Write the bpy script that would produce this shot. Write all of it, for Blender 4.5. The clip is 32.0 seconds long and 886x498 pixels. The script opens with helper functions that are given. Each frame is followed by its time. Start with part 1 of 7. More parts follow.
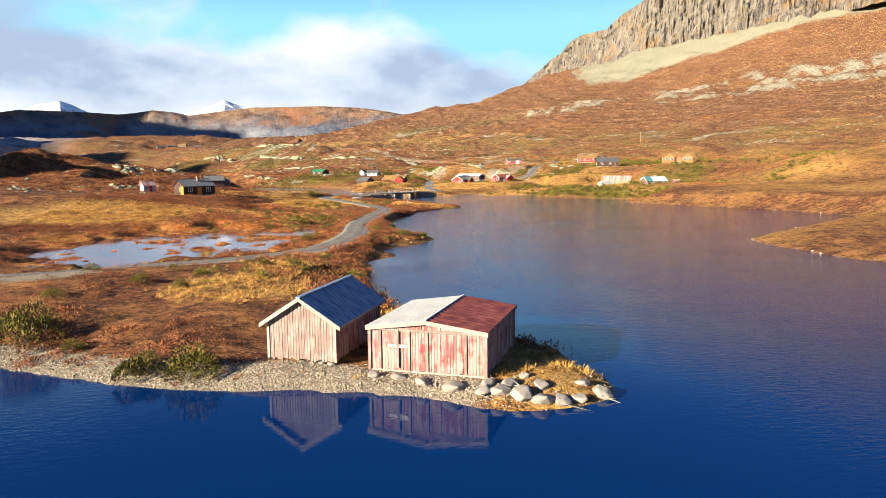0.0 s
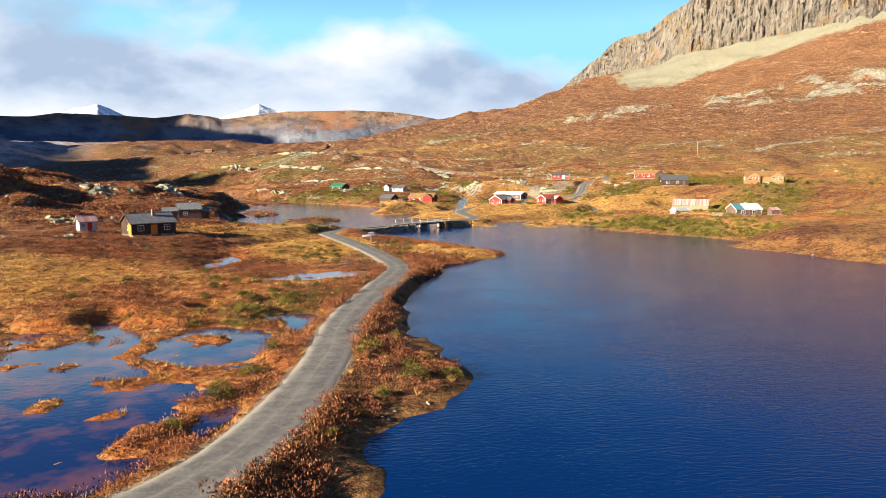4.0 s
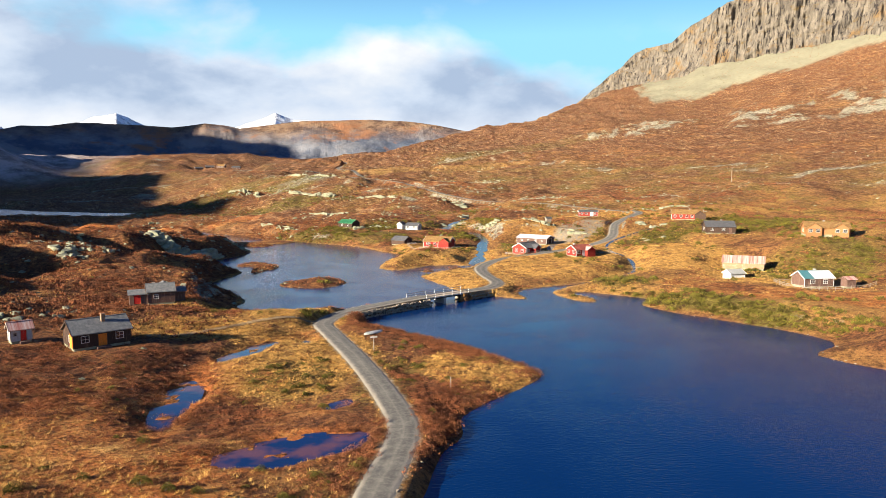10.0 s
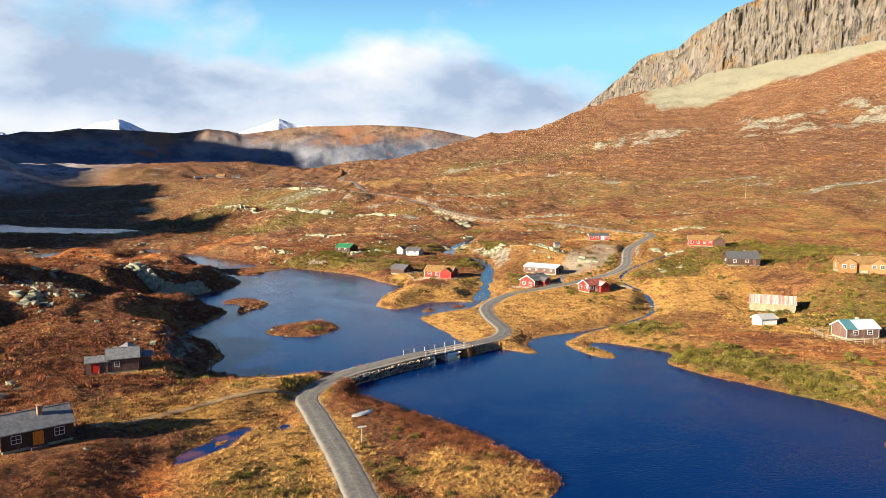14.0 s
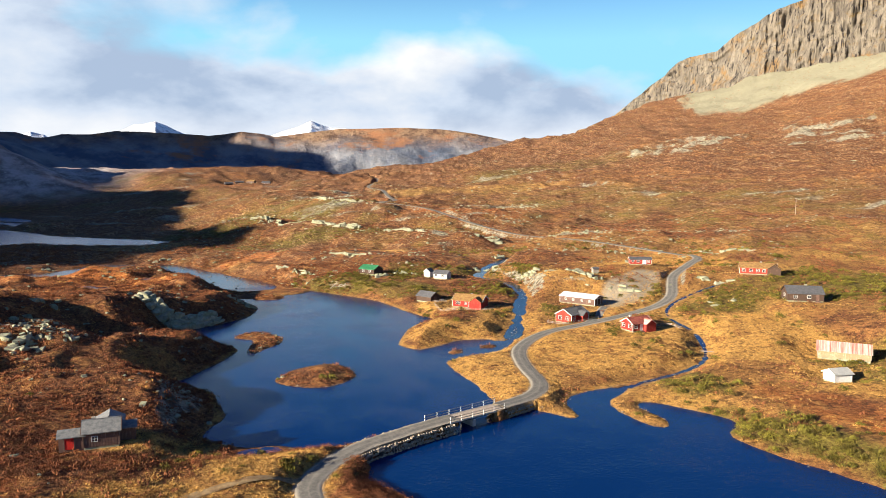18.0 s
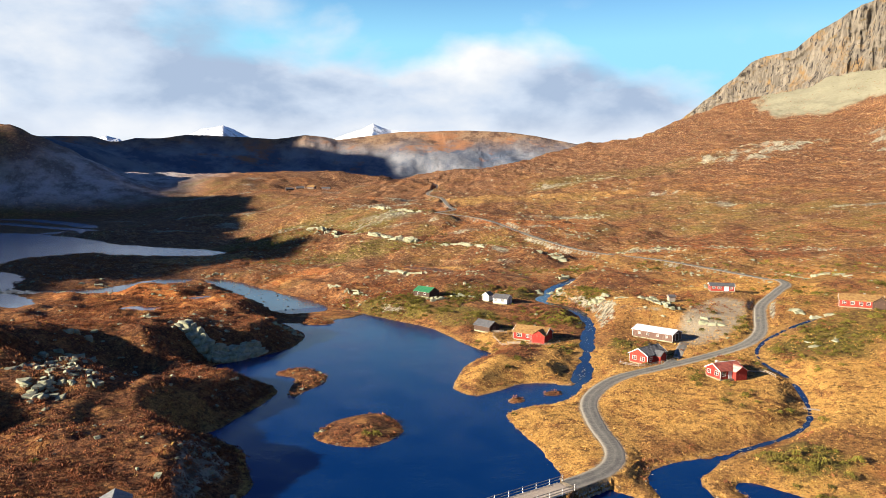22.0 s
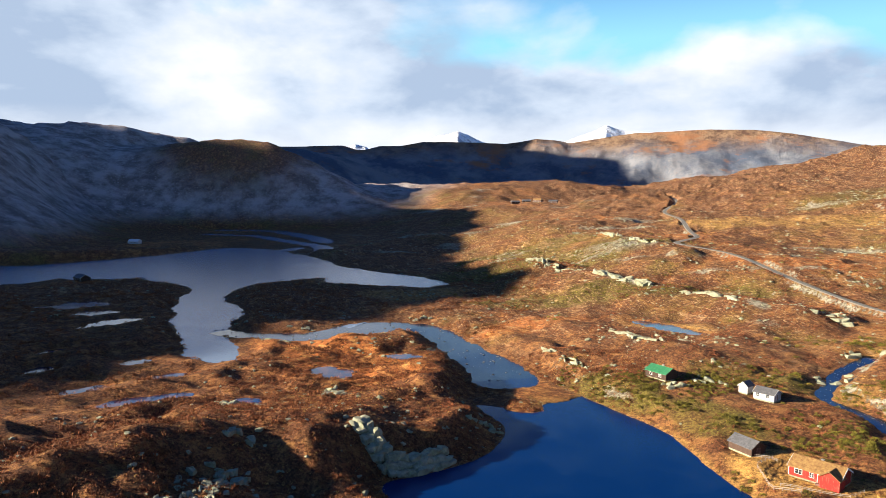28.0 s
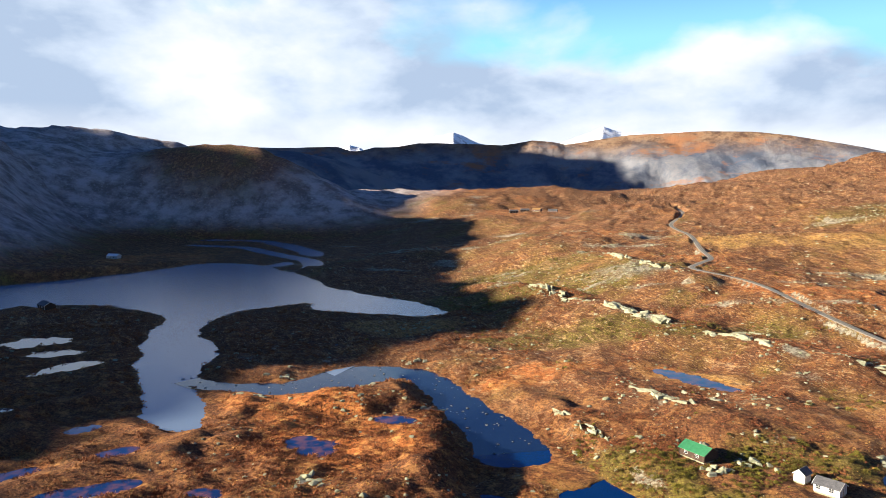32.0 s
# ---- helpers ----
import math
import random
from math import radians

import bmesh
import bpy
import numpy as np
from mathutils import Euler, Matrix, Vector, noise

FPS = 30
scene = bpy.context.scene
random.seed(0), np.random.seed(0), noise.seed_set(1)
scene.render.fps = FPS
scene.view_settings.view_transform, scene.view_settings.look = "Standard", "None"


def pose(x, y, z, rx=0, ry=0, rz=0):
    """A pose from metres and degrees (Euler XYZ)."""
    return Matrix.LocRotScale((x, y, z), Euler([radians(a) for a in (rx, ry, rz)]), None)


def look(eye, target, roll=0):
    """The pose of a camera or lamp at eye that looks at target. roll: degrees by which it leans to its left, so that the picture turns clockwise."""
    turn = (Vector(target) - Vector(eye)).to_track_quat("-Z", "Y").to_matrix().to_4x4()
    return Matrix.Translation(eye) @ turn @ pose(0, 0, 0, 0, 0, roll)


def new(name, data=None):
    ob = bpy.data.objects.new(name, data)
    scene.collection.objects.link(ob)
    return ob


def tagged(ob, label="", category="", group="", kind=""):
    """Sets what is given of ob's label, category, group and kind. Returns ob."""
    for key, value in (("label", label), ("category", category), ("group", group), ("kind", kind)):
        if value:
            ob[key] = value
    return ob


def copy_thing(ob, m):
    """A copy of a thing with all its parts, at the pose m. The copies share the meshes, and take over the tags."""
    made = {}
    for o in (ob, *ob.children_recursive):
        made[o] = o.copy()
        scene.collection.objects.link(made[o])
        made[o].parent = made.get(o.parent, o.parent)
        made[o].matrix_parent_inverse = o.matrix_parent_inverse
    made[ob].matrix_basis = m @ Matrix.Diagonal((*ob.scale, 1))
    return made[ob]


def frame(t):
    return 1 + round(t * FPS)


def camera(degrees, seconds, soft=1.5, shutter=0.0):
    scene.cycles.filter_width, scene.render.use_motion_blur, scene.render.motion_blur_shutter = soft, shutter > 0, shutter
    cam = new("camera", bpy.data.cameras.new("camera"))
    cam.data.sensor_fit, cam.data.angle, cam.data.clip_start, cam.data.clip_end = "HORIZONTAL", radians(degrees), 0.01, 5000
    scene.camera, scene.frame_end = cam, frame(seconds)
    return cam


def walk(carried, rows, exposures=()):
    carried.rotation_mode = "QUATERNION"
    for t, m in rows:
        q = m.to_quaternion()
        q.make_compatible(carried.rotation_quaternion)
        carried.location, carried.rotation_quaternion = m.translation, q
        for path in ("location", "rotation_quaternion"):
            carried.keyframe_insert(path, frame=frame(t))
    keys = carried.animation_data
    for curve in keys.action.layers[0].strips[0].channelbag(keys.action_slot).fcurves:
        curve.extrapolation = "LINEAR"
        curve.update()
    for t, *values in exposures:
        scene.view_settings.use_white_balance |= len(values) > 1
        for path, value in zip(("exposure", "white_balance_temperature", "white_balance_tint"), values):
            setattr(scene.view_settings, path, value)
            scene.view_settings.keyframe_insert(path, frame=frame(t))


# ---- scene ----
cam = camera(64, 32.0, 0.5)
walk(cam, [
    (0, look((-5.63, 9.63, 11.16), (7.24, 108.12, -0.43), -0.59)),
    (1, look((-4.64, 20.69, 13.81), (8.34, 119.15, 2.09), -0.09)),
    (2, look((-3.14, 36.13, 14.90), (9.44, 134.68, 3.49), 0.13)),
    (3, look((-1.07, 52.17, 15.29), (8.75, 151.06, 4.12), -0.22)),
    (6, look((0.46, 71.67, 21.83), (8.09, 170.81, 11.21), -0.09)),
    (7, look((0.62, 77.40, 24.32), (7.86, 176.59, 13.89), -0.08)),
    (8, look((1.04, 82.95, 26.67), (7.61, 182.20, 16.38), -0.10)),
    (9, look((1.54, 88.22, 28.87), (7.81, 187.51, 18.79), -0.08)),
    (10, look((1.96, 93.11, 31.03), (8.10, 192.42, 21.04), -0.03)),
    (11, look((2.34, 97.82, 33.14), (8.38, 197.16, 23.32), -0.03)),
    (12, look((2.84, 102.63, 35.36), (8.75, 201.99, 25.69), -0.01)),
    (13, look((3.37, 107.49, 37.57), (9.06, 206.86, 27.94), -0.13)),
    (14, look((3.66, 112.25, 39.59), (9.30, 211.64, 30.11), -0.11)),
    (16.5, look((4.78, 124.47, 44.69), (9.28, 223.92, 35.21), -0.11)),
    (17, look((5.06, 127.11, 45.44), (8.46, 226.61, 36.10), 0.01)),
    (18, look((5.33, 132.30, 47.13), (6.59, 231.86, 37.88), 0.14)),
    (19, look((5.25, 137.53, 48.76), (4.44, 237.11, 39.62), 0.22)),
    (20, look((5.34, 143.39, 50.24), (2.46, 242.93, 41.13), 0.22)),
    (21, look((5.50, 148.88, 51.78), (0.41, 248.34, 42.71), 0.26)),
    (22, look((5.47, 153.76, 53.55), (-1.74, 253.08, 44.50), 0.26)),
    (23, look((5.23, 159.33, 55.47), (-3.55, 258.54, 46.45), 0.28)),
    (24, look((4.87, 168.23, 58.11), (-6.94, 267.11, 49.03), 0.26)),
    (25, look((4.38, 178.24, 61.45), (-16.04, 275.70, 52.24), 0.37)),
    (26, look((3.63, 187.73, 64.82), (-25.48, 282.95, 55.56), 0.16)),
    (26.5, look((2.87, 192.41, 66.39), (-29.28, 286.66, 57.17), 0.03)),
    (28.5, look((-2.60, 210.73, 72.98), (-41.86, 302.26, 63.91), 0.02)),
    (29, look((-4.53, 215.26, 74.57), (-44.09, 306.65, 65.41), 0.14)),
    (30, look((-8.83, 224.35, 77.45), (-48.86, 315.54, 68.36), 0.10)),
    (31, look((-12.63, 233.10, 80.46), (-53.48, 323.92, 71.40), 0.10)),
    (32, look((-16.28, 241.73, 84.26), (-54.01, 333.88, 75.13), -0.04)),
], exposures=[(0, 2.14), (6, 2.06), (12, 2.03), (22, 2.0), (32, 2.18)])

# ---- sky and sun ----
SUN_FROM = Vector((-0.88, -0.47, 0.30)).normalized()      # a low autumn sun from the south-west
sun_el = math.asin(SUN_FROM.z)
sun_az = math.atan2(SUN_FROM.x, SUN_FROM.y)
sun_data = bpy.data.lights.new("sun", "SUN")
sun_data.energy, sun_data.angle, sun_data.color = 5.0, radians(0.5), (1.0, 0.875, 0.69)
sun = new("sun", sun_data)
sun.rotation_euler = (-SUN_FROM).to_track_quat("-Z", "Y").to_euler()
sun.location = (-300, -150, 200)

world = bpy.data.worlds.new("world")
scene.world = world
world.use_nodes = True
wn, wl = world.node_tree.nodes, world.node_tree.links
wn.clear()
w_out = wn.new("ShaderNodeOutputWorld")
w_bg = wn.new("ShaderNodeBackground")
w_sky = wn.new("ShaderNodeTexSky")
w_sky.sky_type, w_sky.sun_disc = "NISHITA", False
w_sky.sun_elevation, w_sky.sun_rotation = sun_el, sun_az
w_sky.altitude, w_sky.air_density, w_sky.dust_density, w_sky.ozone_density = 1800, 1.0, 0.1, 2.5
w_bg.inputs["Strength"].default_value = 0.057
w_co = wn.new("ShaderNodeTexCoord")
w_sep = wn.new("ShaderNodeSeparateXYZ")
wl.new(w_co.outputs["Generated"], w_sep.inputs[0])


def w_math(op, a, b=None):
    n = wn.new("ShaderNodeMath")
    n.operation = op
    for k, v in enumerate((a, b)):
        if v is None:
            continue
        if isinstance(v, (int, float)):
            n.inputs[k].default_value = v
        else:
            wl.new(v, n.inputs[k])
    return n.outputs[0]


def w_ramp(v, stops):
    n = wn.new("ShaderNodeValToRGB")
    n.color_ramp.elements[0].position, n.color_ramp.elements[1].position = stops[0][0], stops[-1][0]
    n.color_ramp.elements[0].color, n.color_ramp.elements[1].color = stops[0][1], stops[-1][1]
    for p, c in stops[1:-1]:
        n.color_ramp.elements.new(p).color = c
    wl.new(v, n.inputs[0])
    return n.outputs[0]


# banks of cloud over the horizon, flattened by distance; clear deep blue higher up
w_vec = wn.new("ShaderNodeCombineXYZ")
wl.new(w_sep.outputs["X"], w_vec.inputs[0]), wl.new(w_sep.outputs["Y"], w_vec.inputs[1]), wl.new(w_math("MULTIPLY", w_sep.outputs["Z"], 2.0), w_vec.inputs[2])


def w_noise(scale, detail, rough, distort, offset):
    n, o = wn.new("ShaderNodeTexNoise"), wn.new("ShaderNodeVectorMath")
    o.operation = "ADD"
    o.inputs[1].default_value = offset
    wl.new(w_vec.outputs[0], o.inputs[0]), wl.new(o.outputs[0], n.inputs["Vector"])
    n.inputs["Scale"].default_value, n.inputs["Detail"].default_value, n.inputs["Roughness"].default_value, n.inputs["Distortion"].default_value = scale, detail, rough, distort
    return n.outputs["Fac"]


w_big, w_fine = w_noise(3.4, 9.0, 0.50, 0.15, (0.4, 0.0, 0.35)), w_noise(4.2, 8.0, 0.52, 0.1, (3.1, 7.7, 0.0))
w_tilt = w_math("ADD", w_sep.outputs["Z"], w_math("ADD", w_math("MULTIPLY", w_sep.outputs["X"], 0.15), 0.01))      # the banks reach higher in the west
w_top = w_ramp(w_tilt, [(0.0, (0.34, 0.34, 0.34, 1)), (0.09, (0.20, 0.20, 0.20, 1)), (0.15, (0.06, 0.06, 0.06, 1)), (0.22, (0.0, 0.0, 0.0, 1))])
w_cover = w_ramp(w_math("ADD", w_big, w_top), [(0.44, (0, 0, 0, 1)), (0.60, (1, 1, 1, 1))])
w_cover = w_math("MULTIPLY", w_cover, w_ramp(w_tilt, [(0.19, (1, 1, 1, 1)), (0.28, (0, 0, 0, 1))]))
w_shade = w_ramp(w_math("ADD", w_fine, w_math("MULTIPLY", w_sep.outputs["X"], 0.16)), [(0.33, (1.9, 2.4, 3.2, 1)), (0.43, (2.9, 3.35, 4.0, 1)), (0.51, (3.6, 3.85, 4.2, 1)), (0.62, (4.6, 4.6, 4.6, 1))])
w_haze = wn.new("ShaderNodeMixRGB")
w_haze.inputs[2].default_value = (1.7, 3.75, 4.8, 1)
w_clear = w_ramp(w_sep.outputs["Z"], [(0.0, (0.9, 0.9, 0.9, 1)), (0.19, (0.9, 0.9, 0.9, 1)), (0.31, (0.0, 0.0, 0.0, 1))])
w_deep = wn.new("ShaderNodeMixRGB")
w_deep.blend_type = "MULTIPLY"
w_deep.inputs[0].default_value, w_deep.inputs[2].default_value = 1.0, (0.28, 0.46, 0.76, 1)
wl.new(w_sky.outputs[0], w_deep.inputs[1])
wl.new(w_clear, w_haze.inputs[0]), wl.new(w_deep.outputs[0], w_haze.inputs[1])
w_mix = wn.new("ShaderNodeMixRGB")
w_low = wn.new("ShaderNodeMixRGB")      # thicker, whiter cloud towards the horizon
w_low.inputs[2].default_value = (4.25, 4.3, 4.45, 1)
wl.new(w_ramp(w_sep.outputs["Z"], [(0.02, (0.8, 0.8, 0.8, 1)), (0.10, (0.0, 0.0, 0.0, 1))]), w_low.inputs[0]), wl.new(w_shade, w_low.inputs[1])
wl.new(w_cover, w_mix.inputs[0]), wl.new(w_haze.outputs[0], w_mix.inputs[1]), wl.new(w_low.outputs[0], w_mix.inputs[2])
wl.new(w_mix.outputs[0], w_bg.inputs["Color"]), wl.new(w_bg.outputs[0], w_out.inputs["Surface"])

# ---- materials ----


class Nodes:
    """A short way to write node materials."""

    def __init__(self, name):
        self.mat = bpy.data.materials.new(name)
        self.mat.use_nodes = True
        self.t = self.mat.node_tree
        self.n, self.l = self.t.nodes, self.t.links
        self.bsdf = self.n["Principled BSDF"]
        self.co = self.n.new("ShaderNodeTexCoord").outputs["Object"]

    def put(self, value, socket):
        if isinstance(value, (int, float)):
            socket.default_value = value
        elif isinstance(value, tuple):
            socket.default_value = (*value, 1.0)[: 4 if socket.type == "RGBA" else 3]
        else:
            self.l.new(value, socket)

    def noise(self, scale, detail=4.0, rough=0.55, stretch=None, kind="Fac", turn=0.0):
        n = self.n.new("ShaderNodeTexNoise")
        n.inputs["Scale"].default_value, n.inputs["Detail"].default_value, n.inputs["Roughness"].default_value = scale, detail, rough
        src = self.co
        if turn:
            m = self.n.new("ShaderNodeMapping")
            m.inputs["Rotation"].default_value = (0, 0, radians(turn))
            self.l.new(src, m.inputs[0])
            src = m.outputs[0]
        if stretch:
            m = self.n.new("ShaderNodeMapping")
            m.inputs["Scale"].default_value = stretch
            self.l.new(src, m.inputs[0])
            src = m.outputs[0]
        self.l.new(src, n.inputs["Vector"])
        return n.outputs[kind]

    def voronoi(self, scale, feature="F1", out="Distance"):
        n = self.n.new("ShaderNodeTexVoronoi")
        n.feature = feature
        n.inputs["Scale"].default_value = scale
        self.l.new(self.co, n.inputs["Vector"])
        return n.outputs[out]

    def ramp(self, v, a, b, ca=(0, 0, 0), cb=(1, 1, 1)):
        n = self.n.new("ShaderNodeValToRGB")
        e = n.color_ramp.elements
        if a > b:
            a, b, ca, cb = b, a, cb, ca
        e[0].position, e[1].position, e[0].color, e[1].color = a, b, (*ca, 1), (*cb, 1)
        self.l.new(v, n.inputs[0])
        return n.outputs[0]

    def mix(self, fac, a, b, mode="MIX"):
        n = self.n.new("ShaderNodeMixRGB")
        n.blend_type = mode
        self.put(fac, n.inputs[0]), self.put(a, n.inputs[1]), self.put(b, n.inputs[2])
        return n.outputs[0]

    def math(self, op, a, b=0.0):
        n = self.n.new("ShaderNodeMath")
        n.operation = op
        self.put(a, n.inputs[0]), self.put(b, n.inputs[1])
        return n.outputs[0]

    def bump(self, height, strength=0.5, dist=0.05):
        n = self.n.new("ShaderNodeBump")
        n.inputs["Strength"].default_value, n.inputs["Distance"].default_value = strength, dist
        self.l.new(height, n.inputs["Height"])
        self.l.new(n.outputs[0], self.bsdf.inputs["Normal"])

    def random(self):
        return self.n.new("ShaderNodeObjectInfo").outputs["Random"]

    def island(self):
        return self.n.new("ShaderNodeNewGeometry").outputs["Random Per Island"]

    def done(self, color, rough=0.8, metal=0.0, spec=0.3):
        self.put(color, self.bsdf.inputs["Base Color"]), self.put(rough, self.bsdf.inputs["Roughness"])
        self.bsdf.inputs["Metallic"].default_value = metal
        self.bsdf.inputs["Specular IOR Level"].default_value = spec
        return self.mat


def plain_mat(name, c1, c2, scale=3.0, rough=0.8, metal=0.0, bump=0.3, stretch=None, vary=0.0, dist=0.02, spec=0.3):
    """Two tones of one surface, mixed at a coarse and a fine scale; vary: how much single pieces differ."""
    m = Nodes(name)
    big, fine = m.noise(scale, 4, 0.6, stretch), m.noise(scale * 7, 3, 0.6, stretch)
    col = m.mix(m.ramp(big, 0.35, 0.65), c1, c2)
    col = m.mix(m.ramp(fine, 0.3, 0.75), col, m.mix(0.5, col, tuple(v * 0.45 for v in c1)))
    if vary:
        col = m.mix(m.math("MULTIPLY", m.random(), vary), col, tuple(v * 0.4 for v in c2))
    m.bump(fine, bump, dist)
    return m.done(col, rough, metal, spec)


M_heath = Nodes("heath")
_a = M_heath.n.new("ShaderNodeAttribute")
_a.attribute_name = "cover"
_s = M_heath.n.new("ShaderNodeSeparateColor")
M_heath.l.new(_a.outputs["Color"], _s.inputs[0])
_gold, _rust, _rock, _green = _s.outputs[0], _s.outputs[1], _s.outputs[2], _a.outputs["Alpha"]
_b = M_heath.n.new("ShaderNodeAttribute")
_b.attribute_name = "ground"
_s2 = M_heath.n.new("ShaderNodeSeparateColor")
M_heath.l.new(_b.outputs["Color"], _s2.inputs[0])
_gravel, _haze_lift, _scree, _upland = _s2.outputs[0], _s2.outputs[1], _s2.outputs[2], _b.outputs["Alpha"]
_n0, _n1, _n2, _n3 = M_heath.noise(0.035, 8, 0.68), M_heath.noise(0.20, 8, 0.74), M_heath.noise(1.3, 6, 0.72), M_heath.noise(6.0, 3, 0.7)
_ns = M_heath.noise(0.06, 8, 0.72, (0.3, 1.6, 1.0), "Fac", 46.0)      # bands that follow the mountain side


def _w(weight, n, soft=0.25):
    """A weight broken up by noise, so that edges between plants are ragged."""
    v = M_heath.math("ADD", weight, M_heath.math("MULTIPLY", M_heath.math("SUBTRACT", n, 0.5), 1.1))
    return M_heath.ramp(v, 0.5 - soft, 0.5 + soft)


_heather = M_heath.mix(M_heath.ramp(_n2, 0.38, 0.64), (0.045, 0.018, 0.010), (0.235, 0.098, 0.040))
_heather = M_heath.mix(M_heath.ramp(_n1, 0.49, 0.60), _heather, (0.30, 0.14, 0.048))
_goldc = M_heath.mix(M_heath.ramp(_n2, 0.3, 0.7), (0.36, 0.185, 0.046), (0.63, 0.375, 0.112))
_goldc = M_heath.mix(M_heath.ramp(_n3, 0.42, 0.75), _goldc, (0.22, 0.11, 0.032))
_goldc = M_heath.mix(M_heath.ramp(_n1, 0.51, 0.60), _goldc, (0.20, 0.09, 0.03))
_rustc = M_heath.mix(M_heath.ramp(_n2, 0.3, 0.7), (0.235, 0.064, 0.017), (0.49, 0.175, 0.046))
_rustc = M_heath.mix(M_heath.ramp(_n1, 0.50, 0.66), _rustc, (0.52, 0.28, 0.09))
_greenc = M_heath.mix(M_heath.ramp(_n2, 0.35, 0.66), (0.045, 0.038, 0.010), (0.21, 0.165, 0.036))
_rockc = M_heath.mix(M_heath.ramp(_n1, 0.3, 0.7), (0.15, 0.135, 0.10), (0.37, 0.335, 0.25))
_rockc = M_heath.mix(M_heath.ramp(M_heath.noise(0.45, 7, 0.74), 0.46, 0.56), _rockc, (0.095, 0.08, 0.058))
_gravc = M_heath.mix(M_heath.ramp(_n3, 0.35, 0.65), (0.16, 0.13, 0.092), (0.33, 0.275, 0.20))
_screec = M_heath.mix(M_heath.ramp(_n1, 0.3, 0.7), (0.165, 0.155, 0.105), (0.225, 0.212, 0.148))
_c = M_heath.mix(_w(_gold, _n1), _heather, _goldc)
_c = M_heath.mix(_w(_rust, _n1), _c, _rustc)
_c = M_heath.mix(_w(_green, _n2), _c, _greenc)
_nt = M_heath.noise(0.17, 8, 0.74, (0.28, 1.7, 1.0), "Fac", 46.0)      # finer bands of bleached grass and dark heather
_nu = M_heath.noise(0.11, 8, 0.72, (0.3, 1.5, 1.0), "Fac", 8.0)
_c = M_heath.mix(M_heath.math("MULTIPLY", _upland, M_heath.ramp(_ns, 0.46, 0.36)), _c, (0.085, 0.036, 0.020))
_c = M_heath.mix(M_heath.math("MULTIPLY", _upland, M_heath.ramp(_ns, 0.58, 0.66)), _c, (0.33, 0.20, 0.095))
_c = M_heath.mix(M_heath.math("MULTIPLY", _upland, M_heath.ramp(_nt, 0.47, 0.40)), _c, (0.085, 0.034, 0.018))
_c = M_heath.mix(M_heath.math("MULTIPLY", _upland, M_heath.ramp(_nt, 0.58, 0.63)), _c, (0.46, 0.295, 0.15))
_c = M_heath.mix(M_heath.math("MULTIPLY", _upland, M_heath.ramp(_nu, 0.62, 0.66)), _c, (0.48, 0.33, 0.17))
_c = M_heath.mix(M_heath.math("MULTIPLY", M_heath.ramp(M_heath.noise(0.55, 7, 0.76), 0.52, 0.58), 0.66), _c, (0.042, 0.020, 0.012))
_c = M_heath.mix(M_heath.math("MULTIPLY", M_heath.ramp(M_heath.noise(0.95, 7, 0.78), 0.60, 0.65), 0.4), _c, (0.50, 0.31, 0.12))
_c = M_heath.mix(M_heath.math("MULTIPLY", M_heath.ramp(M_heath.noise(2.3, 5, 0.75), 0.52, 0.58), 0.55), _c, (0.045, 0.020, 0.011))
_c = M_heath.mix(M_heath.math("MULTIPLY", _upland, M_heath.ramp(M_heath.noise(0.30, 8, 0.78), 0.53, 0.58)), _c, (0.07, 0.032, 0.018))
_c = M_heath.mix(M_heath.math("MULTIPLY", _upland, M_heath.math("MULTIPLY", M_heath.ramp(M_heath.noise(0.85, 7, 0.78, (0.6, 1.5, 1.0), "Fac", 30.0), 0.51, 0.55), 0.8)), _c, (0.06, 0.026, 0.015))
_c = M_heath.mix(M_heath.math("MULTIPLY", _upland, M_heath.ramp(M_heath.noise(0.7, 7, 0.78, (0.5, 1.6, 1.0), "Fac", 40.0), 0.565, 0.60)), _c, (0.50, 0.33, 0.175))
_spot = M_heath.math("ADD", M_heath.voronoi(0.16), M_heath.math("MULTIPLY", M_heath.math("SUBTRACT", _n2, 0.5), 0.5))
_spot = M_heath.math("MULTIPLY", M_heath.ramp(_spot, 0.24, 0.14), M_heath.ramp(_n0, 0.55, 0.63))
_c = M_heath.mix(M_heath.math("MULTIPLY", _upland, _spot), _c, (0.36, 0.32, 0.24))      # bare stones showing through
# pale grey painted on the shaded western hills, lifting them as haze would
_haze_grey = M_heath.mix(M_heath.ramp(_n0, 0.40, 0.60), (0.15, 0.13, 0.125), (0.36, 0.33, 0.32))
_haze_grey = M_heath.mix(M_heath.ramp(_n1, 0.56, 0.66), _haze_grey, (0.36, 0.34, 0.32))
_c = M_heath.mix(M_heath.math("MULTIPLY", _haze_lift, 0.85), _c, _haze_grey)
_c = M_heath.mix(_w(_scree, _n0), _c, _screec)
_c = M_heath.mix(_w(_rock, _n2, 0.12), _c, _rockc)
_c = M_heath.mix(_w(_gravel, _n2, 0.2), _c, _gravc)
M_heath.bump(M_heath.math("ADD", M_heath.math("MULTIPLY", _n1, 2.2), M_heath.math("ADD", _n2, M_heath.math("MULTIPLY", _n3, 0.3))), 1.0, 0.55)
M_heath = M_heath.done(_c, 0.95, 0.0, 0.1)

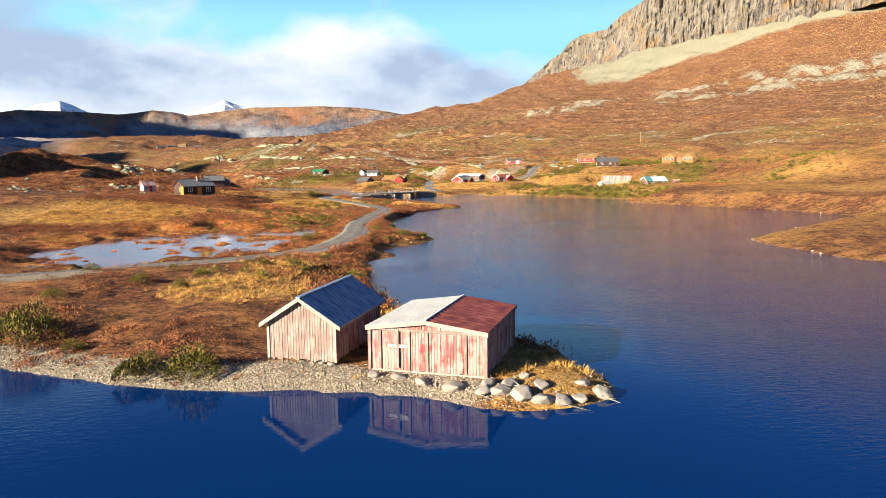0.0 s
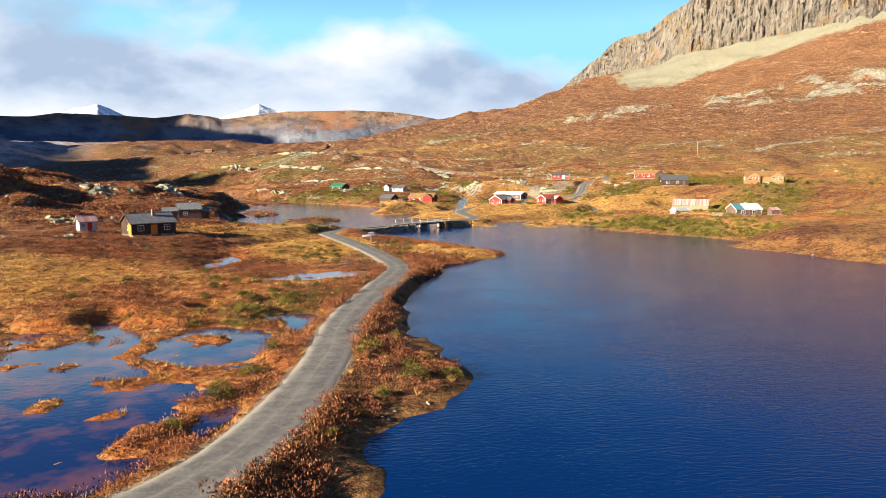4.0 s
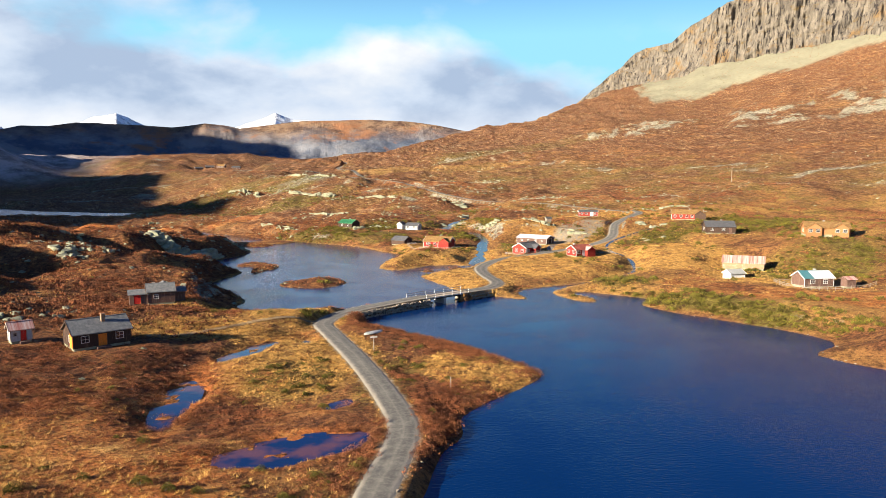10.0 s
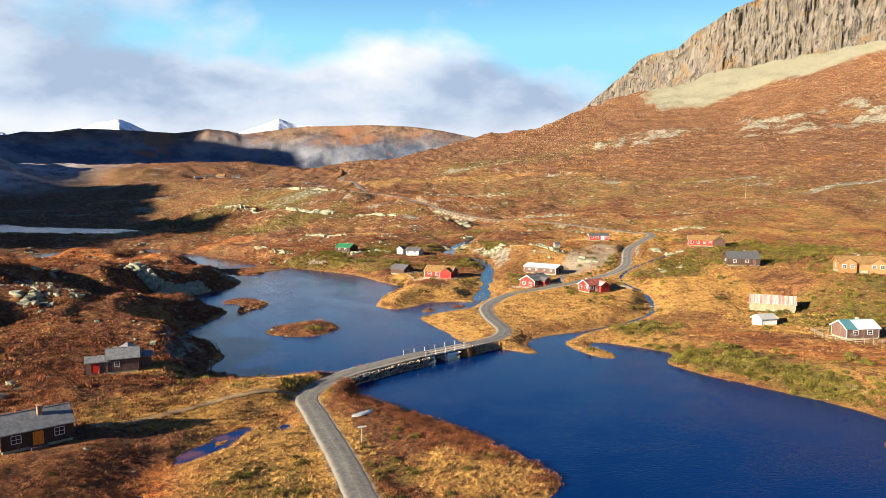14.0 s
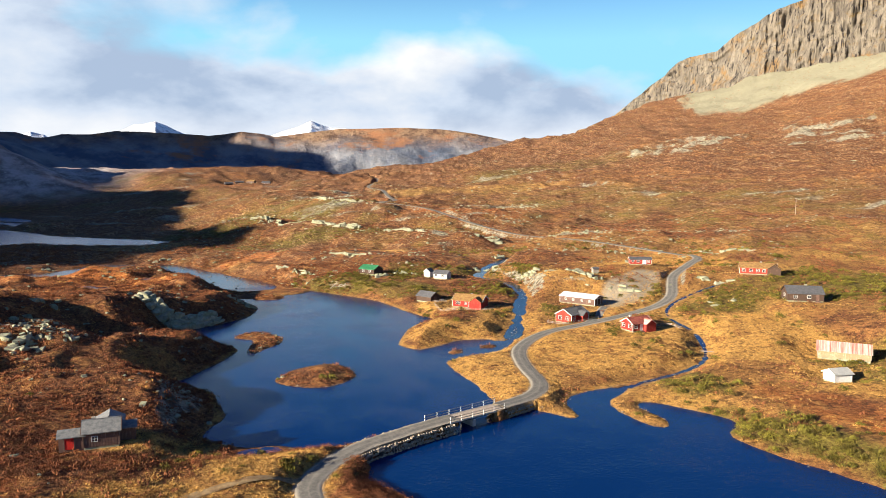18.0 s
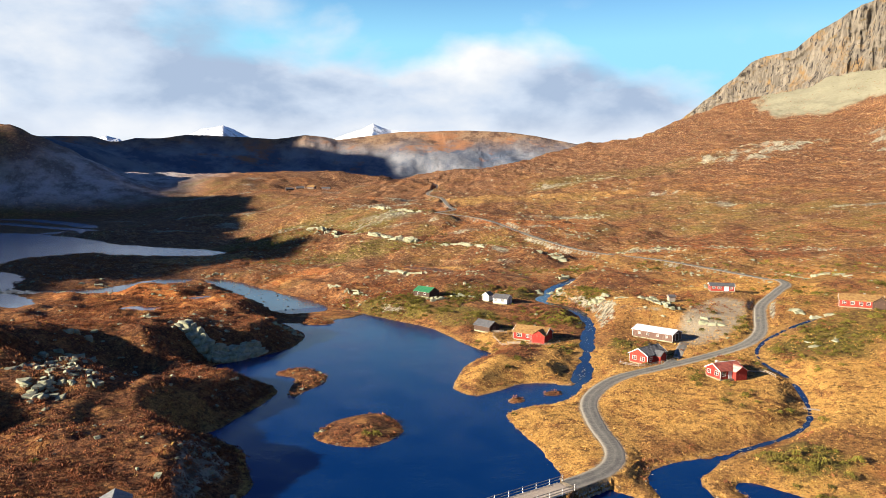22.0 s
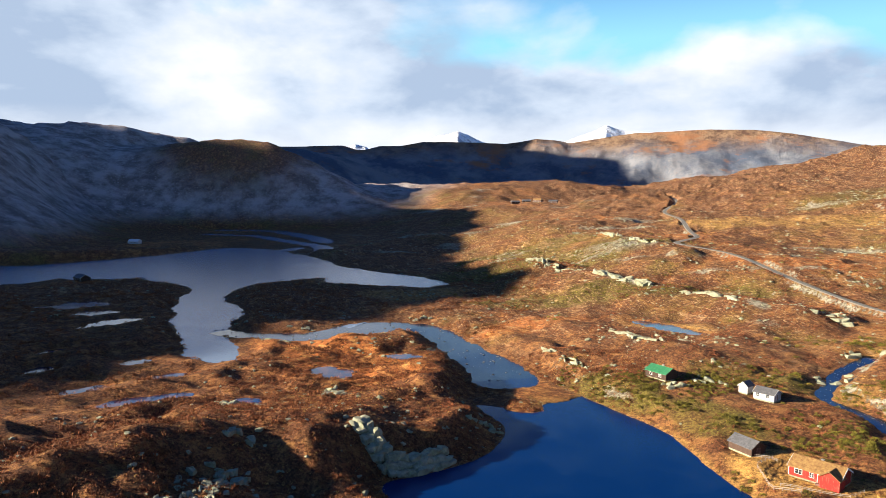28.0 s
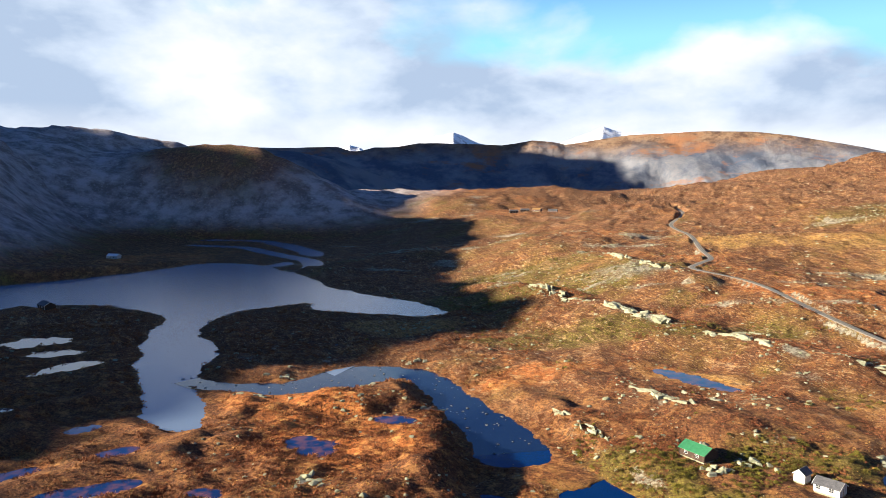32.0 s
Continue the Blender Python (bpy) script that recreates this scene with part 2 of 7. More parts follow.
_m = Nodes("lake_water")
_w1, _w2 = _m.noise(1.4, 3, 0.6, (1, 2.2, 1)), _m.noise(0.09, 3, 0.5)
_d = _m.n.new("ShaderNodeVectorMath")
_d.operation, _d.inputs[1].default_value = "DISTANCE", (-4.0, 40.0, 0.0)
_m.l.new(_m.co, _d.inputs[0])
_calm = _m.ramp(_m.math("DIVIDE", _d.outputs["Value"], 60.0), 0.15, 0.6, (0.12,) * 3)      # sheltered by the point
_m.bump(_m.math("MULTIPLY", _calm, _m.math("MULTIPLY", _w1, _m.ramp(_w2, 0.35, 0.65, (0.45,) * 3))), 0.22, 0.2)
M_water = _m.done((0.0002, 0.0145, 0.071), 0.03, 0.0, 0.5)
M_water.node_tree.nodes["Principled BSDF"].inputs["IOR"].default_value = 1.17
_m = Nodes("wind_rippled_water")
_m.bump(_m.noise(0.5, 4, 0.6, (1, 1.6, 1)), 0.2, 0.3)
# pale base colour stands in for bright sky mirrored by the ripples
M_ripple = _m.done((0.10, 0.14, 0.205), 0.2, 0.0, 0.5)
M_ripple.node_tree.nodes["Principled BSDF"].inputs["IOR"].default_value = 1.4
_m = Nodes("bog_water")
_m.bump(_m.noise(2.0, 3), 0.14, 0.06)
M_bog = _m.done(_m.mix(_m.ramp(_m.noise(0.25, 4), 0.45, 0.6), (0.003, 0.012, 0.05), (0.09, 0.035, 0.035)), 0.04, 0.0, 0.5)
_m = Nodes("running_water")
_f = _m.math("MULTIPLY", _m.ramp(_m.noise(0.9, 7, 0.74), 0.66, 0.72), _m.ramp(_m.noise(0.07, 3), 0.46, 0.56))
_m.bump(_m.noise(2.5, 4, 0.7), 0.16, 0.12)
M_stream = _m.done(_m.mix(_f, (0.004, 0.010, 0.030), (0.62, 0.66, 0.70)), _m.mix(_f, (0.08,) * 3, (0.6,) * 3), 0.0, 0.3)

_m = Nodes("gravel_road")
_t = _m.n.new("ShaderNodeAttribute")
_t.attribute_name = "across"
_u = _t.outputs["Fac"]
_n = _m.noise(0.5, 5, 0.6)
_c = _m.mix(_m.ramp(_n, 0.35, 0.65), (0.10, 0.095, 0.085), (0.16, 0.15, 0.13))
_edge = _m.ramp(_m.math("ADD", _m.math("ABSOLUTE", _u), _m.math("MULTIPLY", _m.math("SUBTRACT", _m.noise(0.8, 3), 0.5), 0.3)), 0.62, 0.86)
_c = _m.mix(_edge, _c, (0.27, 0.24, 0.19))
_rut = _m.ramp(_m.math("ABSOLUTE", _m.math("SUBTRACT", _m.math("ABSOLUTE", _u), 0.42)), 0.0, 0.22, (0.6,) * 3, (0.0,) * 3)
_c = _m.mix(_m.math("MULTIPLY", _rut, 0.85), _c, (0.075, 0.072, 0.066))
_mid = _m.ramp(_m.math("ABSOLUTE", _m.math("SUBTRACT", _u, _m.math("MULTIPLY", _m.math("SUBTRACT", _m.noise(0.15, 3), 0.5), 0.4))), 0.0, 0.12, (0.55,) * 3, (0.0,) * 3)
_c = _m.mix(_mid, _c, (0.20, 0.185, 0.155))
_c = _m.mix(_m.ramp(_m.noise(14, 3, 0.7), 0.4, 0.7), _c, _m.mix(0.3, _c, (0.1, 0.09, 0.08)))
_c = _m.mix(_m.ramp(_m.noise(1.8, 6, 0.72), 0.46, 0.60), _c, _m.mix(0.3, _c, (0.26, 0.24, 0.20)))
_m.bump(_m.math("ADD", _m.noise(14, 3, 0.7), _m.noise(2.0, 4, 0.6)), 0.6, 0.06)
M_road = _m.done(_c, 0.95, 0, 0.15)

M_rock = Nodes("lichen_rock")
_c = M_rock.mix(M_rock.ramp(M_rock.noise(0.7, 5, 0.6), 0.35, 0.65), (0.11, 0.112, 0.07), (0.265, 0.26, 0.17))
_c = M_rock.mix(M_rock.ramp(M_rock.noise(2.6, 4), 0.54, 0.66), _c, (0.18, 0.205, 0.10))
_c = M_rock.mix(M_rock.ramp(M_rock.noise(9.0, 3), 0.58, 0.72), _c, (0.09, 0.085, 0.07))
_c = M_rock.mix(M_rock.math("MULTIPLY", M_rock.random(), 0.3), _c, (0.32, 0.305, 0.235))
M_rock.bump(M_rock.noise(3.5, 6, 0.65), 0.7, 0.12)
M_rock = M_rock.done(_c, 0.9, 0, 0.2)
M_stone = plain_mat("shore_stone", (0.21, 0.19, 0.16), (0.32, 0.29, 0.25), 2.5, 0.85, 0, 0.5, None, 0.45)
M_pebble = Nodes("pebbles")
M_pebble = M_pebble.done(M_pebble.mix(M_pebble.ramp(M_pebble.island(), 0.0, 1.0), (0.13, 0.105, 0.075), (0.32, 0.27, 0.20)), 0.9)
_m = Nodes("cliff_rock")
_st = _m.noise(0.10, 9, 0.72, (1.0, 1.0, 0.22))
_c = _m.mix(_m.ramp(_st, 0.33, 0.62), (0.06, 0.053, 0.046), (0.225, 0.195, 0.155))
_c = _m.mix(_m.ramp(_m.noise(0.02, 7, 0.7), 0.54, 0.66), _c, (0.20, 0.125, 0.055))
_c = _m.mix(_m.ramp(_m.noise(0.16, 6, 0.65, (1, 1, 0.16)), 0.55, 0.61), _c, (0.034, 0.03, 0.030))
_c = _m.mix(_m.ramp(_m.noise(0.05, 7, 0.7, (1, 1, 2.5)), 0.57, 0.66), _c, (0.15, 0.105, 0.05))
_m.bump(_m.math("ADD", _st, _m.noise(0.05, 8, 0.7)), 1.0, 9.0)
M_cliff = _m.done(_c, 0.95, 0, 0.1)
_m = Nodes("hazy_far_hill")
# blue-grey base tones carry the distance haze, mostly below the brown tops
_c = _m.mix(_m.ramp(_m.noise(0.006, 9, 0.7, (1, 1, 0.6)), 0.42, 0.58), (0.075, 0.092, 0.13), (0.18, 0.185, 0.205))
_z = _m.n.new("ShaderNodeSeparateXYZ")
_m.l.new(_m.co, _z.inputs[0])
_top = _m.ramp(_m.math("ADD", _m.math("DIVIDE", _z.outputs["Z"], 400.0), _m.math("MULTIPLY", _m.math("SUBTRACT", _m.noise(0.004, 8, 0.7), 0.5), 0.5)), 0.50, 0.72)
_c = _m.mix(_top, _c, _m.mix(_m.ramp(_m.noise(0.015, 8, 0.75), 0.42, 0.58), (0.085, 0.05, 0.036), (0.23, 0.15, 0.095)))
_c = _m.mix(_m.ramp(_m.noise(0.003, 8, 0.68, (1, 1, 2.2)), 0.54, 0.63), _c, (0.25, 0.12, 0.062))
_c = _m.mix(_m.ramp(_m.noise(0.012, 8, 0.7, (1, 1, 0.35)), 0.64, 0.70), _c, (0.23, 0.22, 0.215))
_m.bump(_m.noise(0.012, 10, 0.78, (1, 1, 0.5)), 1.0, 26.0)
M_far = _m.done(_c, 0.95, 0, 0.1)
_m = Nodes("snowy_peak")
_m.bump(_m.noise(0.02, 8, 0.7), 1.0, 25.0)
M_snow = _m.done(_m.mix(_m.ramp(_m.noise(0.022, 7, 0.72, (1, 1, 0.6)), 0.50, 0.60), (0.70, 0.74, 0.80), (0.36, 0.38, 0.43)), 0.9, 0, 0.1)


def board_mat(name, c1, c2, worn, amount=0.5):
    """Painted or tarred boards, streaked along their length, with bare wood showing."""
    m = Nodes(name)
    streak, patch = m.noise(5.0, 5, 0.65, (1.0, 1.0, 0.12)), m.noise(1.2, 4, 0.6)
    col = m.mix(m.ramp(m.random(), 0.0, 1.0), c1, c2)
    col = m.mix(m.ramp(m.math("ADD", streak, m.math("MULTIPLY", m.math("SUBTRACT", patch, 0.5), 0.7)), 0.62 - amount * 0.3, 0.78 - amount * 0.3), col, worn)
    col = m.mix(m.ramp(m.noise(18, 3, 0.6, (1, 1, 0.06)), 0.55, 0.75), col, m.mix(0.5, col, (0.05, 0.03, 0.02)))
    m.bump(m.noise(18, 3, 0.6, (1, 1, 0.06)), 0.4, 0.01)
    return m.done(col, 0.85, 0, 0.2)


M_pink = board_mat("faded_red_boards", (0.16, 0.045, 0.04), (0.21, 0.09, 0.078), (0.27, 0.195, 0.172), 0.72)
M_barnwood = board_mat("barn_boards", (0.28, 0.15, 0.085), (0.36, 0.21, 0.13), (0.42, 0.28, 0.2), 0.3)
M_palewood = board_mat("bleached_boards", (0.145, 0.10, 0.084), (0.19, 0.14, 0.12), (0.25, 0.20, 0.175), 0.55)
M_greytrim = plain_mat("weathered_trim", (0.25, 0.205, 0.165), (0.34, 0.285, 0.235), 4, 0.8)
M_bluemetal = plain_mat("blue_sheet_metal", (0.08, 0.15, 0.25), (0.34, 0.39, 0.43), 2.2, 0.4, 0.35, 0.15, (0.25, 2.2, 1))
M_palemetal = plain_mat("pale_sheet_metal", (0.40, 0.40, 0.36), (0.52, 0.51, 0.46), 1.0, 0.5, 0.3, 0.2)
M_rustmetal = plain_mat("rusty_sheet_metal", (0.13, 0.026, 0.02), (0.30, 0.085, 0.055), 1.5, 0.6, 0.3, 0.2)
M_tar = board_mat("tarred_boards", (0.035, 0.022, 0.016), (0.06, 0.036, 0.026), (0.11, 0.065, 0.045), 0.2)
M_red = board_mat("falu_red_boards", (0.21, 0.018, 0.014), (0.26, 0.03, 0.02), (0.30, 0.07, 0.05), 0.25)
M_orange = board_mat("oiled_pine_logs", (0.22, 0.105, 0.042), (0.27, 0.14, 0.06), (0.30, 0.12, 0.04), 0.3)
M_brownwall = board_mat("brown_boards", (0.085, 0.05, 0.04), (0.12, 0.07, 0.055), (0.17, 0.11, 0.085), 0.3)
M_white = plain_mat("white_paint", (0.56, 0.55, 0.53), (0.66, 0.65, 0.63), 3, 0.6, 0, 0.1)
M_greywall = board_mat("pale_grey_boards", (0.34, 0.34, 0.345), (0.40, 0.40, 0.40), (0.28, 0.275, 0.27), 0.3)
M_slate = plain_mat("slate_roof", (0.10, 0.105, 0.11), (0.20, 0.20, 0.19), 1.6, 0.6, 0, 0.5, None, 0.0, 0.04)
M_darkroof = plain_mat("dark_felt_roof", (0.055, 0.055, 0.06), (0.10, 0.10, 0.105), 1.5, 0.75, 0, 0.3)
M_whiteroof = plain_mat("white_steel_roof", (0.50, 0.53, 0.56), (0.60, 0.62, 0.64), 1.0, 0.45, 0.1, 0.1)
M_greenroof = plain_mat("green_sheet_roof", (0.03, 0.16, 0.07), (0.05, 0.22, 0.10), 1.0, 0.5, 0.1, 0.1)
M_tealroof = plain_mat("teal_sheet_roof", (0.06, 0.17, 0.19), (0.09, 0.22, 0.24), 1.0, 0.5, 0.1, 0.1)
M_pinkroof = plain_mat("peeling_red_roof", (0.36, 0.10, 0.075), (0.58, 0.47, 0.41), 1.0, 0.6, 0.1, 0.2, (2.6, 0.12, 0.12))
M_sod = plain_mat("turf_roof", (0.17, 0.085, 0.028), (0.31, 0.185, 0.065), 1.4, 0.95, 0, 1.0, None, 0, 0.2)
M_orangedoor = board_mat("orange_door_boards", (0.55, 0.16, 0.02), (0.60, 0.20, 0.03), (0.45, 0.13, 0.02), 0.1)
M_reddoor = board_mat("red_door_boards", (0.45, 0.02, 0.015), (0.5, 0.03, 0.02), (0.4, 0.02, 0.02), 0.1)
M_concrete = plain_mat("concrete", (0.36, 0.35, 0.32), (0.46, 0.44, 0.41), 1.5, 0.9)
M_glass = Nodes("window_glass").done((0.02, 0.025, 0.03), 0.05, 0, 0.8)
M_iron = plain_mat("dark_iron", (0.03, 0.03, 0.03), (0.06, 0.055, 0.05), 3, 0.5, 0.6)
M_boat = plain_mat("white_boat_hull", (0.72, 0.72, 0.70), (0.80, 0.80, 0.78), 1, 0.35, 0, 0.05)


def leaf_mat(name, c1, c2, c3):
    m = Nodes(name)
    col = m.mix(m.ramp(m.island(), 0.0, 1.0), c1, c2)
    col = m.mix(m.ramp(m.noise(0.11, 4), 0.44, 0.64), col, c3)
    col = m.mix(m.ramp(m.noise(0.45, 5, 0.65), 0.42, 0.62), m.mix(0.55, col, (0.02, 0.009, 0.006)), m.mix(0.25, col, tuple(v * 1.25 for v in c2)))
    return m.done(col, 0.85, 0, 0.15)


M_juniper = leaf_mat("juniper_needles", (0.038, 0.038, 0.008), (0.21, 0.18, 0.026), (0.105, 0.092, 0.016))
M_heather = leaf_mat("heather_twigs", (0.06, 0.022, 0.013), (0.29, 0.105, 0.040), (0.21, 0.075, 0.032))
M_rustheath = leaf_mat("rusty_heather", (0.08, 0.03, 0.014), (0.30, 0.115, 0.04), (0.22, 0.08, 0.03))
M_grass = leaf_mat("dry_grass", (0.37, 0.195, 0.047), (0.66, 0.40, 0.12), (0.47, 0.245, 0.058))
M_sedge = leaf_mat("rust_sedge", (0.19, 0.064, 0.020), (0.39, 0.165, 0.05), (0.31, 0.115, 0.033))
M_track = plain_mat("worn_turf_track", (0.17, 0.105, 0.05), (0.30, 0.21, 0.105), 0.8, 0.95)
M_wetrock = plain_mat("wet_stream_stone", (0.05, 0.045, 0.036), (0.15, 0.135, 0.105), 2.0, 0.5, 0, 0.4)
M_bark = plain_mat("grey_bark", (0.16, 0.13, 0.11), (0.24, 0.20, 0.17), 6, 0.9)

# ---- mesh helpers ----


def part(name, bm, mat, parent=None, label=""):
    me = bpy.data.meshes.new(name)
    bm.to_mesh(me)
    bm.free()
    me.materials.append(mat)
    ob = new(name, me)
    if parent:
        ob.parent = parent
    if label:
        ob["label"] = label
    return ob


def thing(name, label, category, m=None, group="", kind=""):
    ob = tagged(new(name), label, category, group, kind)
    if m is not None:
        ob.matrix_basis = m
    return ob


def box(bm, x0, y0, z0, x1, y1, z1, bevel=0.0):
    vs = [bm.verts.new(p) for p in ((x0, y0, z0), (x1, y0, z0), (x1, y1, z0), (x0, y1, z0), (x0, y0, z1), (x1, y0, z1), (x1, y1, z1), (x0, y1, z1))]
    fs = [bm.faces.new([vs[i] for i in q]) for q in ((3, 2, 1, 0), (4, 5, 6, 7), (0, 1, 5, 4), (1, 2, 6, 5), (2, 3, 7, 6), (3, 0, 4, 7))]
    if bevel:
        bmesh.ops.bevel(bm, geom=list({e for f in fs for e in f.edges}), offset=bevel, segments=1, affect="EDGES")
    return vs


def boxed(*a, bevel=0.0):
    bm = bmesh.new()
    box(bm, *a, bevel=bevel)
    return bm


def prism(outline, y0, y1):
    """A solid with the given outline in x and z, from y0 to y1."""
    bm = bmesh.new()
    a, b = [bm.verts.new((x, y0, z)) for x, z in outline], [bm.verts.new((x, y1, z)) for x, z in outline]
    bm.faces.new(a), bm.faces.new(b[::-1])
    for i in range(len(a)):
        j = (i + 1) % len(a)
        bm.faces.new((a[j], a[i], b[i], b[j]))
    bmesh.ops.recalc_face_normals(bm, faces=bm.faces)
    return bm


def mesh_object(name, co, faces, mat, smooth=True):
    me = bpy.data.meshes.new(name)
    me.vertices.add(len(co))
    me.vertices.foreach_set("co", np.asarray(co, np.float32).ravel())
    faces = np.asarray(faces, np.int32)
    k = faces.shape[1]
    me.loops.add(faces.size), me.polygons.add(len(faces))
    me.loops.foreach_set("vertex_index", faces.ravel())
    me.polygons.foreach_set("loop_start", np.arange(0, faces.size, k, dtype=np.int32))
    me.polygons.foreach_set("use_smooth", np.full(len(faces), smooth))
    me.update()
    me.validate()
    me.materials.append(mat)
    return new(name, me)


# ---- the lie of the land ----


def hash2(ix, iy, seed):
    h = (ix.astype(np.int64) * 374761393 + iy.astype(np.int64) * 668265263 + seed * 1442695041) & 0x7FFFFFFF
    h = ((h ^ (h >> 13)) * 1274126177) & 0x7FFFFFFF
    return ((h ^ (h >> 16)) & 0xFFFFF) / 0xFFFFF


def vnoise(x, y, seed=0):
    ix, iy = np.floor(x), np.floor(y)
    fx, fy = x - ix, y - iy
    fx, fy = fx * fx * (3 - 2 * fx), fy * fy * (3 - 2 * fy)
    a, b = hash2(ix, iy, seed), hash2(ix + 1, iy, seed)
    c, d = hash2(ix, iy + 1, seed), hash2(ix + 1, iy + 1, seed)
    return a + (b - a) * fx + (c - a) * fy + (a - b - c + d) * fx * fy


def fbm(x, y, scale, seed=0, octaves=4):
    v, amp, tot = 0.0, 1.0, 0.0
    for k in range(octaves):
        v = v + amp * (vnoise(x / scale + 17.3 * k, y / scale - 9.1 * k, seed + k) - 0.5)
        tot, amp, scale = tot + amp * 0.5, amp * 0.5, scale * 0.5
    return v / tot


def smooth(a, b, v):
    t = np.clip((v - a) / (b - a), 0, 1)
    return t * t * (3 - 2 * t)


def curve_through(points, steps=6, closed=False):
    """A smooth line through points (Catmull-Rom)."""
    p = np.array(points, float)
    n = len(p)
    out = []
    for i in range(n if closed else n - 1):
        q = [p[(i + k) % n] if closed else p[min(max(i + k, 0), n - 1)] for k in (-1, 0, 1, 2)]
        for s in np.arange(steps) / steps:
            out.append(0.5 * (2 * q[1] + (q[2] - q[0]) * s + (2 * q[0] - 5 * q[1] + 4 * q[2] - q[3]) * s * s + (3 * q[1] - q[0] - 3 * q[2] + q[3]) * s**3))
    if not closed:
        out.append(p[-1])
    return np.array(out)


def line_distance(x, y, line):
    """For each place the distance to a line, and the line's further columns there."""
    best, extra = np.full(x.shape, 1e9), np.zeros((*x.shape, line.shape[1] - 2))
    for a, b in zip(line[:-1], line[1:]):
        d = b[:2] - a[:2]
        s = np.clip(((x - a[0]) * d[0] + (y - a[1]) * d[1]) / max(d @ d, 1e-9), 0, 1)
        r = np.hypot(x - a[0] - s * d[0], y - a[1] - s * d[1])
        near = r < best
        best = np.where(near, r, best)
        if extra.shape[-1]:
            extra[near] = (a[2:] + s[..., None] * (b[2:] - a[2:]))[near]
    return best, extra


def shore_distance(x, y, outline):
    """How far a place lies outside (above 0) or inside (below 0) a closed outline; far off, 60."""
    out = np.full(x.shape, 60.0)
    lo, hi = outline.min(0) - 60, outline.max(0) + 60
    w = (x > lo[0]) & (x < hi[0]) & (y > lo[1]) & (y < hi[1])
    px, py = x[w], y[w]
    best, inside = np.full(px.shape, 1e9), np.zeros(px.shape, bool)
    for a, b in zip(outline, np.roll(outline, -1, 0)):
        d = b - a
        s = np.clip(((px - a[0]) * d[0] + (py - a[1]) * d[1]) / max(d @ d, 1e-9), 0, 1)
        best = np.minimum(best, (px - a[0] - s * d[0]) ** 2 + (py - a[1] - s * d[1]) ** 2)
        if a[1] != b[1]:
            inside ^= ((a[1] > py) != (b[1] > py)) & (px < d[0] * (py - a[1]) / d[1] + a[0])
    best = np.minimum(np.sqrt(best), 60)
    out[w] = np.where(inside, -best, best)
    return out


SHORE_WEST = [(-110, -160), (-110, 50), (-70, 60), (-40, 57), (-26, 52), (-17, 47), (-12, 45.5), (-5, 44), (-1, 42.3), (2, 40.3), (6, 41), (7.5, 44),
              (6.5, 50), (4.5, 54), (1, 58), (-2, 64), (-4, 72), (-3.9, 82), (-4.2, 91), (-3.8, 98), (-2.2, 106), (1.2, 110.3), (5, 113.3), (6.3, 119), (2.6, 125.5),
              (1.3, 134), (1.4, 150), (2.2, 160), (6.8, 172), (11.5, 185), (21.5, 197), (23.5, 203), (18, 214), (8, 229), (1, 236), (-5, 242), (-6, 251), (-3, 257), (8, 265)]
SHORE_EAST = [(15, 270), (24, 278), (29, 274.5), (34, 271.5), (35, 284), (45, 292), (58, 298), (48, 288), (43, 281), (45, 271), (50, 265.5), (52, 270),
              (49, 279), (53, 281), (61, 274), (65, 268), (61.3, 260.5), (66, 250), (75, 238), (82, 227), (83, 218), (75.5, 210.5), (82, 198), (84, 188),
              (89, 178), (96, 162), (98, 141), (84, 131), (69, 121), (56, 110), (52.5, 105), (51.5, 95), (52, 85), (60, 70), (90, 50), (110, 0), (120, -160)]
SHORE_TARN_WEST = [(8, 270), (0, 262), (-5, 258.5), (-12, 256.5), (-18, 255), (-22, 253.5), (-34, 258), (-38, 262), (-37, 271), (-39, 277.5), (-46, 290), (-55, 297),
                   (-54, 302), (-50, 325), (-52, 333), (-61, 341), (-72, 345), (-77, 352), (-72, 359), (-64, 370), (-60, 384), (-62, 400), (-73, 412), (-80, 424), (-72, 434), (-82, 448), (-92, 462)]
SHORE_TARN_NORTH = [(-84, 462), (-71, 459), (-41, 434), (-18, 414), (-2, 385), (5, 376), (-1, 365), (-5, 346), (-4, 335), (1.5, 330.5), (8, 336), (13, 342), (20, 344), (26, 342.5), (28.5, 350),
                    (32, 348), (28, 335.5), (22, 327), (15, 323.5), (11.5, 320), (8.7, 315), (12, 304), (16, 292), (18, 281), (16, 271), (12, 265)]
SHORE_UPPER = [(-179, 427), (-202, 422), (-236, 455), (-300, 520), (-334, 571), (-390, 590), (-441, 580), (-461, 527), (-560, 520), (-700, 560), (-700, 600), (-590, 617),
               (-558, 645), (-528, 738), (-521, 820), (-468, 830), (-374, 781), (-300, 718), (-214, 684), (-184, 644), (-262, 631), (-285, 652), (-305, 612), (-299, 562), (-250, 513), (-228, 478)]
ISLE_BIG = [(-33, 298), (-31, 306), (-27, 312), (-21, 314), (-15, 308), (-14, 300), (-19, 293.5), (-27, 293.5)]
ISLE_SMALL = [(-56, 346), (-51, 353), (-43, 349), (-40, 341), (-43, 329), (-45, 325), (-48, 333), (-49, 342)]
ISLE_POINT = [(-70, 424), (-66, 430), (-59, 428), (-56, 420), (-61, 416), (-68, 417)]
lake_line = curve_through(SHORE_WEST + SHORE_EAST, 5, True)
tarn_line = curve_through(SHORE_TARN_WEST + SHORE_TARN_NORTH, 5, True)
upper_line = curve_through(SHORE_UPPER, 5, True)
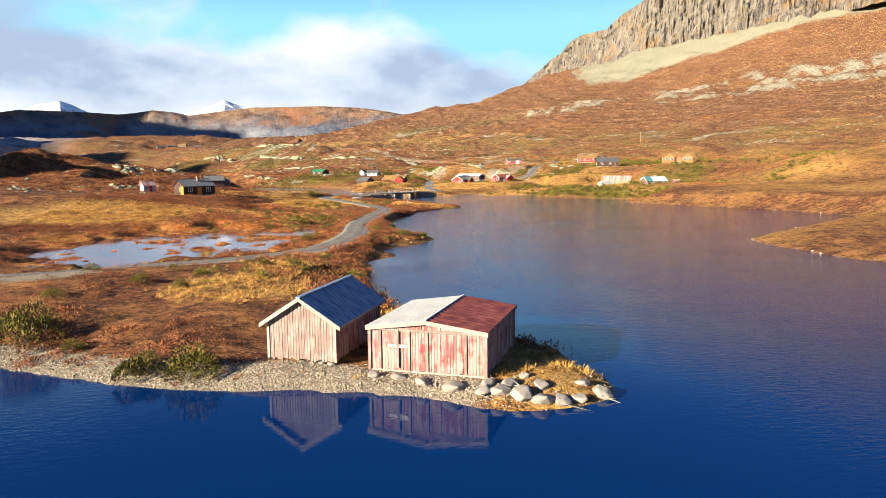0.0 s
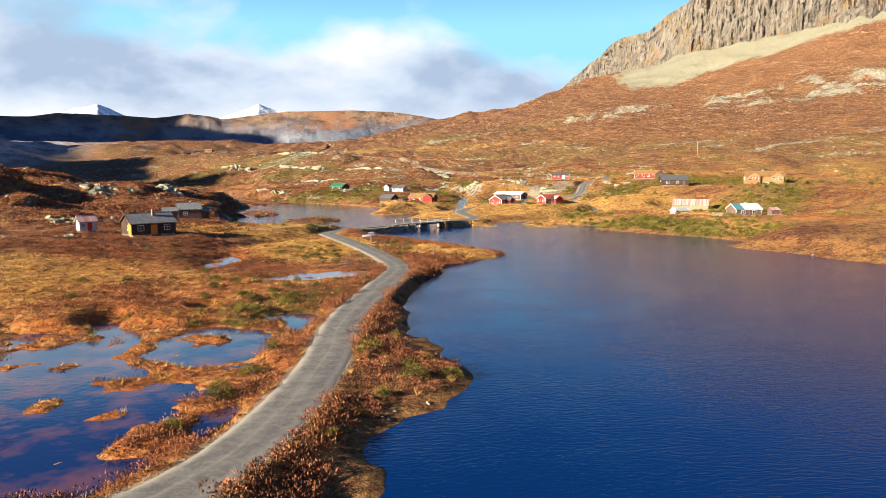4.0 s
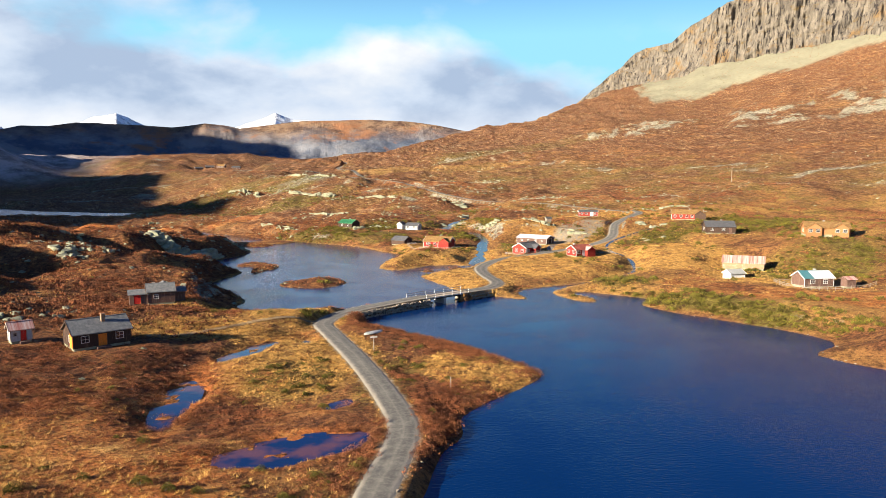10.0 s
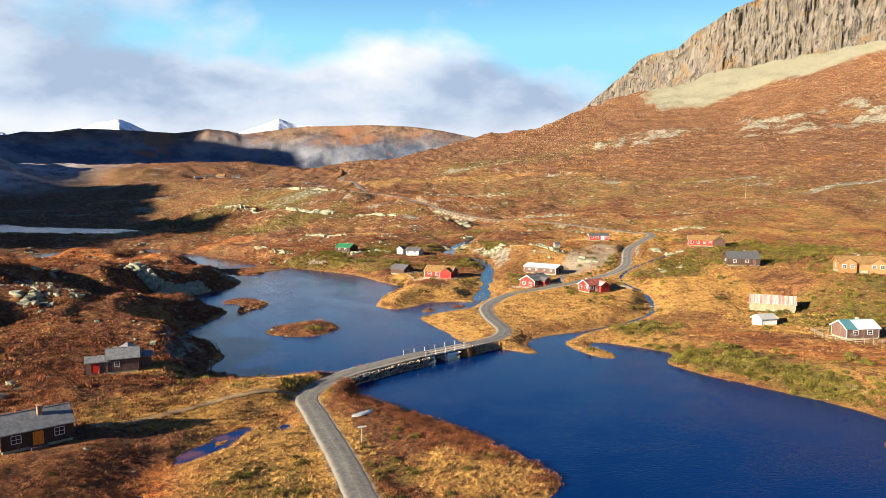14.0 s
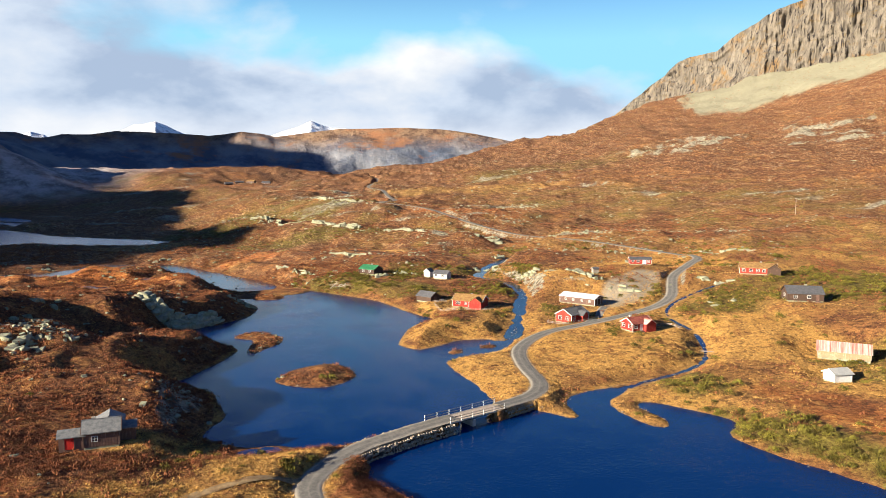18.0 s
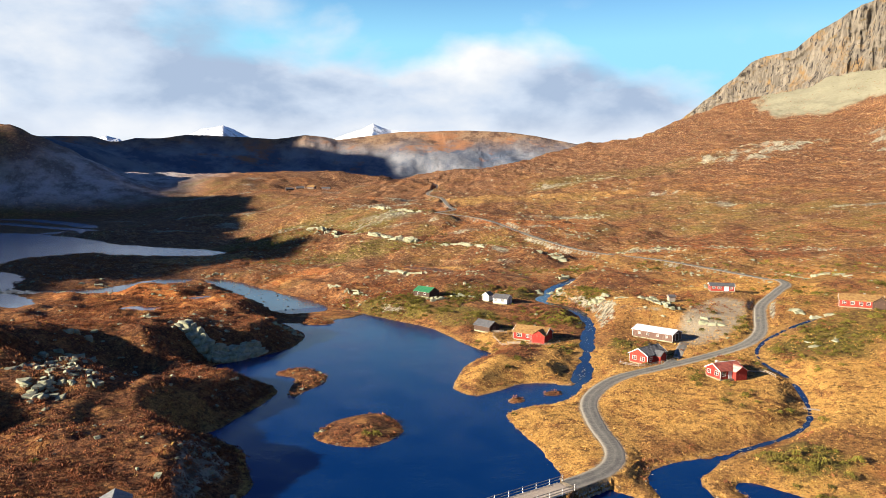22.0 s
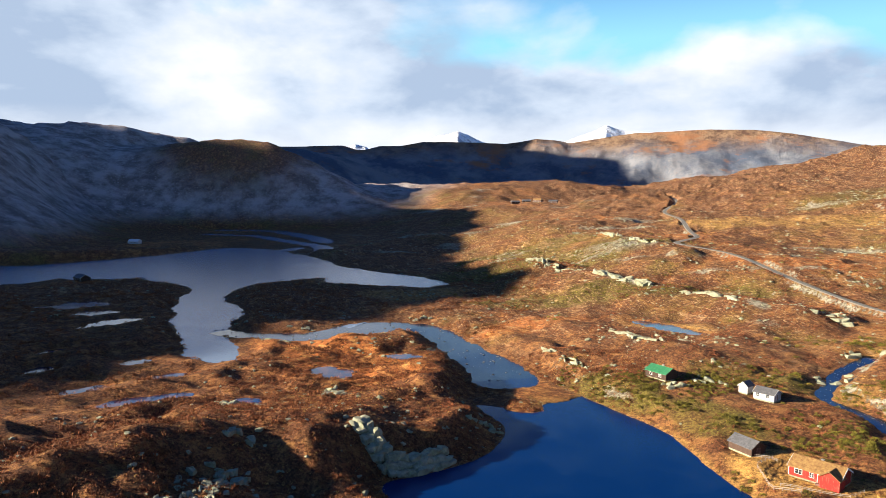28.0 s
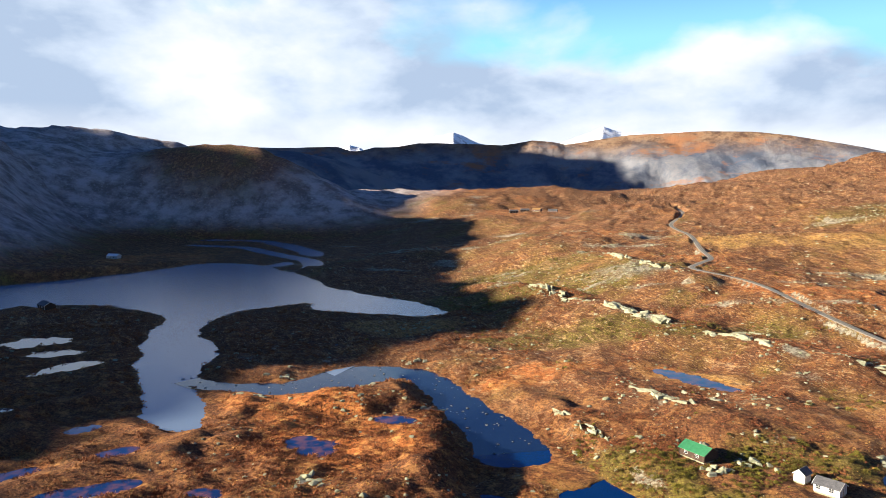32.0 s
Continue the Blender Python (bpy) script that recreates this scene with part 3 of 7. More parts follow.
ISLE_BAR = [(9, 327.7), (12.3, 330.2), (13.6, 326.8), (10.2, 324.3)]
ISLE_MOUTH = [(18.6, 334), (20.5, 336.4), (23, 336), (23.4, 333.5), (21.2, 332), (19, 332.2)]
isle_lines = [curve_through(p, 5, True) for p in (ISLE_BIG, ISLE_SMALL, ISLE_POINT, ISLE_MOUTH, ISLE_BAR)]
UPPER_Z = 2.5

# ponds and bog pools: centre, half-lengths, turn in degrees, level, how broken up by tussocks
POOLS = [(-29, 112, 17, 27, -22, 0.6, 1.02), (-10.0, 136, 4.4, 7.4, 8, 0.625, 0.1), (-15, 128, 5.5, 8, 10, 0.612, 1.6), (-9.5, 170.5, 10.0, 4.0, 24, 0.8, 0.75), (-28, 188, 2.6, 10, 5, 0.95, 1.0),
         (-6.5, 186, 3.2, 1.6, 50, 0.8, 0.4), (-14.5, 225.5, 3.6, 4.6, -30, 0.9, 0.3), (-24, 214, 2.4, 8, -25, 1.3, 0.8), (-346, 494, 20, 13, 35, 3.3, 0.1), (-316, 481, 13, 9, 30, 3.3, 0.15), (-288, 465, 7, 18, -15, 3.3, 0.2), (-258, 408, 5, 7, -20, 3.5, 0.3),
         (-213, 407, 3.5, 6, -20, 3.6, 0.3), (-186, 397, 4, 7, -30, 3.6, 0.3), (-135, 424, 12, 8, -10, 3.4, 0.8), (-122, 456, 7, 4, 10, 3.2, 0.2), (-172, 372, 5, 13, -40, 3.6, 0.5), (-142, 384, 6, 3, 0, 3.6, 0.3), (-28, 527, 17, 6, -32, 8.7, 0.2),
         (-200, 372, 4, 8, -30, 3.6, 0.4), (-236, 384, 5, 6, 0, 3.6, 0.3), (-25, 252.6, 4, 1.8, 15, 0.5, 0.2)]
# running water: x, y, level along each, and half the width
RAPIDS = curve_through([(-78, 450, 0.01, 12), (-86, 462, 0.05, 10.5), (-95, 473, 0.25, 9.5), (-104, 480, 0.5, 8.5), (-117, 496, 0.8, 8), (-132, 511, 1.2, 7), (-146, 518, 1.7, 7.5), (-160, 508, 2.3, 13), (-168, 494, 2.52, 12), (-180, 475, 2.55, 7), (-196, 471, 2.56, 5), (-212, 467, 2.57, 4), (-226, 471, 2.58, 4)], 6)
RIVER = curve_through([(29, 345, 0.02), (30.5, 352, 0.2), (33, 364, 0.7), (37, 391, 2.0), (40, 408, 3.0), (38, 432, 4.4), (26, 450, 5.0), (30, 470, 5.8), (36, 486, 7.0), (46, 500, 8.4)], 6)
BROOK = curve_through([(54, 296, 0.03), (70, 307, 0.5), (79, 320, 1.0), (84, 343, 2.4), (82, 358, 3.4), (86, 372, 4.8), (100, 388, 7.0), (118, 400, 10.0)], 6)
BROOK_HALF = 0.75
DELTA = curve_through([(-440, 838, 2.45), (-442, 875, 2.6), (-480, 960, 2.8), (-592, 1050, 3.0), (-650, 1080, 3.1), (-735, 1060, 3.2)], 6)
DELTA_ARM = curve_through([(-395, 826, 2.45), (-430, 880, 2.7), (-520, 935, 2.9), (-600, 985, 3.0), (-690, 985, 3.1)], 6)
# the road: x, y, z
ROAD = curve_through([(-75, 70, 2.4), (-50, 75, 1.8), (-36, 79, 1.5), (-27, 84, 1.4), (-19, 88, 1.35), (-13.5, 92.5, 1.3), (-9.5, 98, 1.3), (-7, 106, 1.3), (-5, 119, 1.3), (-4, 137, 1.3),
                      (-0.5, 158, 1.3), (2.3, 174, 1.3), (0.6, 186, 1.4), (-4.5, 206, 1.5), (-11, 227, 1.6), (-13.5, 237, 1.7), (-9, 249, 1.8), (-1, 257.5, 1.9), (8, 265, 2.1), (17.5, 272.3, 2.1)], 7)
ROAD_ON = curve_through([(17.5, 272.3, 2.1), (26, 281, 1.7), (29.5, 291, 1.6), (28, 307, 1.7), (29, 324, 1.9), (38, 341, 2.4), (53, 353, 2.9), (69, 364.5, 3.6), (83, 375, 5.0), (92, 388, 6.4),
                         (98, 405, 8.6), (104, 420, 10.0), (118, 442, 12.0), (128, 462, 13.2), (118, 490, 15.0), (95, 520, 17.5), (62, 562, 21.0), (22, 630, 25.5), (-8, 682, 28.0), (-38, 708, 31.5),
                         (-36, 742, 34.5), (-30, 780, 36.0), (-40, 830, 38.0), (-52, 900, 42.0), (-75, 1000, 50.0), (-70, 1100, 58.0), (-110, 1250, 64.0)], 5)

SPOTS_SOUTH = [(4, 45, 1.5), (-30, 60, 1.2), (-60, 70, 2.5), (-100, 70, 3), (-20, 75, 1.5), (-5, 47, 0.7), (-45, 105, 0.9), (-80, 110, 2), (-15, 130, 1), (-30, 150, 1.0), (-60, 150, 1.6), (-90, 160, 4),
               (-15, 180, 1), (-32, 195, 2.2), (-47, 211, 4.3), (-60, 211, 4.8), (-70, 195, 5), (-100, 200, 8), (-30, 222, 2.6), (-50, 244, 4.8), (-72, 232, 7), (-85, 262, 9.5), (-60, 285, 5), (-72, 310, 7), (-100, 300, 10)]
SPOTS_WEST = [(-100, 335, 10), (-75, 345, 6.5), (-68, 375, 5.5), (-80, 395, 4.5), (-95, 380, 7.5), (-125, 395, 6.5), (-110, 430, 5), (-105, 455, 3.5), (-150, 450, 5), (-200, 440, 4.5), (-150, 490, 4), (-185, 500, 4), (-260, 440, 4.5),
              (-300, 400, 6), (-300, 300, 12), (-150, 300, 11), (-380, 500, 4), (-380, 420, 6), (-220, 560, 4), (-210, 610, 3.5), (-140, 600, 6), (-250, 650, 3), (-120, 540, 5)]
SPOTS_EAST = [(5, 215, 1.1), (14, 197, 0.9), (35, 300, 1.2), (50, 325, 2.6), (66, 342, 3.5), (51, 365, 2.0), (72, 362, 3.8), (90, 385, 6.4), (110, 335, 4.8), (100, 300, 1.5), (112, 275, 2.3), (145, 322, 11.6), (123, 355, 10.3),
              (97, 440, 12), (59, 391, 3.5), (75, 410, 9.5), (120, 425, 12), (133, 405, 12.4), (160, 440, 15), (170, 330, 15), (120, 235, 4), (110, 180, 3), (72, 112, 1.4), (150, 150, 9), (180, 250, 16)]
SPOTS_NORTH = [(19, 390, 2.4), (3, 402, 2.0), (9, 441, 5.4), (-24, 451, 6.2), (-20, 428, 3.2), (-45, 455, 5), (-60, 478, 5.5), (-5, 500, 9.5), (-10, 560, 11), (-60, 540, 8), (-65, 612, 18), (-42, 702, 32),
               (-90, 655, 17), (-110, 590, 6), (-150, 660, 6), (20, 470, 7), (60, 480, 13), (55, 440, 10), (60, 420, 8), (100, 550, 17), (160, 540, 18), (10, 560, 13), (20, 660, 28), (240, 590, 25), (-70, 750, 33)]
SPOTS_FAR = [(-240, 760, 4), (-450, 900, 3.2), (-560, 980, 4), (-300, 950, 22), (-330, 1150, 40), (-287, 1206, 35), (-440, 1367, 56), (-150, 900, 38), (0, 900, 42), (-120, 1200, 56), (-365, 1694, 58), (0, 1700, 85), (100, 1000, 60),
             (-750, 700, 14), (-700, 480, 20), (-560, 420, 12), (-560, 1250, 12), (-300, 2200, 60), (200, 2300, 120), (-1000, 2000, 20), (-800, 1500, 40), (-400, 200, 18), (-150, 100, 8), (0, -300, 6), (200, -200, 20), (250, 60, 30)]
SPOTS = np.array(SPOTS_SOUTH + SPOTS_WEST + SPOTS_EAST + SPOTS_NORTH + SPOTS_FAR, float)
HILL_LINE = np.array([(-1040, -330, 250), (-1060, -120, 312), (-1072, 40, 338), (-1080, 120, 334), (-1130, 520, 330), (-1220, 800, 300), (-1270, 1000, 220), (-1200, 1230, 190), (-1030, 1400, 165), (-930, 1500, 120), (-820, 1560, 60)], float)


RIDGES = [np.array([(x, y, z, y) for x, y, z in line], float) for line in (
    ((-160, 706, 16.5), (-129, 676, 18.8), (-90, 637, 19.4), (-50, 598, 19), (-10, 566, 18), (25, 545, 17.5)),
    ((-128, 800, 31), (-106, 773, 32.6), (-80, 738, 33.6), (-58, 706, 34.2), (-36, 684, 33)),
    ((-88, 524, 7.5), (-70, 515, 9.6), (-50, 502, 11.3), (-32, 489, 12), (-14, 478, 11.2), (0, 470, 9.5)))]


BROW = [(-40, 0), (-6, 40), (0, 70), (2, 85), (4, 105), (7, 126), (9, 127), (11.3, 131), (13.5, 160), (15, 182), (17, 203), (20, 216), (22.3, 224), (23.4, 243), (26, 246), (28, 257), (30.7, 271), (33.6, 284), (45, 315), (90, 330), (180, 100)]


def mountain_brow(x, y):
    """How high the mountain's grassy side reaches, by bearing from the valley's middle."""
    return np.interp(np.degrees(np.arctan2(x - 4, y - 130)), *np.array(BROW).T)


def land(x, y):
    """The rough height of the dry land."""
    wsum, hsum = np.zeros(x.shape), np.zeros(x.shape)
    for sx, sy, sz in SPOTS:
        far = 14.0 + 0.03 * math.hypot(sx, sy - 250)
        d2 = (x - sx) ** 2 + (y - sy) ** 2
        w = 1.0 / (d2 + far * far) ** 1.9
        wsum, hsum = wsum + w, hsum + w * sz
    h = hsum / wsum
    # the mountain side
    s = 0.69 * (x - 240) + 0.72 * (y - 590)
    slope = 24 + 0.185 * s + 0.0001 * np.maximum(s, 0) ** 2 * smooth(500, 1100, s)
    deg = np.degrees(np.arctan2(x - 4, y - 130))
    slope = slope + np.interp(deg, [22, 26, 36, 60], [0, 6, 60, 60]) * smooth(450, 860, s)
    slope = np.minimum(slope, mountain_brow(x, y))
    h = np.maximum(h, slope) + 3 * np.exp(-np.abs(h - slope) / 8)
    # the long ridge in the west, and the knob before it
    d, hh = line_distance(x, y, HILL_LINE)
    r = np.clip(1 - d / 560, 0, 1)
    h = np.maximum(h, hh[..., 0] * r**1.15 * (1 + 0.22 * fbm(x, y, 220, 5, 6)))
    # the hill at (-170, 245) is out of view, added to shade the western slope
    for cx, cy, rx, ry, top in ((-860, 1255, 250, 160, 150), (-640, 1480, 330, 130, 75), (-349, 1600, 80, 50, 79), (-430, 1420, 160, 60, 66), (-300, 1500, 120, 70, 78), (-123, 328, 14, 18, 16), (-128, 290, 12, 15, 14), (-170, 245, 33, 42, 35), (58, 418, 13, 20, 11)):
        g = np.exp(-(((x - cx) / rx) ** 2 + ((y - cy) / ry) ** 2))
        h = h + np.maximum(top - h, 0) * g
    # long rocky swells on the moor, steeper towards the lakes
    for line in RIDGES:
        d, e = line_distance(x, y, line)
        h = np.maximum(h, e[..., 0] - d * (0.10 + 0.16 * smooth(0, 1, (y - e[..., 1]) < 0)) - 0.02 * d * d / 10)
    return h


_far_on = ROAD_ON[:, 1] > 470
ROAD_ON[_far_on, 2] = np.convolve(np.pad(land(ROAD_ON[:, 0], ROAD_ON[:, 1]), 3, "edge"), np.ones(7) / 7, "valid")[_far_on] + 0.3


# levelled ground under buildings: x, y, radius, height
PADS = [(-47.5, 210.4, 5.5, 3.9), (-59.5, 210, 2.2, 4.6), (-49, 245.2, 5.5, 4.7), (145.5, 323.5, 8, 11.3), (123.5, 356, 6.5, 10.0), (131, 404, 7.5, 12.3), (95.5, 440, 6, 11.9), (59.5, 389.5, 10, 3.2), (51.2, 363.8, 6.5, 1.6),
        (66.6, 342.6, 7, 3.1), (18.7, 389.6, 7.5, 1.9), (3.0, 402.6, 4.5, 1.7), (-23.2, 451.8, 5.5, 6.1), (9.0, 441.2, 4, 5.2), (3.0, 446.0, 2.4, 5.4), (111.8, 312, 7.5, 1.9), (100.6, 294, 4, 1.0), (112.2, 274.5, 6, 2.0),
        (119.6, 270.6, 2.4, 2.2), (-7.1, 51.4, 4.6, 0.74), (-0.45, 48.3, 4.6, 0.5)]


def axis(fine0, fine1, step, lo, hi, grow):
    a = list(np.arange(fine0, fine1 + step / 2, step))
    s, v, out = step, a[-1], []
    while v < hi:
        s *= grow
        v += s
        out.append(v)
    s, v, pre = step, a[0], []
    while v > lo:
        s *= grow
        v -= s
        pre.append(v)
    return np.array(pre[::-1] + a + out)


gx = axis(-66, 100, 0.9, -2600, 2600, 1.0135)
gy = axis(36, 290, 0.9, -700, 3600, 1.0068)
X, Y = np.meshgrid(gx, gy)


def ledge_band(x, y, s, t, bend):
    """Where broken rock ledges stand out of the mountain side."""
    return (1 - smooth(70, 150, np.abs(s - 470 - 0.25 * (100 - t) + 90 * bend))) * smooth(360, 260, t) * smooth(-420, -150, t) * smooth(-0.25, 0.15, bend + 0.35 * fbm(x, y, 35, 313, 3))


def ground_height(X, Y, rough=True):
    """The finished ground, with lakes, pools, streams and the road's bed cut in; also the masks that the plants follow."""
    base = land(X, Y)
    ripple = 0.7 * fbm(X, Y, 7, 11, 3) + 0.35 * fbm(X, Y, 2.2, 15, 2)
    d_lake = np.minimum(shore_distance(X, Y, lake_line), shore_distance(X, Y, tarn_line))
    for line in isle_lines:
        d_lake = np.maximum(d_lake, -shore_distance(X, Y, line))
    d_up = shore_distance(X, Y, upper_line)
    d_lake, d_up = d_lake + ripple, d_up + 2.5 * ripple + 6.0 * fbm(X, Y, 26, 17, 3)
    lumps = 1.1 * fbm(X, Y, 26, 3, 3) + 0.42 * fbm(X, Y, 6.5, 7, 2)
    lumps = lumps * (1 + smooth(60, 400, np.hypot(X, Y - 250)) * 2.0 + smooth(700, 1600, np.hypot(X, Y)) * 1.2) + smooth(700, 1300, np.hypot(X, Y)) * 7.0 * fbm(X, Y, 150, 23, 3)
    knolls = smooth(-28, -60, X) * smooth(205, 245, Y) * smooth(520, 470, Y) * smooth(-330, -220, X)
    lumps = lumps + knolls * (6.0 * fbm(X, Y, 30, 303, 3) + 1.8 * np.abs(fbm(X, Y, 9, 307, 2)))
    valley = np.exp(-(((X + 610) / 300) ** 2 + ((Y - 990) / 190) ** 2) ** 2)
    lumps = lumps * (1 - 0.93 * valley)
    base = base + (np.minimum(base, 3.4) - base) * valley
    s = 0.69 * (X - 240) + 0.72 * (Y - 590)
    t = -0.72 * (X - 240) + 0.69 * (Y - 590)
    bend = fbm(X, Y, 90, 311, 4)
    band = ledge_band(X, Y, s, t, bend)
    for period, high, weight in ((62.0, 10.0, band), (30.0, 2.2, smooth(20, 160, s) * smooth(900, 700, s))):
        u = (s + 50 * bend) / period
        u = u - np.floor(u)
        lumps = lumps + weight * high * (smooth(0.0, 0.28, u) - u)
    lumps = lumps * (1 - 0.6 * smooth(110, 85, Y) * smooth(-90, -60, X) * smooth(20, 5, X))
    dry = np.maximum(base + lumps, 0.35)
    isle = np.minimum.reduce([shore_distance(X, Y, line) for line in isle_lines])
    dry = np.where(isle < 3, 0.35 + 0.9 * smooth(0, 4, -isle) + 0.3 * lumps, dry)
    up_dry = np.maximum(base + lumps, UPPER_Z + 0.35)
    dry = np.where((d_up < 60) & (X < -170), up_dry, dry)
    h = np.where(d_lake > 0, 0.05 + 0.16 * np.minimum(d_lake, 1.5) + (dry - 0.2) * smooth(0.2, 7 + 1.0 * np.minimum(dry, 12), d_lake), np.maximum(d_lake * 0.35, -2.5))
    upper = np.where(d_up > 0, UPPER_Z + 0.06 + (h - UPPER_Z) * smooth(0, 14, d_up), UPPER_Z + np.maximum(d_up * 0.3, -2.5))
    h = np.where(d_up < 20, upper, h)
    wet = np.zeros(X.shape)
    for cx, cy, rx, ry, turn, level, broken in POOLS:
        w = (np.abs(X - cx) < 60) & (np.abs(Y - cy) < 60)
        px, py, c, s = X[w] - cx, Y[w] - cy, math.cos(radians(turn)), math.sin(radians(turn))
        e = np.hypot((px * c + py * s) / rx, (-px * s + py * c) / ry) + 0.45 * fbm(X[w], Y[w], 5, 21, 3)
        floor = level - 0.25 + broken * 0.75 * np.maximum(fbm(X[w], Y[w], 2.6, 31, 3), -0.3)
        h[w] = np.minimum(h[w], level + 0.16 + np.maximum(e - 1, 0) * min(rx, ry) * 0.3)
        rim = np.maximum(h[w], level + 0.12)
        k = smooth(0.86, 1.08, e)
        keep = smooth(1.1, 2.4, e)
        h[w] = np.where(e < 2.4, (floor * (1 - k) + rim * k) * (1 - keep) + h[w] * keep, h[w])
        wet[w] = np.maximum(wet[w], 1 - smooth(0.9, 1.9, e))
    stream = np.zeros(X.shape)
    for line, half in ((RAPIDS, 0.0), (RIVER, 1.8), (BROOK, 0.3), (DELTA, 11.0), (DELTA_ARM, 8.0)):
        lo, hi = line[:, :2].min(0) - 40, line[:, :2].max(0) + 40
        w = (X > lo[0]) & (X < hi[0]) & (Y > lo[1]) & (Y < hi[1])
        d, z = line_distance(X[w], Y[w], line)
        half = z[..., 1] if line is RAPIDS else half
        d = d + (3.0 if line is RAPIDS else 0.9 if line is BROOK else 2.2 if line is RIVER else 0.9) * ripple[w]
        bed = z[..., 0] - 0.5 + 0.62 * smooth(half - 0.8, half + 0.6, d)
        keep = smooth(half + 0.5, half + 7 + half, d)
        h[w] = np.where(((d_lake[w] > -1) | (line is RAPIDS)) & (d_up[w] > 0.3), bed * (1 - keep) + np.where(d < half * 2 + 7, np.maximum(h[w], bed), h[w]) * keep, h[w])
        stream[w] = np.maximum(stream[w], 1 - smooth(half, half + 2.5, d))
    for px, py, pr, pz in PADS:
        w = (np.abs(X - px) < pr + 12) & (np.abs(Y - py) < pr + 12)
        k = smooth(pr * 0.8, pr + 5 + 0.7 * pr * (pr > 5), np.hypot(X[w] - px, Y[w] - py))
        h[w] = np.where(d_lake[w] > 0.4, pz * (1 - k) + h[w] * k, h[w])
    near_road = np.zeros(X.shape)
    for line in (ROAD, ROAD_ON):
        lo, hi = line[:, :2].min(0) - 20, line[:, :2].max(0) + 20
        w = (X > lo[0]) & (X < hi[0]) & (Y > lo[1]) & (Y < hi[1])
        d, z = line_distance(X[w], Y[w], line)
        zz = z[..., 0]
        over = ((X[w] > 7.6) & (X[w] < 17.2) & (np.abs(Y[w] - 268.5) < 9))
        dam = ((Y[w] > 247) & (Y[w] < 281) & (X[w] < 27))
        k = np.where(over, 1.0, np.where(dam, smooth(2.2, 3.1, d), smooth(2.3, np.where(Y[w] < 150, 3.9, 5.5), d)))
        h[w] = (zz - 0.08) * (1 - k) + h[w] * k
        near_road[w] = np.maximum(near_road[w], np.where(over, 0, 1 - smooth(1.9, 2.9, d)))
    return h, d_lake, d_up, wet, stream, near_road


Hh, D_lake, D_up, WET, STREAM, NEARROAD = ground_height(X, Y)

# ---- ground cover ----


def blob(x, y, spots):
    """1 inside soft ellipses (centre, half-lengths, turn), 0 outside."""
    v = np.zeros(x.shape)
    for cx, cy, rx, ry, turn in spots:
        c, s = math.cos(radians(turn)), math.sin(radians(turn))
        e = np.hypot(((x - cx) * c + (y - cy) * s) / rx, (-(x - cx) * s + (y - cy) * c) / ry)
        v = np.maximum(v, 1 - smooth(0.6, 1.2, e))
    return v


GOLD_AT = [(15, 203, 10, 12, 0), (-16, 206, 11, 22, 10), (-9, 79, 6, 5, 0), (-8, 216, 6, 12, 10), (22, 300, 16, 30, 0), (45, 325, 26, 26, 20), (70, 325, 20, 20, 0), (30, 372, 10, 20, 0), (8, 345, 12, 14, 0), (28, 345, 8, 20, 20), (95, 330, 22, 26, 0), (12, 392, 14, 14, 0), (105, 290, 16, 16, 0),
           (-18, 240, 12, 10, 0), (-36, 224, 12, 8, 20), (-42, 247, 12, 6, 0), (-14, 205, 8, 14, 0), (-14, 68, 7, 6, 0), (4.2, 44.5, 4.5, 5.5, 0), (-55, 160, 22, 20, 0),
           (-62, 300, 10, 10, 0), (-230, 670, 80, 25, 10), (-190, 600, 40, 30, 0), (-30, 530, 25, 10, -20), (30, 860, 120, 30, 0), (-120, 750, 60, 20, 0), (80, 365, 8, 10, 0), (110, 450, 30, 12, 0), (-75, 90, 18, 10, 0)]
RUST_AT = [(-30, 150, 24, 28, 0), (-26, 120, 24, 30, 0), (-12, 178, 10, 10, 0), (-40, 175, 20, 20, 0), (-26, 195, 8, 16, 0), (90, 262, 12, 34, 25), (105, 245, 14, 30, 20), (-130, 430, 40, 30, 0), (-165, 455, 40, 22, 0), (-90, 520, 30, 16, 30),
           (20, 640, 70, 40, 0), (-130, 690, 50, 25, 0), (-25, 590, 40, 14, 0)]
GREEN_AT = [(70, 257, 6, 20, 32), (79, 240, 5, 16, 32), (66, 268, 5, 8, 0), (64, 290, 10, 10, 0), (125, 300, 26, 22, 20), (100, 365, 16, 14, 0), (115, 380, 14, 14, 0), (50, 380, 8, 7, 0), (-35, 440, 26, 12, -40), (-5, 420, 22, 12, -40), (5, 460, 24, 16, 0),
            (-12, 145, 5, 10, -20), (-130, 690, 120, 30, 20), (-60, 590, 90, 20, 10), (-170, 760, 60, 40, 0), (150, 380, 40, 30, 0), (-8, 150, 6, 8, 0), (190, 1000, 160, 60, 20), (-14, 196, 8, 12, 0), (0, 195, 6, 16, -10)]
slope_s = 0.69 * (X - 240) + 0.72 * (Y - 590)
n_mid, n_big, n_fine = fbm(X, Y, 30, 41, 4), fbm(X, Y, 120, 51, 4), fbm(X, Y, 9, 61, 3)
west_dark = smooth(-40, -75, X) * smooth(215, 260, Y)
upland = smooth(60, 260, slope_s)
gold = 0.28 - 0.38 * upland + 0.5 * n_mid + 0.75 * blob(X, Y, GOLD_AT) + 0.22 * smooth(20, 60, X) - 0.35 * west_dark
rust = 0.06 - 0.04 * upland + 0.45 * n_big + 0.4 * n_mid + 0.62 * blob(X, Y, RUST_AT) + 0.5 * WET
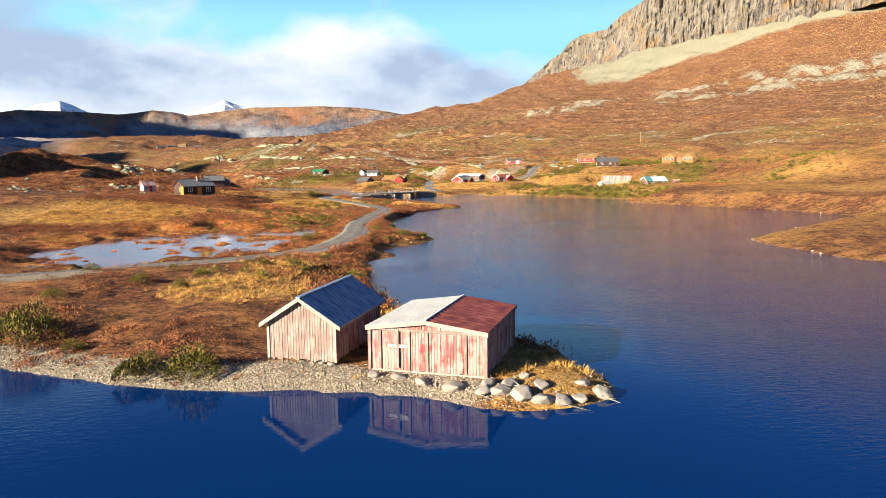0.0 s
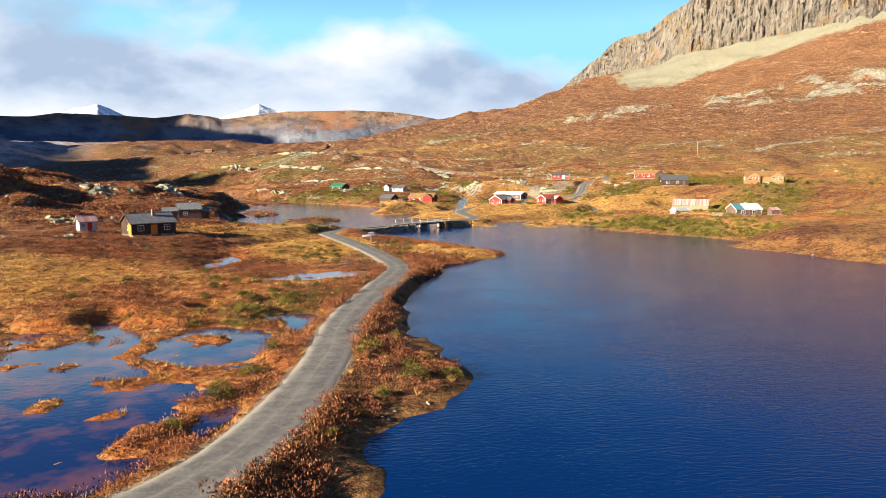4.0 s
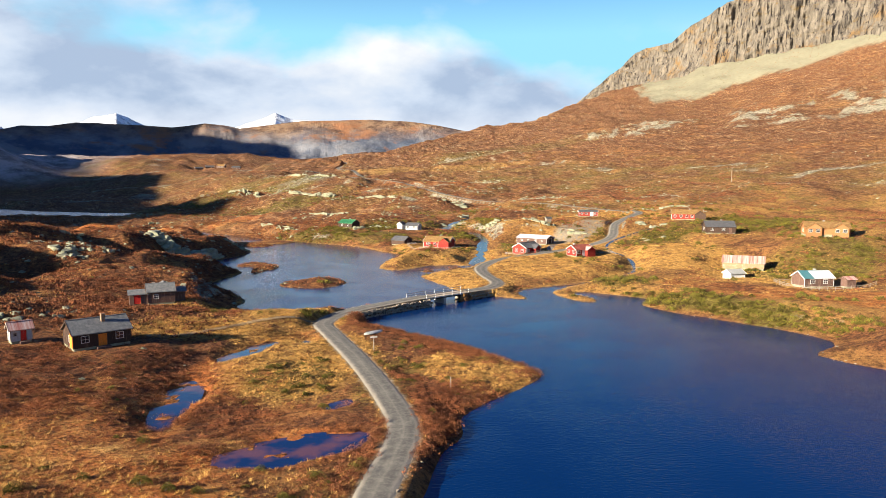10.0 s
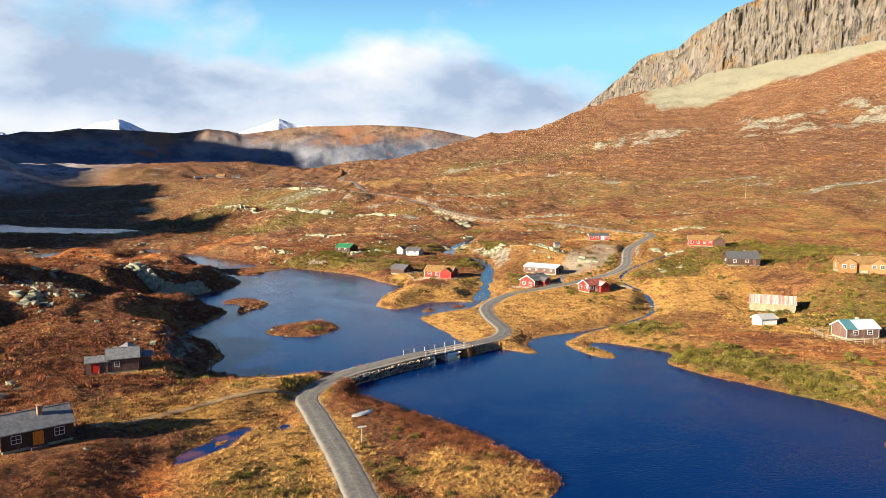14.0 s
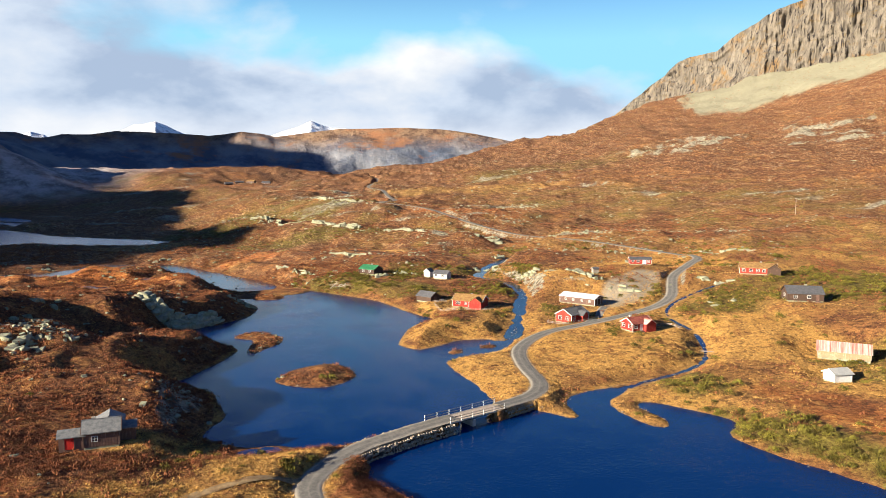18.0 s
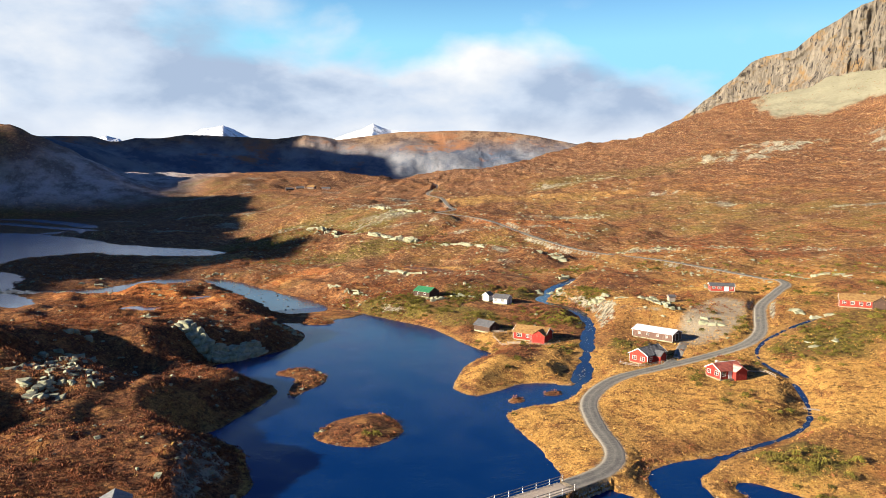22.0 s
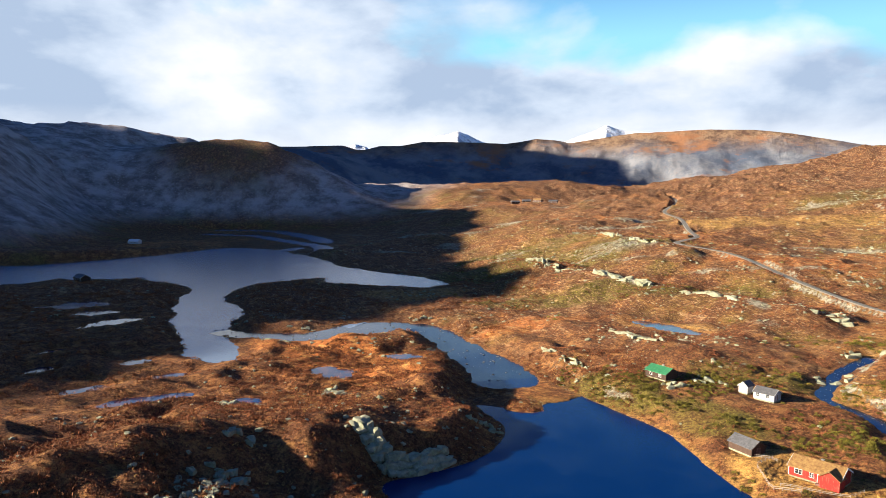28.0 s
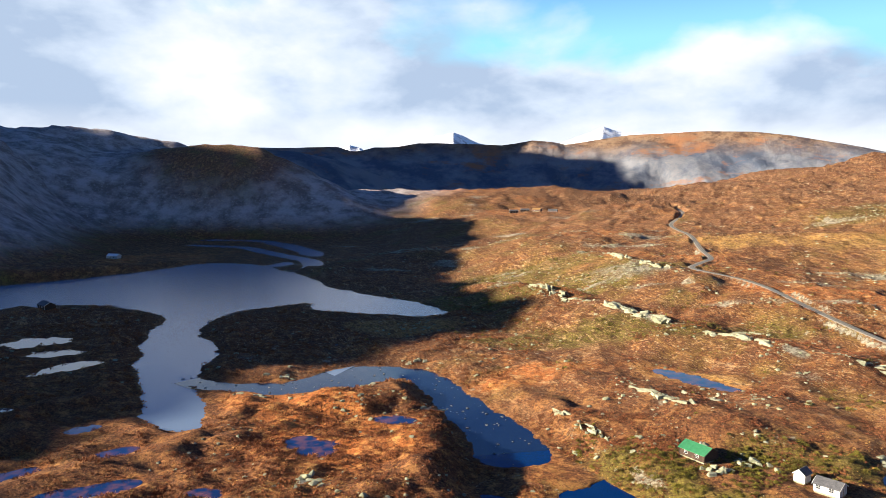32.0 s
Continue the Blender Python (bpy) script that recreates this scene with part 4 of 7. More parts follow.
green = 0.05 + 0.35 * n_fine + 0.35 * n_mid + 0.6 * blob(X, Y, GREEN_AT) + 0.12 * smooth(40, 120, X) * (1 - 1.4 * upland)
on_isle = np.minimum.reduce([shore_distance(X, Y, line) for line in isle_lines]) < 2
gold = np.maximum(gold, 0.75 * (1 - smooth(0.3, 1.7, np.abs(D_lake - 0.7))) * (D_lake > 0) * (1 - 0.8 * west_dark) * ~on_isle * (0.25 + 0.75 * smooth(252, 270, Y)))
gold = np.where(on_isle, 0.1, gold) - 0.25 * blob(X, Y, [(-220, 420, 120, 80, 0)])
gold = np.maximum(gold, 0.8 * NEARROAD)
Hy, Hx = np.gradient(Hh, gy, gx)
steep = np.hypot(Hx, Hy)
far = smooth(380, 620, Y)
blur = Hh.copy()
for ax in (0, 1):
    blur = sum(np.roll(blur, k, ax) for k in range(-6, 7)) / 13
by, bx = np.gradient(blur, gy, gx)
tilt = np.hypot(bx, by) * (1 - upland)
moor = far * (1 - upland)
rust = rust + 0.30 * moor * (1 - smooth(0.05, 0.13, tilt)) - 0.25 * moor * smooth(0.10, 0.2, tilt)
green = green + 0.30 * moor * smooth(0.08, 0.2, tilt)
gold = gold - 0.12 * moor
streaks = fbm(X + 0.3 * Y, Y * 3.0, 60, 71, 4)
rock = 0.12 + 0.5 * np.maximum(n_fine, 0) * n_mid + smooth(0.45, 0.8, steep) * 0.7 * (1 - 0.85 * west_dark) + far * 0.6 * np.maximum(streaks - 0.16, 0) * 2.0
crest = np.zeros(X.shape)
for line in RIDGES:
    crest = np.maximum(crest, np.exp(-((line_distance(X, Y, line)[0] - 1.5) / 5.0) ** 2))
crest = crest * smooth(-0.12, 0.12, fbm(X, Y, 22, 611, 3))
rock = rock * (1 - 0.75 * upland) * smooth(-600, -420, X)
rock = np.maximum(rock, crest * (0.45 + 0.7 * n_fine))
rock = np.maximum(rock, blob(X, Y, [(50, 404, 7, 22, -8), (40, 492, 8, 10, 0)]) * (0.42 + 0.7 * n_fine))
rock = rock * (1 - WET) * (1 - 0.7 * blob(X, Y, GOLD_AT)) * (D_lake > 1.5)
for px, py, pr, pz in PADS:
    rock = rock * smooth(pr + 5, pr + 12, np.hypot(X - px, Y - py))
rock = rock * (1 - NEARROAD)
gravel = 0.95 * (1 - smooth(0.0, 1.0, np.abs(D_lake) - 2.2)) * blob(X, Y, [(-14, 47, 18, 6, -14), (-4, 44.5, 6, 3.5, -20), (-30, 54, 12, 5, -20)]) + 0.75 * NEARROAD
gravel = np.maximum(gravel, 0.8 * blob(X, Y, [(81, 402, 34, 11, 62), (-35, 75, 8, 3.5, 12)]))
gravel = np.maximum(gravel, (1 - smooth(0.2, 1.0, np.abs(D_lake))) * (0.18 + 0.24 * smooth(248, 262, Y)))
along = -0.72 * (X - 240) + 0.69 * (Y - 590)
bearing = np.degrees(np.arctan2(X - 4, Y - 130))
scree_low = np.interp(bearing, [19.7, 20.3, 24.2, 26.2, 28, 29.6, 33.2, 37, 40], [190, 180, 187, 209, 219, 229, 254, 276, 286])
eye_r = np.hypot(X - 4, Y - 130)
scree = 0.95 * smooth(-8, 8, 60 + (Hh - 60) * 1480 / np.maximum(eye_r, 1) - scree_low + 8 * n_mid) * smooth(18.6, 19.8, bearing + 1.2 * n_mid) * (slope_s > 450)
rock = np.maximum(rock, ledge_band(X, Y, slope_s, along, fbm(X, Y, 90, 311, 4)) * (0.12 + 0.55 * smooth(0.2, 0.4, steep) + 0.9 * n_fine))
# where the haze grey goes: western hills in shade, without the sunlit knob
haze_lift = smooth(-440, -600, X) * smooth(8, 40, Hh) * (Y > 0) * (1 - 0.9 * blob(X, Y, [(-850, 1250, 170, 130, 0)]))

ny, nx = X.shape
idx = np.arange(nx * ny).reshape(ny, nx)
quads = np.stack([idx[:-1, :-1], idx[:-1, 1:], idx[1:, 1:], idx[1:, :-1]], -1).reshape(-1, 4)
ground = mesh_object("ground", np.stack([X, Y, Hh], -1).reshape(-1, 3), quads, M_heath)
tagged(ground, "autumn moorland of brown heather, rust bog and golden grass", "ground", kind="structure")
for name, four in (("cover", (gold, rust, rock, green)), ("ground", (gravel, haze_lift, scree, np.maximum(upland, 0.6 * smooth(430, 560, Y) * smooth(-600, -400, X))))):
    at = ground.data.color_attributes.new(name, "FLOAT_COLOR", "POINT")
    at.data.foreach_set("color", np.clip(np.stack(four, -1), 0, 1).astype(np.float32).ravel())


def water_sheet(name, x0, x1, y0, y1, z, mat, label, step=40.0):
    """A level sheet of water, cut into a few large faces; the land rises through it."""
    xs, ys = np.arange(x0, x1 + 1, step), np.arange(y0, y1 + 1, step)
    a, b = np.meshgrid(xs, ys)
    k = np.arange(a.size).reshape(a.shape)
    q = np.stack([k[:-1, :-1], k[:-1, 1:], k[1:, 1:], k[1:, :-1]], -1).reshape(-1, 4)
    return tagged(mesh_object(name, np.stack([a, b, np.full(a.shape, z)], -1).reshape(-1, 3), q, mat, False), label, "water", kind="structure")


water_sheet("water_lake", -115, 125, -175, 465, 0.0, M_water, "deep blue mountain lake with a slight ripple")
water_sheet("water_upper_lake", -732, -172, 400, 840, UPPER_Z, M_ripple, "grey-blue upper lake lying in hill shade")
for cx, cy, rx, ry, turn, level, broken in POOLS:
    c, s = math.cos(radians(turn)), math.sin(radians(turn))
    ring = [(cx + 1.13 * (rx * math.cos(a) * c - ry * math.sin(a) * s), cy + 1.13 * (rx * math.cos(a) * s + ry * math.sin(a) * c), level) for a in np.arange(28) * math.tau / 28]
    bm = bmesh.new()
    mid = bm.verts.new((cx, cy, level))
    rim = [bm.verts.new(p) for p in ring]
    for k in range(28):
        bm.faces.new((mid, rim[k], rim[(k + 1) % 28]))
    tagged(part("water_pool", bm, M_bog), "still dark bog pool with tussocks", "pool", kind="structure")


def ribbon(name, line, half, mat, label, category, lift=0.0, cross=5, crown=0.0, attr=False, wobble=0.0, dip=0.0):
    """A strip along a line with heights."""
    d = np.gradient(line[:, :2], axis=0)
    d /= np.linalg.norm(d, axis=1, keepdims=True)
    half = np.broadcast_to(half, len(line))
    side = np.stack([d[:, 1], -d[:, 0]], 1)
    us = np.linspace(-1, 1, cross)
    rows = []
    for k, p in enumerate(line):
        for u in us:
            wob = 1 + wobble * math.sin(k * 1.7 + 2 * u) * abs(u)
            rows.append((p[0] + side[k, 0] * u * half[k] * wob, p[1] + side[k, 1] * u * half[k] * wob, p[2] + lift + crown * (1 - u * u) - dip * max(abs(u) - 0.8, 0) * 5))
    k = np.arange(len(rows)).reshape(-1, cross)
    q = np.stack([k[:-1, :-1], k[:-1, 1:], k[1:, 1:], k[1:, :-1]], -1).reshape(-1, 4)
    ob = mesh_object(name, rows, q, mat)
    if attr:
        at = ob.data.attributes.new("across", "FLOAT", "POINT")
        at.data.foreach_set("value", np.tile(us, len(line)).astype(np.float32))
    return tagged(ob, label, category, kind="structure")


def even(line, step):
    """The same line with points at even steps."""
    s = np.r_[0, np.cumsum(np.linalg.norm(np.diff(line[:, :2], axis=0), axis=1))]
    t = np.arange(0, s[-1], step)
    return np.stack([np.interp(t, s, c) for c in line.T], 1)


ribbon("water_rapids", even(RAPIDS, 3), even(RAPIDS, 3)[:, 3] + 2.8, M_stream, "white-flecked rapids between two lakes", "river", 0, 7)
ribbon("water_river", even(RIVER, 2), 2.7, M_stream, "stony river running down to the lake", "river", 0, 5)
ribbon("water_brook", even(BROOK, 2), BROOK_HALF, M_stream, "narrow brook through golden grass", "brook", 0, 3)
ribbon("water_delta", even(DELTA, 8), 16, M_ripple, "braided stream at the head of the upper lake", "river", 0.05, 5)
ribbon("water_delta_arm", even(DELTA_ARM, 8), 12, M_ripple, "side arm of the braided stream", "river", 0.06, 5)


def road_piece(name, line, half, label, mat=None):
    ribbon(name, even(line, 1.2), half, mat or M_road, label, "road", 0.0, 17, 0.07, True, 0.015, 0.10)


road_piece("road_south", ROAD[:-6], 2.05, "grey gravel track with worn wheel ruts beside the lake")
road_piece("road_north", ROAD_ON[1:], 2.0, "grey gravel track winding uphill past red cabins")

# ---- the mountain, the far ridges and the snow peaks ----
CLIFF_TOP = [(4, 90), (10, 130), (11.3, 150), (13.5, 192), (15.7, 246), (17.8, 287), (18.7, 311), (20, 317), (21.4, 317), (22.8, 340), (24.4, 358), (26.0, 372), (30, 392), (36, 408), (46, 420), (60, 380)]
CLIFF_FOOT = [(4, 80), (13.5, 182), (17, 208), (20, 218), (22, 226), (23.4, 245), (26.2, 243), (28, 256), (30.7, 268), (33.6, 280), (45, 310), (60, 320)]


def cliff_mesh():
    """The rock wall above the scree, as a sheet from its foot to behind its brow."""
    ph = np.radians(np.arange(5, 58, 0.07))
    lv = np.linspace(0, 1, 64)
    P, L = np.meshgrid(ph, lv)
    deg = np.degrees(P)
    top = np.interp(deg, *np.array(CLIFF_TOP).T)
    R0 = np.interp(deg, [5, 15, 19, 25, 35, 58], [1850, 1700, 1600, 1440, 1330, 1200])
    arc, up = deg * 27.0, L * 150.0
    lean = smooth(24, 19, deg) * 0.8
    flute = arc + up * lean
    crag = 1.0 * fbm(flute, up * 0.9, 80, 81, 5) + 0.55 * np.abs(fbm(flute, up * 0.35, 26, 85, 4)) + 0.34 * np.abs(fbm(flute, up * 0.25, 10, 87, 3)) + 0.25 * fbm(arc, up * 2.2, 30, 89, 4)
    wall = np.minimum(L / 0.78, 1)
    over = np.maximum(L - 0.78, 0) / 0.22
    R = R0 + 50 * wall + (crag - 0.35) * 34 * np.minimum(np.interp(deg, [5, 15, 19], [0.3, 0.7, 1]), 1) * (1 - over) + over * 320
    foot = np.interp(deg, *np.array(CLIFF_FOOT).T)
    low = 34
    z = foot - low + (top - foot + low) * wall**1.1 + 3 * fbm(arc, L * 0 + 3, 24, 91, 4) * wall - over**2 * 30
    pts = np.stack([4 + R * np.sin(P), 130 + R * np.cos(P), z], -1)
    k = np.arange(P.size).reshape(P.shape)
    q = np.stack([k[:-1, :-1], k[:-1, 1:], k[1:, 1:], k[1:, :-1]], -1).reshape(-1, 4)
    return tagged(mesh_object("cliff_wall", pts.reshape(-1, 3), q, M_cliff, False), "grey and ochre mountain cliff above a pale scree", "cliff", kind="structure")


cliff_mesh()


def range_mesh(name, skyline, R, depth, foot, mat, label, seed, jag, step=0.12):
    """A distant mountain range whose crest has the given heights (metres) by bearing (degrees)."""
    lo, hi = skyline[0][0], skyline[-1][0]
    deg, L = np.meshgrid(np.arange(lo, hi, step), np.linspace(0, 1, 34))
    arc, up = deg * R * math.pi / 180, L * 700.0
    top = np.interp(deg, *np.array(skyline).T) + 0.3 * jag * fbm(arc, deg * 0, 160, seed, 5)
    front = np.minimum(L / 0.75, 1)
    back = np.maximum(L - 0.75, 0) / 0.25
    rr = R + depth * front + 0.5 * depth * fbm(arc + 0.4 * up, up, 420, seed + 5, 6) * (1 - back) * (1 - 0.6 * front) + back * depth
    z = foot + (top - foot) * front**0.7 - back * (top - foot) * 0.6 + jag * 1.2 * fbm(arc - 0.3 * up, up * 1.5, 200, seed + 9, 5) * np.sin(front * math.pi)
    a = np.radians(deg)
    pts = np.stack([rr * np.sin(a), 150 + rr * np.cos(a), z], -1)
    k = np.arange(deg.size).reshape(deg.shape)
    q = np.stack([k[:-1, :-1], k[:-1, 1:], k[1:, 1:], k[1:, :-1]], -1).reshape(-1, 4)
    return tagged(mesh_object(name, pts.reshape(-1, 3), q, mat), label, "mountain", kind="structure")


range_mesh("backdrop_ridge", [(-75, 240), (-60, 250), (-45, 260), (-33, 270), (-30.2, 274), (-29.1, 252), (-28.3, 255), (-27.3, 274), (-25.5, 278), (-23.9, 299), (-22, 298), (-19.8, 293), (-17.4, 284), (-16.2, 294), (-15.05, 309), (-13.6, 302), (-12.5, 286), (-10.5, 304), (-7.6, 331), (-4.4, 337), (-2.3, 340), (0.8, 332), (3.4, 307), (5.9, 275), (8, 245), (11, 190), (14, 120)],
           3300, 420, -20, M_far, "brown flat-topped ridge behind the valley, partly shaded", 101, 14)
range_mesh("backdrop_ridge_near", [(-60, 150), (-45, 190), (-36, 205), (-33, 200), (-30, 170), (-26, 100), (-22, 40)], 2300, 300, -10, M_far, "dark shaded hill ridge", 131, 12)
range_mesh("backdrop_peaks", [(-45, 240), (-42, 310), (-38, 280), (-31, 240), (-29.8, 300), (-29.3, 314), (-28.4, 298), (-27.5, 240), (-25.6, 295), (-23.8, 325), (-22.7, 366), (-22.05, 372), (-21.2, 390), (-20.4, 370), (-19.2, 325), (-17.4, 295), (-14.4, 295), (-12.8, 325), (-11.5, 362), (-10.6, 385), (-9.7, 420), (-9.0, 400), (-8.2, 380), (-6, 372), (-4.5, 380), (-3, 372), (0, 330), (7, 250), (15, 200)],
           3780, 520, 100, M_snow, "snow-covered peaks under cloud", 151, 10, 0.1)

# out of view: added to shade the far valley, crest fitted to the shadow edge
range_mesh("backdrop_west", [(-128, 300), (-112, 1040), (-106, 1300), (-101, 1390), (-97, 1295), (-93, 1370), (-86, 1430), (-76, 1380), (-68.4, 1430), (-63.6, 1260), (-62, 1360), (-60.6, 1360), (-59.4, 900), (-58, 200)], 3900, 500, -20, M_far, "unseen mountain range added to shade the head of the valley", 171, 40, 0.3)

# ---- houses ----


def place_z(x, y):
    """The ground's height at a place."""
    i, j = np.searchsorted(gy, y) - 1, np.searchsorted(gx, x) - 1
    fx, fy = (x - gx[j]) / (gx[j + 1] - gx[j]), (y - gy[i]) / (gy[i + 1] - gy[i])
    return float((Hh[i, j] * (1 - fx) + Hh[i, j + 1] * fx) * (1 - fy) + (Hh[i + 1, j] * (1 - fx) + Hh[i + 1, j + 1] * fx) * fy)


def on_ground(points, lift=0.1):
    """A smooth line laid on the ground."""
    line = curve_through([(x, y, 0.0) for x, y in points], 6)
    line[:, 2] = [place_z(x, y) + lift for x, y, z in line]
    return line


road_piece("road_spur", on_ground([(-12.5, 238), (-18, 236.5), (-24, 233), (-31, 227), (-38, 220), (-42, 216)], 0.03), 1.1, "worn turf track leading to a dark cabin", M_track)
road_piece("road_yard", on_ground([(55, 355), (60, 364), (64, 374), (67, 383)]), 1.8, "gravel yard track between red cabins")


def window_part(parent, x, y, z, w, h, face, frame_mat):
    """A window with casing, cross bars and a pane, in a wall whose outside looks along face (degrees)."""
    fr = bmesh.new()
    t = 0.065
    for a in ((-w / 2 - t, 0, -h / 2 - t, w / 2 + t, 0.07, -h / 2), (-w / 2 - t, 0, h / 2, w / 2 + t, 0.07, h / 2 + t), (-w / 2 - t, 0, -h / 2, -w / 2, 0.07, h / 2), (w / 2, 0, -h / 2, w / 2 + t, 0.07, h / 2),
              (-0.02, 0, -h / 2, 0.02, 0.05, h / 2), (-w / 2, 0, -0.02, w / 2, 0.05, 0.02)):
        box(fr, a[0], -a[4], a[2], a[3], -a[1] + 0.02, a[5])
    ob = part("window", fr, frame_mat, parent)
    ob.matrix_basis = pose(x, y, z, 0, 0, face)
    part("pane", boxed(-w / 2, -0.02, -h / 2, w / 2, 0.03, h / 2), M_glass, ob, "dark reflecting glass")
    return ob


def door_part(parent, x, y, z, w, h, face, mat, trim):
    bm = bmesh.new()
    k = max(3, round(w / 0.2))
    for i in range(k):
        box(bm, -w / 2 + i * w / k + 0.008, -0.05, 0, -w / 2 + (i + 1) * w / k - 0.008, 0.03, h)
    ob = part("door", bm, mat, parent)
    ob.matrix_basis = pose(x, y, z, 0, 0, face)
    fr = bmesh.new()
    for a in ((-w / 2 - 0.1, 0, -w / 2, h + 0.1), (w / 2, 0, w / 2 + 0.1, h + 0.1), (-w / 2, h, w / 2, h + 0.1)):
        box(fr, a[0], -0.08, a[1], a[2], 0.02, a[3])
    part("door_frame", fr, trim, ob)
    part("handle", boxed(w / 2 - 0.2, -0.1, 0.95, w / 2 - 0.08, -0.05, 1.0, bevel=0.008), M_iron, ob)
    return ob


def house(name, label, category, x, y, turn, L, W, wall_h, rise, wall_mat, roof_mat, trim=None, z=None, windows=(), doors=(), chimney=None, base_h=0.35, eave=0.35, roof_t=0.14, split_roof=None, seams=0.0, group=""):
    """A gabled house; its ridge runs along its own x. windows and doors: (side, along, sill, width, height[, material]); sides f, b (eaves) and l, r (gables)."""
    trim = trim or M_white
    zs = [place_z(x + a * math.cos(radians(turn)) - b * math.sin(radians(turn)), y + a * math.sin(radians(turn)) + b * math.cos(radians(turn))) for a in (-L / 2, L / 2) for b in (-W / 2, W / 2)]
    z = sum(zs) / 4 + 0.05 if z is None else z
    drop = max(z - min(zs), 0) + 0.4
    root = thing(name, label, category, pose(x, y, z, 0, 0, turn), group)
    part("foundation", boxed(-L / 2 + 0.06, -W / 2 + 0.06, -drop, L / 2 - 0.06, W / 2 - 0.06, base_h, bevel=0.03), M_rock, root)
    z0, z1 = base_h, base_h + wall_h
    n = max(4, round(L / 0.42))
    for sy in (-1, 1):
        bm = bmesh.new()
        y0, y1 = sorted((sy * W / 2, sy * (W / 2 - 0.15)))
        box(bm, -L / 2, y0, z0, L / 2, y1, z1)
        for i in range(n + 1):        # cover strips of the boarding
            xx = -L / 2 + i * L / n
            box(bm, xx - 0.05, sy * W / 2 - 0.02, z0, xx + 0.05, sy * W / 2 + 0.025, z1 - 0.01)
        part("wall", bm, wall_mat, root)
    for sx in (-1, 1):
        xa, xb = sorted((sx * (L / 2 - 0.004), sx * (L / 2 - 0.15)))
        bm = prism([(-W / 2 + 0.15, z0), (W / 2 - 0.15, z0), (W / 2 - 0.15, z1), (0, z1 + rise), (-W / 2 + 0.15, z1)], xa, xb)
        bm.transform(Matrix(((0, 1, 0, 0), (1, 0, 0, 0), (0, 0, 1, 0), (0, 0, 0, 1))))
        m = max(3, round(W / 0.42))
        for i in range(1, m):
            yy = -W / 2 + i * W / m
            box(bm, sx * L / 2 - 0.03, yy - 0.05, z0, sx * L / 2 + 0.025, yy + 0.05, z1 + rise * (1 - abs(yy) / (W / 2)) - 0.08)
        bmesh.ops.recalc_face_normals(bm, faces=bm.faces)
        part("gable_wall", bm, wall_mat, root)
    slope = math.hypot(W / 2, rise)
    for sy in (-1, 1):
        ex, ez = (W / 2 + eave) * sy, z1 - rise * eave / (W / 2)
        for r, (xa, xb, rm) in enumerate(split_roof or ((-1.0, 1.0, roof_mat),)):
            xs0, xs1 = xa * (L / 2 + eave), xb * (L / 2 + eave)
            k = max(2, round((xs1 - xs0) / seams)) if seams else 1
            for i in range(k):          # one sheet with a standing seam at its edge
                a, b = xs0 + (xs1 - xs0) * i / k, xs0 + (xs1 - xs0) * (i + 1) / k
                prof = [(a, 0), (b, 0), (b, roof_t), (a + 0.07, roof_t), (a + 0.035, roof_t + 0.07), (a, roof_t)] if seams else [(a, 0), (b, 0), (b, roof_t), (a, roof_t)]
                bm = bmesh.new()
                lo, hi = [bm.verts.new((px, ex, ez + pz)) for px, pz in prof], [bm.verts.new((px, 0, z1 + rise + pz)) for px, pz in prof]
                bm.faces.new(lo), bm.faces.new(hi[::-1])
                for t in range(len(prof)):
                    u = (t + 1) % len(prof)
                    bm.faces.new((lo[t], lo[u], hi[u], hi[t]))
                bmesh.ops.recalc_face_normals(bm, faces=bm.faces)
                part("roof_sheet" if seams else "roof_panel", bm, rm, root)
        for sx in (-1, 1):
            xx = sx * (L / 2 + eave)
            bm = bmesh.new()
            v = [bm.verts.new((xx + dx, yy, zz)) for dx in (-0.03, 0.03) for yy, zz in ((ex, ez - 0.08), (0, z1 + rise - 0.08), (0, z1 + rise + roof_t + 0.02), (ex, ez + roof_t + 0.02))]
            for q in ((0, 1, 2, 3), (7, 6, 5, 4), (0, 4, 5, 1), (1, 5, 6, 2), (2, 6, 7, 3), (3, 7, 4, 0)):
                bm.faces.new([v[t] for t in q])
            bmesh.ops.recalc_face_normals(bm, faces=bm.faces)
            part("bargeboard", bm, trim, root)
        for sx in (-1, 1):
            part("corner_board", boxed(sx * L / 2 - 0.09, sy * W / 2 - 0.09, z0, sx * L / 2 + 0.035, sy * W / 2 + 0.035, z1 - 0.02) if sx * sy > 0 else boxed(sx * L / 2 - 0.035, sy * W / 2 - 0.035, z0, sx * L / 2 + 0.09, sy * W / 2 + 0.09, z1 - 0.02), trim, root)
    part("ridge_cap", boxed(-L / 2 - eave, -0.12, z1 + rise + roof_t - 0.03, L / 2 + eave, 0.12, z1 + rise + roof_t + 0.05, bevel=0.02), roof_mat if not split_roof else split_roof[0][2], root)
    side = {"f": (0, -W / 2, 0), "b": (0, W / 2, 180), "l": (-L / 2, 0, -90), "r": (L / 2, 0, 90)}
    for s, al, sill, w, h, *mm in windows:
        sx, sy, face = side[s]
        px, py = (sx + al, sy) if s in "fb" else (sx, sy + al)
        window_part(root, px, py, z0 + sill + h / 2, w, h, face, mm[0] if mm else trim)
    for s, al, sill, w, h, mat in doors:
        sx, sy, face = side[s]
        px, py = (sx + al, sy) if s in "fb" else (sx, sy + al)
        door_part(root, px, py, z0 + sill, w, h, face, mat, trim)
        if s == "f":
            part("doorstep", boxed(px - w * 0.8, py - 0.9, -drop * 0.5, px + w * 0.8, py - 0.05, z0 - 0.02, bevel=0.03), M_brownwall, root)
